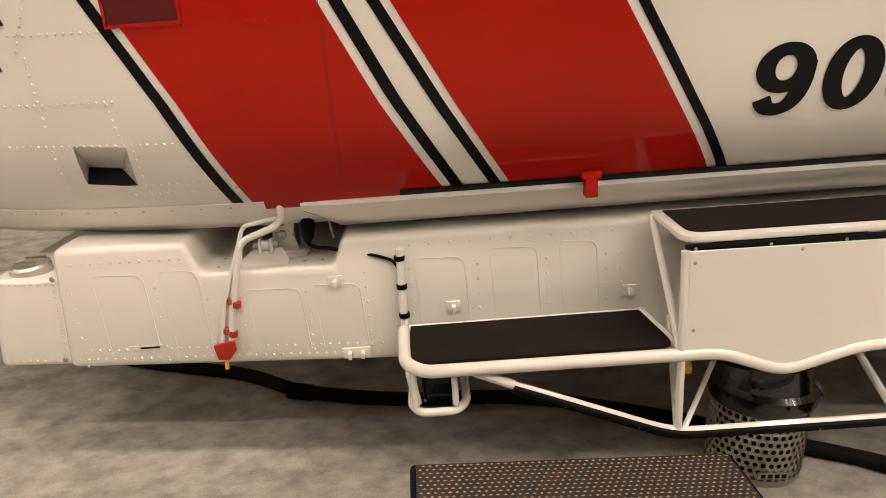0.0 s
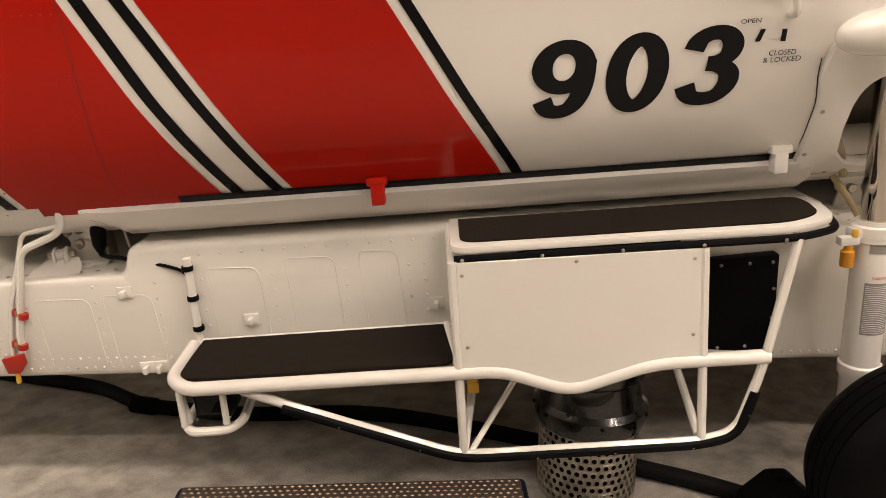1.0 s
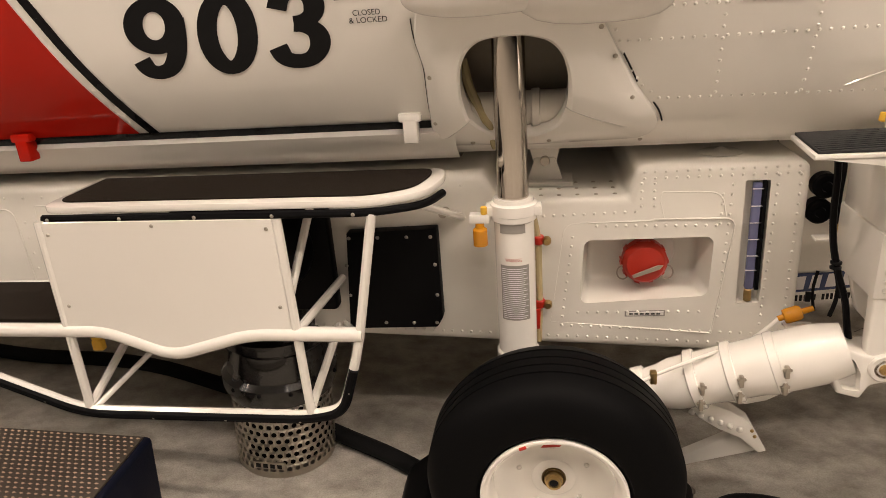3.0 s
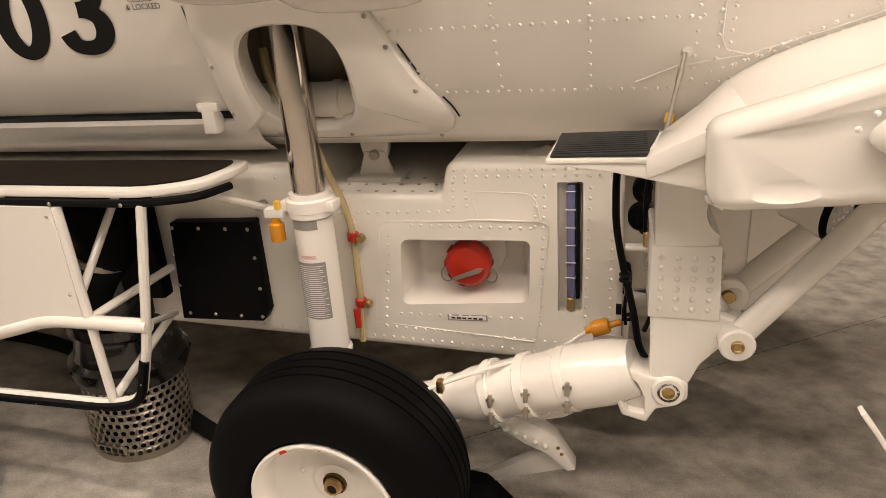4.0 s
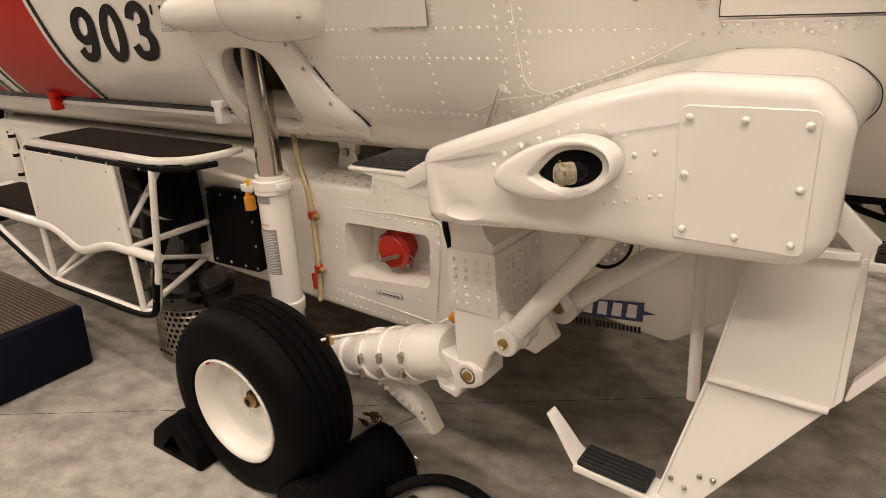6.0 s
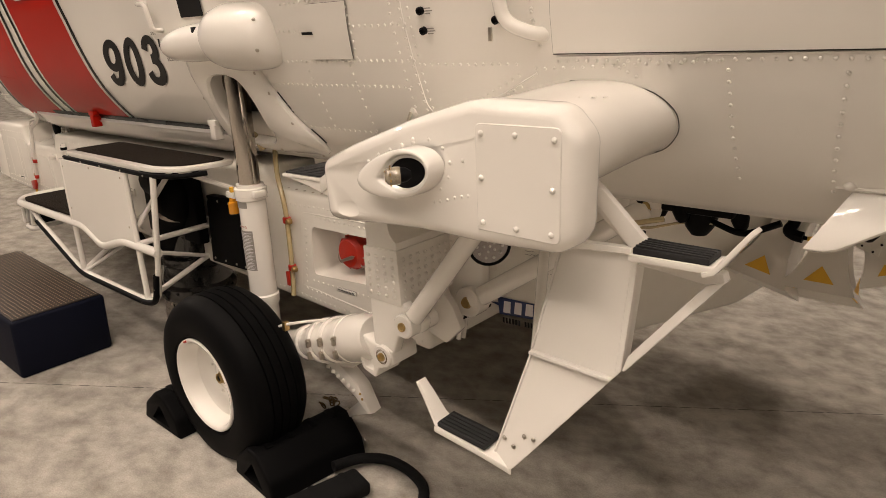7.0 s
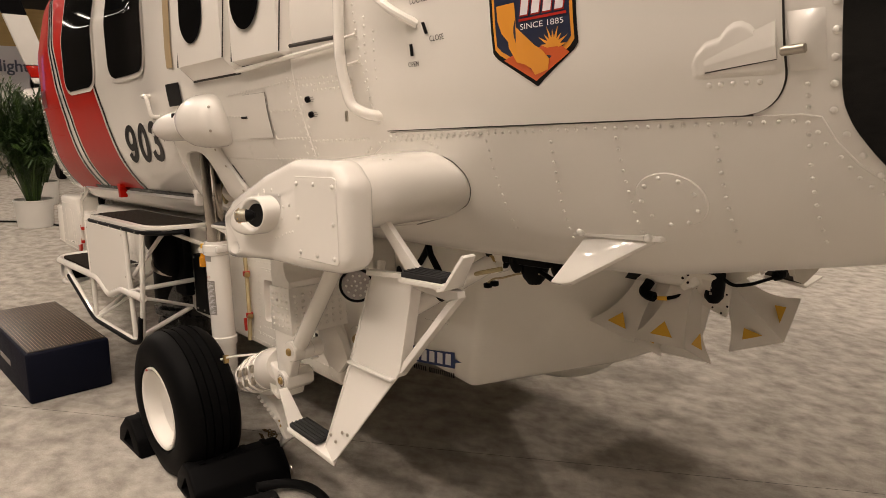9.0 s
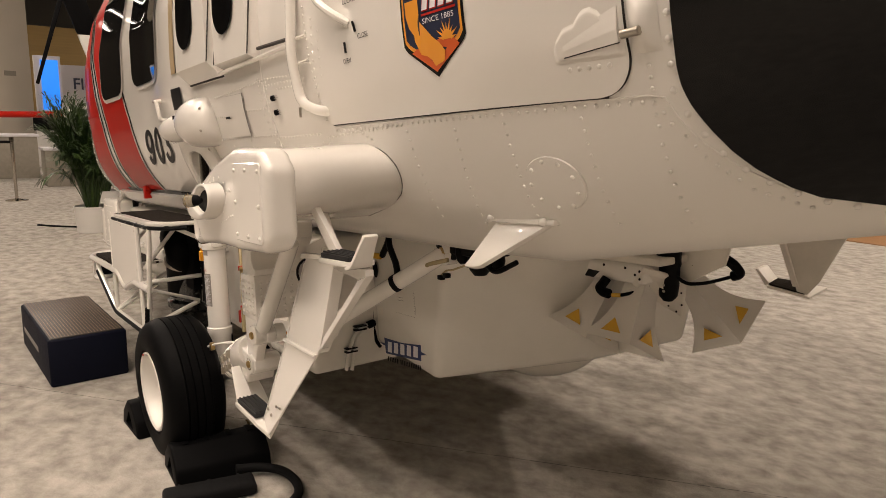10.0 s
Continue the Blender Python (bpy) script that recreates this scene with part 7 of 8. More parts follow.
def arm_step():
    bm = prism([(2.328, 1.600, 1.113), (2.503, 1.594, 1.118), (2.56, 1.585, 1.128), (2.61, 1.57, 1.150), (2.61, 1.80, 1.160), (2.56, 1.785, 1.128), (2.532, 1.775, 1.120), (2.338, 1.775, 1.116)], (0, 0, -0.011), 0.003)
    step = part("arm_step", bm, WHITE, heli, "white bracket step with black tread")
    part("tread", prism([(2.336, 1.606, 1.1125), (2.500, 1.600, 1.1175), (2.526, 1.768, 1.1195), (2.343, 1.768, 1.1165)], (0, 0, 0.006), 0.002), TREADM, step, "black grip tread")
    for k in range(10):
        y = 1.612 + 0.0155 * k
        part("tread_rib", prism([(2.342, y, 1.1180), (2.502, y, 1.1230), (2.502, y + 0.007, 1.1230), (2.342, y + 0.007, 1.1180)], (0, 0, 0.0025), 0), TREADM, step)
    part("step_web", prism([(2.334, 1.602, 1.104), (2.503, 1.598, 1.108), (2.60, 1.585, 1.140), (2.60, 1.585, 1.060), (2.565, 1.588, 1.066), (2.44, 1.598, 1.090)], (0, 0.008, 0), 0.002), WHITE, step)
    part("step_web", prism([(2.36, 1.764, 1.108), (2.53, 1.767, 1.110), (2.61, 1.775, 1.150), (2.61, 1.775, 1.075), (2.46, 1.767, 1.092)], (0, 0.008, 0), 0.002), WHITE, step)
    # sloped arm from the tread up to the fairing
    part("step_arm", prism([(2.497, 1.592, 1.117), (2.600, 1.573, 1.170), (2.650, 1.565, 1.195), (2.650, 1.85, 1.205), (2.595, 1.80, 1.165), (2.531, 1.775, 1.121)], (0, 0, -0.040), 0.003), WHITE, step, "white arm rising to the fairing")
        # rod end above
    cable = part("control_rod", rod((2.572, 1.862, 1.255), (2.538, 1.81, 1.10), 0.0045), STEEL, heli, "thin metal control rod with end fitting")
    part("rod_boss", lathe((2.575, 1.885, 1.258), (0, -1, 0), [(0, 0.016), (0.012, 0.015), (0.02, 0.008)], 16), WHITE, cable)
    part("rod_sleeve", rod((2.566, 1.858, 1.225), (2.561, 1.854, 1.20), 0.0062), STEEL, cable)
    part("yellow_union", rod((2.545, 1.842, 1.122), (2.549, 1.845, 1.142), 0.009), YELLOW, cable)


arm_step()


def step_y(z):
    return 1.53 + 0.23 * (z - 0.55)


def boarding_steps():
    sp = lambda pts, o=0.0: [(x, step_y(z) + o, z) for x, z in pts]
    frame_ob = part("boarding_step", prism(sp([(3.180, 1.045), (3.340, 1.052), (3.336, 0.825), (3.325, 0.812), (3.137, 0.571), (3.122, 0.556), (3.064, 0.566), (3.077, 0.578), (3.140, 0.826)]), (0, 0.006, 0), 0.0015, 1), WHITE, heli, "white plate boarding step with two treads")
    def bar(pts, name="flange", front=-0.004, deep=0.024):
        part(name, prism(sp(pts, front), (0, deep, 0), 0.0015, 1), WHITE, frame_ob)
    bar([(3.334, 1.056), (3.346, 1.056), (3.343, 0.835), (3.331, 0.820)], deep=0.034)
    bar([(3.348, 1.056), (3.500, 1.046), (3.506, 1.032), (3.472, 1.022), (3.348, 1.034)], "top_rail")
    bar([(3.508, 1.034), (3.474, 1.021), (3.352, 0.866), (3.344, 0.836), (3.350, 0.836)], "diagonal_bar")
    bar([(3.141, 0.824), (3.328, 0.8185), (3.326, 0.8115), (3.140, 0.817)], "lip", -0.012, 0.013)
    bar([(3.170, 1.056), (3.332, 1.064), (3.332, 1.052), (3.170, 1.042)], "lip", -0.012, 0.020)
    for pts in ([(3.176, 1.030), (3.182, 1.030), (3.145, 0.826), (3.139, 0.826)], [(3.138, 0.812), (3.144, 0.812), (3.083, 0.578), (3.077, 0.578)]):
        bar(pts, "folded_edge", -0.003, 0.016)
    def horn(line, deep0, deep1, y0):
        """An upturned end: a bent strip of plate that narrows to its tip."""
        side = []
        n = len(line)
        for k, (x, z) in enumerate(line):
            a, b = Vector(line[max(0, k - 1)]), Vector(line[min(n - 1, k + 1)])
            way = (b - a).normalized()
            f = k / (n - 1)
            deep = deep0 + (deep1 - deep0) * f
            ya = y0 + (deep0 - deep) * 0.4
            nx, nz = -way.y * 0.0045, way.x * 0.0045
            side.append([(x + nx, ya, z + nz), (x + nx, ya + deep, z + nz), (x - nx, ya + deep, z - nz), (x - nx, ya, z - nz)])
        bm = bmesh.new()
        rings = [[bm.verts.new(p) for p in r] for r in side]
        for a, b in zip(rings, rings[1:]):
            for q in range(4):
                bm.faces.new((a[q], a[(q + 1) % 4], b[(q + 1) % 4], b[q]))
        bm.faces.new(rings[0])
        bm.faces.new(rings[-1])
        bmesh.ops.recalc_face_normals(bm, faces=bm.faces)
        bmesh.ops.bevel(bm, geom=[e for e in bm.edges if abs(e.calc_face_angle(0)) > 0.9], offset=0.0018, segments=2, profile=0.5, affect="EDGES")
        part("end_horn", bm, WHITE, frame_ob, "upturned white step end")
    part("upper_strut", prism([(3.20, 1.64, 1.20), (3.235, 1.64, 1.20), (3.362, 1.645, 1.075), (3.345, 1.645, 1.05), (3.325, 1.645, 1.06)], (0, 0.018, 0), 0.003), WHITE, frame_ob)
    part("upper_strut", prism([(3.165, 1.70, 1.16), (3.19, 1.70, 1.16), (3.34, 1.66, 1.055), (3.32, 1.66, 1.05)], (0, 0.012, 0), 0.003), WHITE, frame_ob)
    bolts("step_bolt", [(Vector((x, step_y(z) - 0.003, z)), (0, -1, 0.2)) for x, z in ((3.103, 0.623), (3.128, 0.613), (3.151, 0.642), (3.174, 0.643))], 0.0055, 0.004, STEEL, frame_ob)
    # upper tread and its end horn
    part("tread_tray", prism([(3.345, 1.598, 1.066), (3.498, 1.602, 1.068), (3.50, 1.668, 1.070), (3.345, 1.668, 1.068)], (0, 0, -0.014), 0.003), WHITE, frame_ob, "white upper tread tray")
    part("tread", prism([(3.352, 1.602, 1.066), (3.488, 1.605, 1.068), (3.488, 1.660, 1.070), (3.352, 1.660, 1.068)], (0, 0, 0.012), 0.002), TREADM, frame_ob, "black ribbed tread")
    for k in range(5):
        part("tread_rib", box((3.355, 1.607 + 0.0115 * k, 1.079), (3.486, 1.611 + 0.0115 * k, 1.083), 0.001, None, 1), TREADM, frame_ob)
    horn([(3.478, 1.052), (3.496, 1.058), (3.508, 1.074), (3.530, 1.105), (3.552, 1.134)], 0.067, 0.036, 1.598)
    # lower tread
    part("tread_tray", prism([(2.925, 1.512, 0.600), (3.075, 1.512, 0.588), (3.125, 1.535, 0.556), (3.10, 1.575, 0.586), (2.925, 1.578, 0.602)], (0, 0, -0.015), 0.003), WHITE, frame_ob, "white lower tread tray")
    part("tread", prism([(2.932, 1.517, 0.599), (3.068, 1.517, 0.590), (3.068, 1.572, 0.592), (2.932, 1.572, 0.601)], (0, 0, 0.012), 0.002), TREADM, frame_ob, "black ribbed tread")
    for k in range(5):
        part("tread_rib", prism([(2.936, 1.522 + 0.0115 * k, 0.611), (3.065, 1.522 + 0.0115 * k, 0.602), (3.065, 1.526 + 0.0115 * k, 0.602), (2.936, 1.526 + 0.0115 * k, 0.611)], (0, 0, 0.004), 0), TREADM, frame_ob)
    horn([(2.950, 0.594), (2.928, 0.598), (2.916, 0.612), (2.890, 0.652), (2.864, 0.688)], 0.063, 0.026, 1.513)


boarding_steps()


def blade_antenna():
    pts = [(3.622, 1.942, 1.15), (3.80, 1.942, 1.152), (3.615, 1.888, 1.042), (3.592, 1.886, 1.036), (3.556, 1.886, 1.036)]
    fin = part("belly_fin", prism(pts, (0, 0.014, -0.008), 0.004), WHITE, heli, "small white belly strake")
    part("fin_root", prism([(3.59, 1.93, 1.145), (3.82, 1.93, 1.147), (3.82, 1.93, 1.160), (3.59, 1.93, 1.158)], (0, 0.03, 0), 0.004), WHITE, fin)
    bolts("fin_bolt", [(Vector((x, 1.928, 1.155)), (0, -1, 0.3)) for x in (3.615, 3.79)], 0.011, 0.010, WHITE, fin)


blade_antenna()


def horns():
    """Siren horns hung below the rear fuselage."""
    body = part("siren_unit", box((3.200, 2.672, 0.872), (3.50, 2.86, 0.942), 0.018, None, 3), WHITE, heli, "white siren unit with flared horns under the belly")
    def horn(neck, way, side, length, small, wide, label="flared white horn"):
        w = Vector(way).normalized()
        s = (Vector(side) - w * w.dot(Vector(side))).normalized()
        t = w.cross(s)
        bm = bmesh.new()
        rings = []
        for k in range(9):
            f = k / 8
            h = small + (wide - small) * f ** 2.5
            c = Vector(neck) + w * length * f
            rings.append([bm.verts.new(c + s * h * a + t * h * b) for a, b in ((-1, -1), (1, -1), (1, 1), (-1, 1))])
        for a, b in zip(rings, rings[1:]):
            for k in range(4):
                bm.faces.new((a[k], a[(k + 1) % 4], b[(k + 1) % 4], b[k]))
        inner = [bm.verts.new(v.co * 0.985 + (Vector(neck) + w * length) * 0.015 - w * 0.004) for v in rings[-1]]
        deep = [bm.verts.new(v.co + w * 0.03) for v in rings[4]]
        for k in range(4):
            bm.faces.new((rings[-1][k], rings[-1][(k + 1) % 4], inner[(k + 1) % 4], inner[k]))
            bm.faces.new((inner[k], inner[(k + 1) % 4], deep[(k + 1) % 4], deep[k]))
        bm.faces.new(rings[0])
        bmesh.ops.recalc_face_normals(bm, faces=bm.faces)
        ob = part("horn", bm, WHITE, body, label, 30)
        c = Vector(neck) + w * (length * 0.86)
        h = small + (wide - small) * 0.86 ** 2.5
        for n, m in ((s, t), (-s, t), (t, s), (-t, s)):
            if n.y < -0.3 or n.x > 0.4:
                o = c + n * (h + 0.004)
                bm = bmesh.new()
                bm.faces.new([bm.verts.new(o + m * a * h + w * b * h * 0.7) for a, b in ((-0.72, 0.5), (0.72, 0.5), (0.0, -0.75))])
                part("hazard_label", bm, YELLOW, body, "yellow hazard triangle")
    bolts("box_screw", [(Vector((x, 2.6715, z)), (0, -1, 0)) for x, z in ((3.225, 0.925), (3.33, 0.925), (3.42, 0.924), (3.478, 0.918), (3.478, 0.893), (3.46, 0.905))], 0.005, 0.003, INK, body)
    part("box_label", prism(xz([(3.245, 0.878), (3.285, 0.876), (3.312, 0.900), (3.262, 0.903)], 2.6705), (0, 0.002, 0), 0), INK, body)
    horn((3.325, 2.745, 0.885), (-0.20, -0.42, -0.80), (1, 0, 0.0), 0.245, 0.040, 0.098)
    horn((3.445, 2.745, 0.885), (0.0, -0.42, -0.80), (1, 0, 0.0), 0.245, 0.040, 0.098)
    horn((3.475, 2.935, 0.865), (0.36, 0.48, -0.72), (0.72, -0.10, 0.3), 0.235, 0.036, 0.108)
    part("mount_plate", prism([(3.455, 2.66, 0.875), (3.48, 2.80, 0.785), (3.545, 2.80, 0.760), (3.56, 2.80, 0.885), (3.50, 2.66, 0.935)], (0, 0.016, 0.002), 0.003), WORNW, body, "white mounting plate")
    bolts("plate_screw", [(Vector((x, 2.799, z)), (0, -1, 0)) for x, z in ((3.50, 0.79), (3.53, 0.775), (3.55, 0.80), (3.548, 0.84))], 0.004, 0.003, INK, body)
    part("mount_plate", prism([(3.51, 2.82, 0.90), (3.55, 2.82, 0.87), (3.66, 2.86, 0.935), (3.68, 2.86, 1.0), (3.51, 2.82, 0.99)], (0, 0.014, 0), 0.003), WORNW, body, "white mounting plate")
    bolts("plate_screw", [(Vector((x, 2.818 + 0.3 * (x - 3.52), z)), (0, -1, 0)) for x, z in ((3.53, 0.965), (3.565, 0.93), (3.60, 0.955), (3.635, 0.97))], 0.004, 0.003, INK, body)
    part("mount_rail", box((3.24, 2.68, 0.940), (3.55, 2.86, 0.965), 0.004), WORNW, body)
    part("rail_block", box((3.255, 2.66, 0.955), (3.335, 2.72, 0.985), 0.004), BLACKM, body)
    part("actuator", lathe((3.515, 2.775, 0.985), (0, 0, -1), [(0, 0.040), (0.05, 0.040), (0.06, 0.036), (0.12, 0.035), (0.155, 0.030), (0.172, 0.016), (0.176, 0)], 20), BLACKM, body, "black cylindrical actuator")
    bolts("actuator_stud", [(Vector((3.52, 2.742, z)), (0.3, -1, 0)) for z in (0.87, 0.90, 0.85)], 0.005, 0.004, STEEL, body)
    part("plug", tube([(3.345, 2.668, 0.880), (3.342, 2.655, 0.865), (3.33, 2.648, 0.848), (3.352, 2.645, 0.836), (3.375, 2.645, 0.834)], 0.017, 10, 0.02), BLACKM, body, "black cable plug")
    part("plug", tube([(3.60, 2.93, 0.955), (3.64, 2.95, 0.93), (3.655, 2.97, 0.895), (3.625, 2.97, 0.885)], 0.017, 10, 0.02), BLACKM, body, "black cable plug")
    part("cable", tube([(3.37, 2.645, 0.834), (3.40, 2.65, 0.830), (3.45, 2.68, 0.842), (3.485, 2.72, 0.872), (3.50, 2.74, 0.885)], 0.006, 8, 0.04), BLACKM, body, "black siren cable")
    part("cable_sleeve", rod((3.385, 2.647, 0.8315), (3.415, 2.657, 0.8325), 0.0072), YELLOW, body)
    part("cable", tube([(3.545, 2.77, 0.90), (3.565, 2.80, 0.872), (3.60, 2.85, 0.872), (3.64, 2.93, 0.888)], 0.006, 8, 0.04), BLACKM, body, "black siren cable")


horns()


def belly_kit():
    cam_unit = part("belly_sensor", lathe((3.24, 2.20, 1.035), (0, 0, -1), [(0, 0.04), (0.05, 0.045), (0.08, 0.035), (0.10, 0.02)], 18), BLACKM, heli, "black belly sensor with plug and cable")
    part("sensor_block", box((3.16, 2.14, 1.0), (3.34, 2.24, 1.045), 0.006), BLACKM, cam_unit)
    part("cable", tube([(3.26, 2.19, 0.98), (3.36, 2.16, 0.96), (3.44, 2.17, 1.0)], 0.008, 8, 0.03), BLACKM, cam_unit)
    part("fuel_pipe", tube([(3.02, 2.14, 0.94), (3.10, 2.10, 0.965), (3.18, 2.12, 0.985)], 0.007, 8, 0.03), TUBEY, cam_unit)
    part("pipe_clamp", rod((3.03, 2.13, 0.93), (3.045, 2.125, 0.955), 0.012), BLACKM, cam_unit)
    for pts in ([(2.883, 2.10, 1.05), (2.86, 2.10, 1.01), (2.822, 2.10, 0.964)], [(2.872, 2.10, 1.05), (2.885, 2.09, 1.01), (2.946, 2.08, 0.948), (2.958, 2.075, 0.905)]):
        part("strap", tube(pts, 0.011, 8, 0.02), BLACKM, cam_unit, "black strap round the brace")
    part("strap_tag", box((2.775, 2.09, 0.952), (2.822, 2.10, 0.972), 0.002), YELLOW, cam_unit, "yellow strap tag")
    for x, y, z in ((3.10, 2.16, 1.03), (3.14, 2.17, 1.015), (3.20, 2.16, 1.01), (3.335, 2.19, 1.0)):
        part("plug", lathe((x, y, z + 0.02), (0.3, -0.2, -1), [(0, 0.02), (0.03, 0.022), (0.05, 0.016), (0.06, 0.008)], 12), BLACKM, cam_unit, "black connector plug")
    part("thin_cable", tube([(3.057, 2.18, 0.912), (3.09, 2.18, 0.935), (3.118, 2.18, 0.938), (3.20, 2.18, 0.965), (3.30, 2.18, 0.975)], 0.0035, 6, 0.02), TUBEY, cam_unit)
    for x, z in ((3.06, 0.908), (3.09, 0.918)):
        part("pipe_clamp", box((x - 0.010, 2.17, z - 0.008), (x + 0.012, 2.19, z + 0.008), 0.003), BLACKM, cam_unit)
    # starboard boarding step seen below the belly
    far = part("far_boarding_step", prism([(3.153, 4.36, 0.575), (3.205, 4.36, 0.565), (3.264, 4.36, 0.637), (3.50, 4.30, 1.06), (3.02, 4.30, 1.06), (3.10, 4.34, 0.80)], (0, 0.012, 0), 0.003), WORNW, heli, "white boarding step on the far side")
    part("front_flange", prism([(3.135, 4.35, 0.60), (3.165, 4.35, 0.60), (3.035, 4.29, 1.06), (3.0, 4.29, 1.06)], (0, 0.03, 0), 0.003), WORNW, far)
    part("tread_tray", prism([(2.996, 4.36, 0.585), (3.217, 4.36, 0.556), (3.26, 4.46, 0.60), (3.0, 4.46, 0.606)], (0, 0, -0.014), 0.003), WORNW, far)
    part("tread", prism([(3.002, 4.365, 0.587), (3.19, 4.365, 0.563), (3.20, 4.45, 0.600), (3.006, 4.45, 0.606)], (0, 0, 0.010), 0.002), GRIP, far)
    part("end_horn", prism([(2.985, 4.36, 0.582), (3.006, 4.36, 0.60), (2.945, 4.36, 0.668), (2.925, 4.36, 0.668)], (0, 0.10, 0.01), 0.004), WORNW, far)


belly_kit()


# ---- things on the carpet ----
def step_box():
    ob = tagged(empty("foam_step", (0.402, 1.457, 0)), "low navy vinyl step block with a studded grey-brown top", "step block")
    ob.rotation_euler[2] = radians(2.0)
    body = part("block", box((-0.452, -0.196, 0.0), (0.452, 0.196, 0.262), 0.014, None, 3), NAVY, ob, "navy vinyl covered block")
    top = part("top_pad", box((-0.436, -0.182, 0.2605), (0.436, 0.182, 0.268), 0.004), plain("brown_studded_mat", (0.042, 0.033, 0.026), 0.45, vary=0.25, scale=25, bump=0.4), ob, "studded brown rubber top")
    bm = bmesh.new()
    for i in range(46):
        for j in range(22):
            x = -0.425 + 0.0187 * i + (0.0093 if j % 2 else 0)
            y = -0.172 + 0.0163 * j
            v = [bm.verts.new((x + a, y + b, 0.268 + c)) for a, b, c in ((-0.0058, 0, 0), (0, -0.0032, 0), (0.0058, 0, 0), (0, 0.0032, 0), (0, 0, 0.0034))]
            for k in range(4):
                bm.faces.new((v[k], v[(k + 1) % 4], v[4]))
    # stud tops in a paler brown than the mat
    studs = part("studs", bm, plain("pale_stud_tops", (0.32, 0.235, 0.165), 0.4, 0.3, vary=0.2, scale=30), ob)
    tagged(studs, kind="stuff")
    for k, (a, b) in enumerate(((-0.36, -0.30), (-0.29, -0.10), (-0.085, 0.12))):
        part("print_bar", box((a, -0.1975, 0.11), (b, -0.1955, 0.14), 0), GREYINK, body, "pale printed bar")


step_box()


def chock(at, turn, label):
    ob = tagged(empty("wheel_chock", at), label, "wheel chock", "chocks at the main wheel")
    ob.rotation_euler[2] = radians(turn)
    bm = prism([(-0.125, -0.19, 0.0), (0.125, -0.19, 0.0), (0.105, -0.19, 0.075), (0.03, -0.19, 0.145), (-0.03, -0.19, 0.145), (-0.105, -0.19, 0.075)], (0, 0.38, 0), 0.012, 3)
    hollow = prism([(-0.06, -0.3, 0.025), (0.06, -0.3, 0.025), (0.0, -0.3, 0.10)], (0, 0.7, 0), 0.004)
    bm = cut(bm, [hollow])
    part("body", bm, RUBBER, ob, "hollow black rubber wedge")
    for y in (-0.13, -0.045, 0.045, 0.13):
        part("grip_rib", prism([(-0.028, y - 0.012, 0.1445), (0.028, y - 0.012, 0.1445), (0.028, y + 0.012, 0.1445), (-0.028, y + 0.012, 0.1445)], (0, 0, 0.005), 0.002), RUBBER, ob)
    ring = [Vector((0.10 + 0.018 * math.cos(a), 0.192, 0.05 + 0.018 * math.sin(a))) for a in [math.pi / 6 * k for k in range(12)]]
    part("rope_eye", tube(ring, 0.004, 6, 0, True), STEEL, ob, "metal rope eye")
    return ob


chock((2.19, 1.715, 0), -4, "black hollow rubber chock behind the wheel")
chock((1.622, 1.685, 0), 2, "black hollow rubber chock ahead of the wheel")


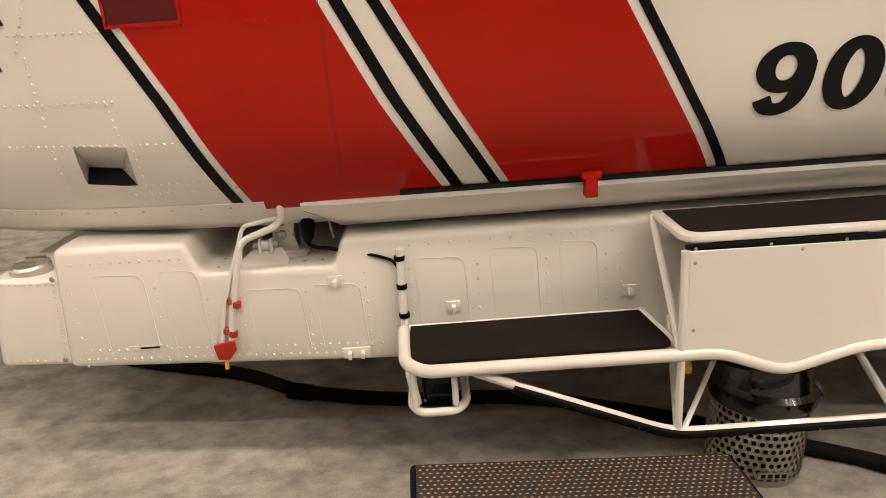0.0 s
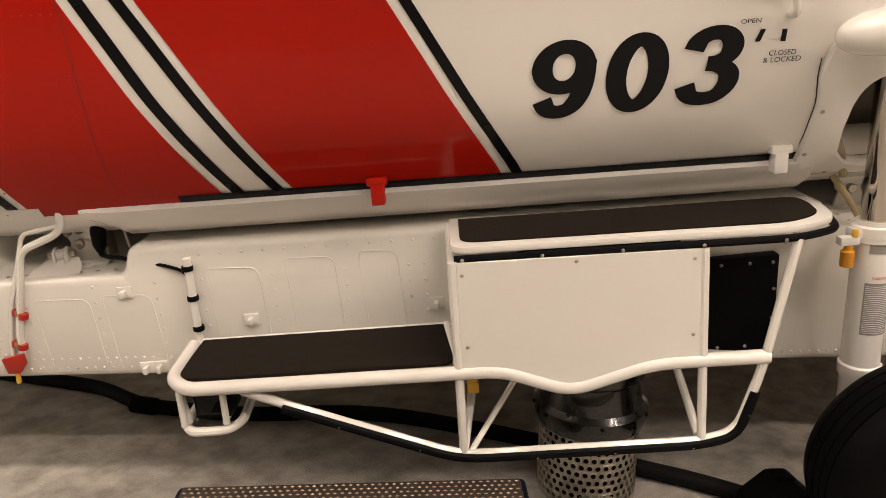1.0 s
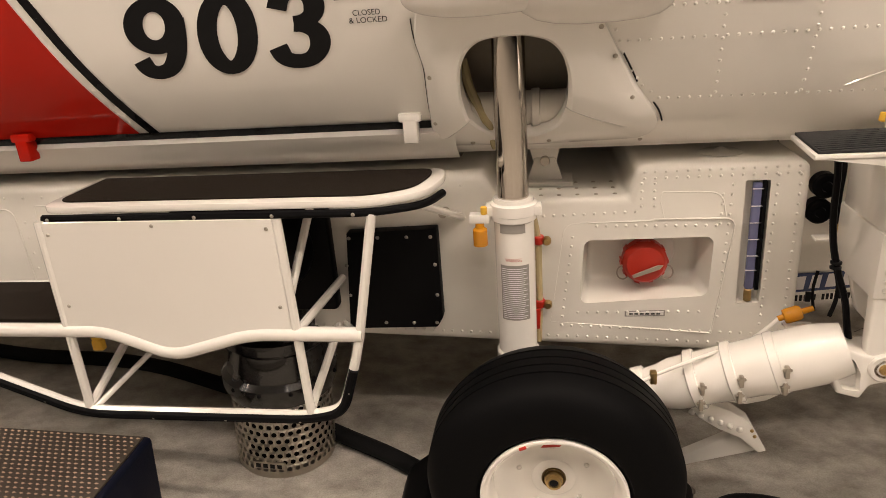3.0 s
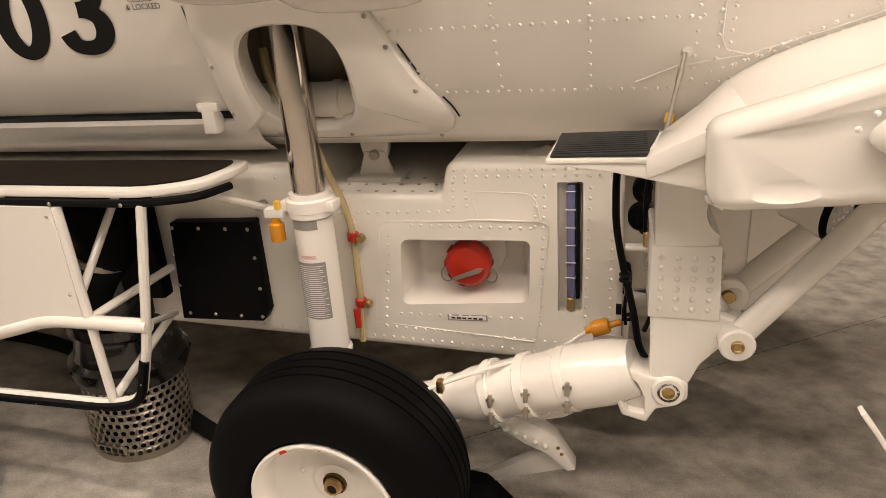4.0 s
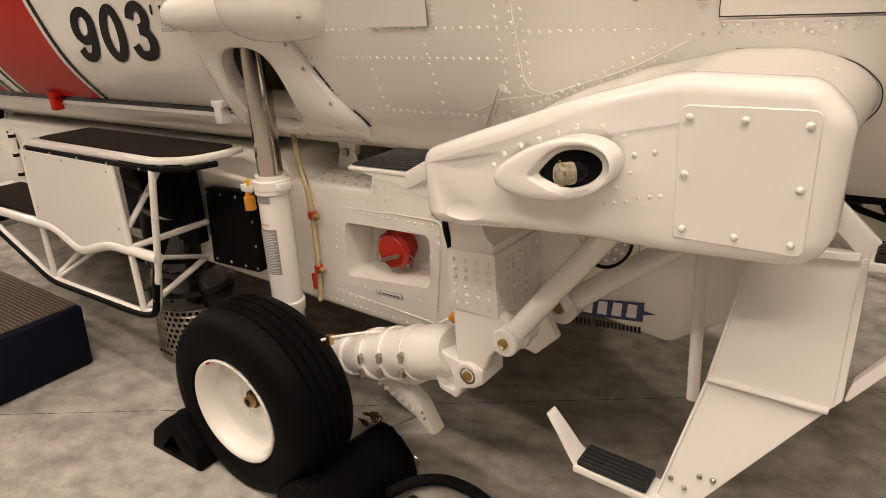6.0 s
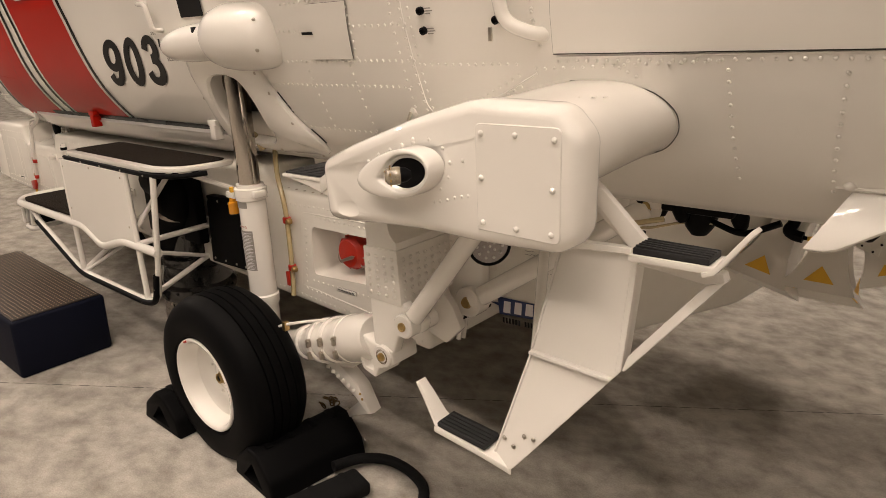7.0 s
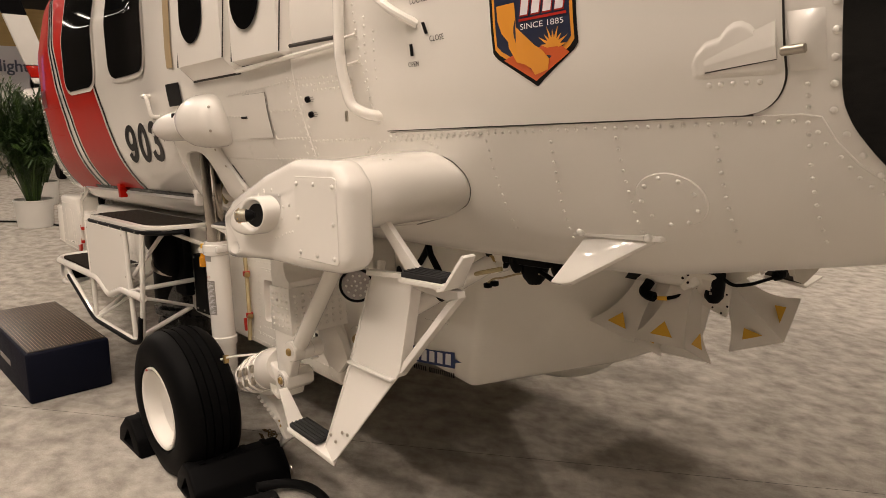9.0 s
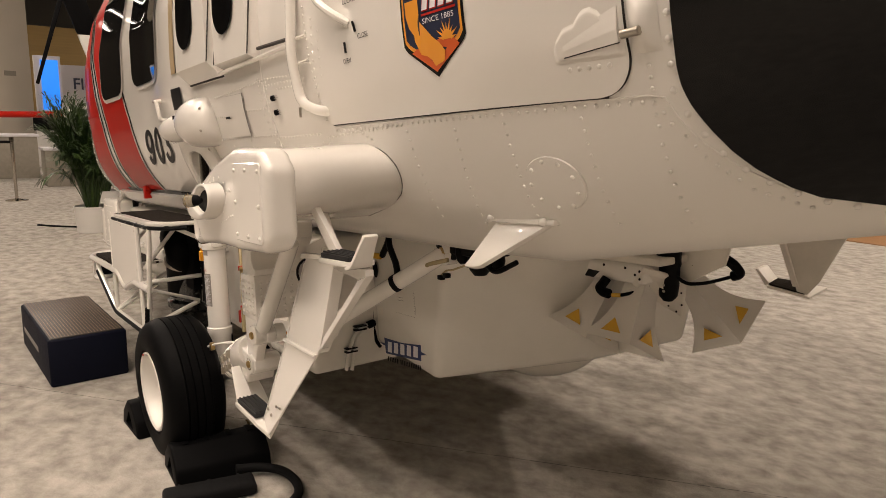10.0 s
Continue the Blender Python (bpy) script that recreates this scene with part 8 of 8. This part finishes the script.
def floor_hoses():
    chain = tagged(empty("chock_chain", (0, 0, 0)), "small heap of bronze chain on the chock", "chain")
    def lay(name, pts, r, mat, label, category, flat=1.0):
        bm = tube([(x, y, z) for x, y, z in pts], r, 12, 0.25)
        for v in bm.verts:
            v.co.z *= flat
        return tagged(part(name, bm, mat), label, category)
    hose = lay("suction_hose", [(-1.3, 2.75, 0.028), (-0.73, 2.60, 0.028), (-0.53, 2.46, 0.028), (-0.13, 2.38, 0.028), (0.36, 2.41, 0.028), (0.90, 2.23, 0.028), (1.26, 2.045, 0.028), (1.42, 1.975, 0.028), (1.56, 1.895, 0.028), (1.68, 1.80, 0.028)], 0.027, HOSEB, "thick black woven suction hose on the carpet", "hose")
    part("hose_cuff", rod((-0.56, 2.47, 0.028), (-0.46, 2.445, 0.028), 0.033, 18), BLACKM, hose, "smooth black hose cuff")
    lay("chock_rope", [(2.33, 1.74, 0.045), (2.35, 1.84, 0.035), (2.42, 1.905, 0.03), (2.52, 1.915, 0.028), (2.62, 1.885, 0.028), (2.68, 1.80, 0.028), (2.66, 1.66, 0.028), (2.56, 1.55, 0.028)], 0.018, HOSEB, "thick black rope tied to the chock", "rope")
    pad = tagged(empty("chock_strap", (2.405, 1.61, 0)), "flat black padded strap lying beside the chock", "strap")
    pad.rotation_euler[2] = radians(-12)
    part("strap_body", box((-0.055, -0.17, 0.0), (0.055, 0.17, 0.052), 0.018, None, 4), NYLON, pad)
    for y in (-0.11, 0.0, 0.11):
        part("stitched_band", box((-0.057, y - 0.012, 0.002), (0.057, y + 0.012, 0.055), 0.018, None, 3), NYLON, pad)
    for k in range(7):
        a = k * 0.9
        at = Vector((2.125 + 0.018 * math.sin(a * 2), 1.90 + 0.022 * math.cos(a * 1.7), 0.135 + 0.012 * math.sin(a * 3)))
        ring = [at + Vector((0.012 * math.cos(q), 0.012 * math.sin(q) * math.cos(a), 0.012 * math.sin(q) * math.sin(a))) for q in [math.pi / 5 * n for n in range(10)]]
        part("chain_link", tube(ring, 0.003, 5, 0, True), BRONZE, chain)
    lay("floor_cable", [(-5.3, 1.95, 0.012), (-5.05, 2.15, 0.012), (-4.85, 2.4, 0.012), (-4.5, 2.62, 0.012), (-3.6, 2.85, 0.012), (-2.8, 3.3, 0.012)], 0.012, BLACKM, "black power cable across the carpet", "cable")
    tagged(part("cable_plug", rod((-4.2, 2.66, 0.03), (-3.85, 2.80, 0.03), 0.03), BLACKM), "black inline power connector on the carpet", "connector")


floor_hoses()


def strainer():
    cx, cy, r = 1.085, 2.0, 0.150
    ob = tagged(empty("pump_strainer", (cx, cy, 0)), "perforated metal pump strainer below the hose, standing on the carpet", "strainer")
    bm = bmesh.new()
    nu, nv, h0, h1 = 40, 10, 0.02, 0.27
    dz = (h1 - h0) / nv
    for j in range(nv):
        for i in range(nu):
            a0, a1 = 2 * math.pi * (i + 0.5 * (j % 2)) / nu, 2 * math.pi * (i + 1 + 0.5 * (j % 2)) / nu
            am, zm = (a0 + a1) / 2, h0 + dz * (j + 0.5)
            outer, inner = [], []
            for k in range(8):
                t = math.pi / 4 * k
                s = 1 / max(abs(math.cos(t)), abs(math.sin(t)))
                ao, zo = am + math.cos(t) * s * (a1 - a0) / 2, zm + math.sin(t) * s * dz / 2
                ai, zi = am + math.cos(t) * (a1 - a0) * 0.33, zm + math.sin(t) * dz * 0.32
                outer.append(bm.verts.new((r * math.cos(ao), r * math.sin(ao), zo)))
                inner.append(bm.verts.new(((r + 0.0035) * math.cos(ai), (r + 0.0035) * math.sin(ai), zi)))
            for k in range(8):
                bm.faces.new((outer[k], outer[(k + 1) % 8], inner[(k + 1) % 8], inner[k]))
    part("perforated_basket", bm, STEEL, ob, "perforated stainless basket")
    part("base_ring", lathe((0, 0, 0), (0, 0, 1), [(0, r - 0.02), (0, r), (0.004, r + 0.002), (0.022, r + 0.001)], 40), STEEL, ob)
    part("inner_core", lathe((0, 0, 0.004), (0, 0, 1), [(0, r - 0.03), (0.27, r - 0.03)], 32), RUBBER, ob, "dark pump core")
    part("collar", lathe((0, 0, 0.25), (0, 0, 1), [(0, r - 0.01), (0.0, r + 0.012), (0.03, r + 0.022), (0.06, r + 0.022), (0.075, r + 0.005), (0.15, r - 0.01), (0.17, r + 0.01), (0.20, r + 0.01), (0.21, r - 0.02), (0.45, r - 0.025)], 40), GLOSSB, ob, "glossy black hose collar")
    bolts("collar_bolt", [(Vector(((r + 0.022) * math.cos(a), (r + 0.022) * math.sin(a), 0.30)), (math.cos(a), math.sin(a), 0)) for a in [k * math.pi / 6 for k in range(12)]], 0.007, 0.005, BLACKM, ob)
    bm = box((-0.05, -r - 0.004, 0.035), (0.05, -r + 0.004, 0.06), 0.002)
    part("strainer_plate", bm, STEEL, ob)
    for k in range(4):
        part("plate_bar", box((-0.04 + 0.022 * k, -r - 0.0055, 0.041), (-0.026 + 0.022 * k, -r - 0.0035, 0.054), 0), INK, ob)


strainer()


def palm(at, size, seed, label):
    rng = random.Random(seed)
    ob = tagged(empty("potted_palm", at), label, "potted palm", "potted palms")
    part("pot", lathe((0, 0, 0), (0, 0, 1), [(0, 0.17), (0.005, 0.18), (0.30, 0.205), (0.305, 0.21), (0.32, 0.21), (0.322, 0.195), (0.28, 0.19)], 36, False), POT, ob, "plain white round pot")
    part("soil", lathe((0, 0, 0.26), (0, 0, 1), [(0, 0.18), (0.022, 0.188), (0.03, 0)], 24), SOIL, ob)
    stems, leaves = bmesh.new(), bmesh.new()
    for n in range(120):
        a = rng.uniform(0, 2 * math.pi)
        lean = rng.uniform(0.03, 0.56) * size
        high = rng.uniform(0.55, 1.42) * size
        base = Vector((0.06 * math.cos(a), 0.06 * math.sin(a), 0.28))
        tip = Vector((lean * 0.75 * math.cos(a), lean * 0.75 * math.sin(a), 0.28 + high))
        droop = rng.uniform(0.05, 0.25) * size
        pts = []
        for k in range(11):
            t = k / 10
            p = base.lerp(tip, t)
            p += Vector((math.cos(a), math.sin(a), 0)) * 0.15 * size * t * t
            p.z += 0.16 * size * math.sin(math.pi * t * 0.8) - droop * t ** 3
            pts.append(p)
        add_tube(stems, pts, 0.006, 5)
        for k in range(3, 11):
            for half in (0.0, 0.33, 0.67):
                if k == 10 and half:
                    continue
                p = pts[k].lerp(pts[min(k + 1, 10)], half)
                w = (pts[min(k + 1, 10)] - pts[k - 1]).normalized()
                side = w.cross((0, 0, 1)).normalized()
                for sgn in (-1, 1):
                    L = size * rng.uniform(0.22, 0.38) * (1 - 0.45 * abs(k - 6) / 5)
                    d = (w * 0.75 + side * sgn * rng.uniform(0.4, 0.75) + Vector((0, 0, rng.uniform(-0.35, 0.25)))).normalized()
                    u = d.cross((0, 0, 1)).normalized() * 0.0085 * size
                    m = p + d * L * 0.5 + Vector((0, 0, 0.01))
                    e = p + d * L - Vector((0, 0, 0.06 * size))
                    v = [leaves.verts.new(q) for q in (p, m - u, e, m + u)]
                    leaves.faces.new((v[0], v[1], v[3]))
                    leaves.faces.new((v[1], v[2], v[3]))
    tagged(part("stem_tuft", stems, LEAF, ob, "thin green palm stems"), kind="stuff")
    tagged(part("fronds", leaves, LEAF, ob, "dense dark green palm fronds"), kind="stuff")


palm((-4.49, 2.46, 0), 0.95, 3, "bushy green palm in a plain white pot")
palm((-6.3, 2.95, 0), 0.9, 8, "green palm in a white pot, half hidden behind another")


def stanchion(at, to):
    ob = tagged(empty("barrier_post", at), "chrome belt barrier post with a dark belt", "barrier post", "belt barrier posts")
    part("foot", lathe((0, 0, 0), (0, 0, 1), [(0, 0.17), (0.01, 0.17), (0.03, 0.05), (0.035, 0.025)], 28), CHROME, ob)
    part("post", lathe((0, 0, 0.03), (0, 0, 1), [(0, 0.025), (0.93, 0.025), (0.935, 0.034), (1.0, 0.034), (1.005, 0.02)], 18), CHROME, ob)
    d = Vector(to) - Vector(at)
    part("belt", prism([(0, 0, 0.93), (d.x, d.y, 0.93), (d.x, d.y, 0.975), (0, 0, 0.975)], (0, 0.004, 0), 0), BLACKM, ob, "dark retractable belt")


stanchion((-8.4, 2.02, 0), (-8.9, -0.2, 0))
stanchion((-8.9, -0.2, 0), (-9.3, -2.2, 0))


def display_counter(lo, hi, label):
    ob = tagged(empty("display_counter", ((lo[0] + hi[0]) / 2, (lo[1] + hi[1]) / 2, 0)), label, "counter")
    dx, dy = (hi[0] - lo[0]) / 2, (hi[1] - lo[1]) / 2
    part("body", box((-dx, -dy, 0), (dx, dy, hi[2] - 0.05), 0.01), CAVITY, ob)
    part("top", box((-dx - 0.03, -dy - 0.03, hi[2] - 0.05), (dx + 0.03, dy + 0.03, hi[2]), 0.008), SIGNW, ob)
    return ob


display_counter((-13.5, 0.6), (-12.8, 2.9, 0.95), "long low white exhibition counter")
display_counter((-11.2, 2.75), (-10.6, 3.7, 0.75), "small white exhibition counter")


def other_aircraft():
    ob = tagged(empty("display_helicopter", (-9.0, 5.2, 0)), "second white helicopter with red markings parked behind", "helicopter")
    rows = []
    for k in range(25):
        t = k / 24
        y = -2.3 + 5.6 * t
        r = math.sin(math.pi * min(1, t * 0.62 + 0.06)) ** 0.7
        rows.append([(0.62 * r * math.cos(a), y, 1.30 + 0.58 * r * math.sin(a)) for a in [2 * math.pi * j / 28 for j in range(29)]])
    bm = sheet(rows)
    bmesh.ops.remove_doubles(bm, verts=bm.verts, dist=0.001)
    bmesh.ops.recalc_face_normals(bm, faces=bm.faces)
    body = part("body", bm, WHITE, ob, "white rounded aircraft body", 60)
    for k in range(3):
        part("name_bar", box((0.52 + 0.03 * k, -1.75 + 0.17 * k, 1.18), (0.56 + 0.032 * k, -1.63 + 0.17 * k, 1.44), 0.004), RED, body, "red painted letter block")
    for x in (-0.4, 0.5):
        leg = part("gear_leg", rod((x * 0.7, -1.2, 0.9), (x, -1.25, 0.2), 0.04), POT, ob, "white gear leg")
        part("wheel", lathe((x, -1.32, 0.20), (0, 1, 0), [(0, 0.10), (0.0, 0.18), (0.03, 0.20), (0.11, 0.20), (0.14, 0.18), (0.14, 0.1)], 28), RUBBER, leg, "black tyre")
    # hanging rotor blade with bands, tip down
    def band(z0, z1, mat, name, label):
        def edge(z):
            t = (z - 1.2) / 2.2
            return -1.43 - 0.72 * t, -1.06 - 0.72 * t
        a0, b0 = edge(z0)
        a1, b1 = edge(z1)
        part(name, prism([(-0.3, a0, z0), (-0.3, b0, z0), (-0.3, b1, z1), (-0.3, a1, z1)], (0.09, 0, 0), 0.02), mat, ob, label)
    band(1.25, 1.675, BLACKM, "blade_band", "black tip of the hanging rotor blade")
    band(1.68, 1.775, POT, "blade_band", "white band on the rotor blade")
    band(1.78, 1.98, RED, "blade_band", "red band on the rotor blade")
    band(1.985, 2.80, POT, "blade_band", "white body of the rotor blade")
    # black piece added for the darkness above the blade
    band(2.805, 4.2, BLACKM, "blade_band", "black stand-in for the dark hall above the blade")
    part("tail_blade", prism([(-0.3, -2.66, 1.93), (-0.3, -2.61, 1.91), (-0.3, -1.87, 4.2), (-0.3, -1.96, 4.2)], (0.04, 0, 0), 0.006), BLACKM, ob, "slim dark blade")
    part("boom", rod((-0.6, -4.6, 1.37), (-0.3, -2.2, 1.40), 0.055, 16), RED, ob, "red painted boom")
    part("boom", rod((-0.3, -2.2, 1.40), (0.0, -0.5, 1.40), 0.055, 16), RED, ob, "red painted boom")


other_aircraft()


def backdrop_booths():
    col = part("column", box((-0.62, -0.62, 0), (0.62, 0.62, 12), 0.02, pose(-17.4, 2.55, 0, 0, 0, 32)), COLM)
    tagged(col, "square beige hall column", "column", kind="structure")
    for s in (-1, 1):
        part("column_plaque", box((-0.16, -0.635, 2.35), (0.16, -0.622, 2.47), 0.003, pose(-17.4, 2.55, 0, 0, 0, 32) @ pose(0, 0, 0, 0, 0, 90 if s > 0 else 0)), CAVITY, col)
    for y0, y1, x in ((3.80, 4.34, -19.0), (0.9, 2.0, -19.4)):
        ob = tagged(empty("booth_screen", (x, (y0 + y1) / 2, 0)), "white booth wall with a lit blue screen", "booth wall")
        h = (y1 - y0) / 2
        part("panel", box((-0.1, -h - 0.12, 0), (0.1, h + 0.03, 3.05), 0.01), SIGNW, ob)
        part("screen", box((0.1, -h + 0.04, 1.5), (0.13, h - 0.04, 2.93), 0.004), SCREEN, ob, "lit plain blue screen")
    sign = tagged(empty("fabric_sign", (-21.5, 6.2, 0)), "curved white fabric booth sign reading Flight", "sign")
    rows = [[(0.35 * math.cos(a), 1.6 * math.sin(a), z) for a in np.linspace(-1.2, 1.2, 16)] for z in (0.0, 1.75, 2.95)]
    bm = sheet(rows)
    bmesh.ops.solidify(bm, geom=bm.faces, thickness=0.05)
    part("fabric", bm, SIGNW, sign)
    part("sign_word", lettering("Flight", -1.14, -0.12, 2.06, 2.54, lambda u, z: Vector((0.37 * math.cos(math.asin(max(-0.99, min(0.99, u / 1.6)))) + 0.03, u, z)), 0, 0.015), NAVYP, sign, "dark blue word Flight")
    tagged(part("wood_panel", box((-24.2, 3.2, 0.0), (-24.0, 11.5, 4.4), 0.01), BOARD), "tall plywood booth wall", "booth wall")
    monitor_stand = tagged(empty("banner_stand", (-16.4, 3.6, 0)), "small dark monitor on a white stand", "stand")
    part("stand", box((-0.1, -0.3, 0), (0.1, 0.3, 0.95), 0.01), POT, monitor_stand)
    part("monitor", box((0.0, -0.35, 0.95), (0.06, 0.35, 1.45), 0.01), BLACKM, monitor_stand)


backdrop_booths()


def strip_lamps():
    first = tagged(empty("strip_lamp", (0, 0, 0)), "long white strip lamp hung below the hall ceiling", "ceiling lamp", "hall strip lamps")
    part("housing", box((-1.3, -0.16, 0.02), (1.3, 0.16, 0.12), 0.01), POT, first)
    part("tube", box((-1.27, -0.14, 0.0), (1.27, 0.14, 0.02), 0.004), TUBE_LIGHT, first, "lit lamp tube")
    for x in (-1.0, 1.0):
        part("hanger", rod((x, 0, 0.12), (x, 0, 2.6), 0.008), BLACKM, first)
    spots = [(x + (3 if k % 2 else 0), y) for k, y in enumerate((-26, -20, -14, -8)) for x in range(-36, 37, 9)]
    spots += [(x, y) for y in (-2.5, -6.0) for x in range(-42, -8, 5)]
    spots += [(-5, -3.2), (-1, -2.4), (2.5, -3.4), (5.5, -2.2), (8.5, -3.2), (0.5, -6.5), (5, -7)]
    spots += [(-16, 3), (-20, 7), (-14, 9), (-12, -3), (4, 13), (-4, 14), (12, 10), (-27, 2), (-30, 9), (-24, 14), (-34, 5)]
    for k, (x, y) in enumerate(spots):
        m = pose(x, y, 9.4, 0, 0, 25 + 40 * (k % 3))
        if k == 0:
            first.matrix_world = m
        else:
            copy_thing(first, m)


strip_lamps()
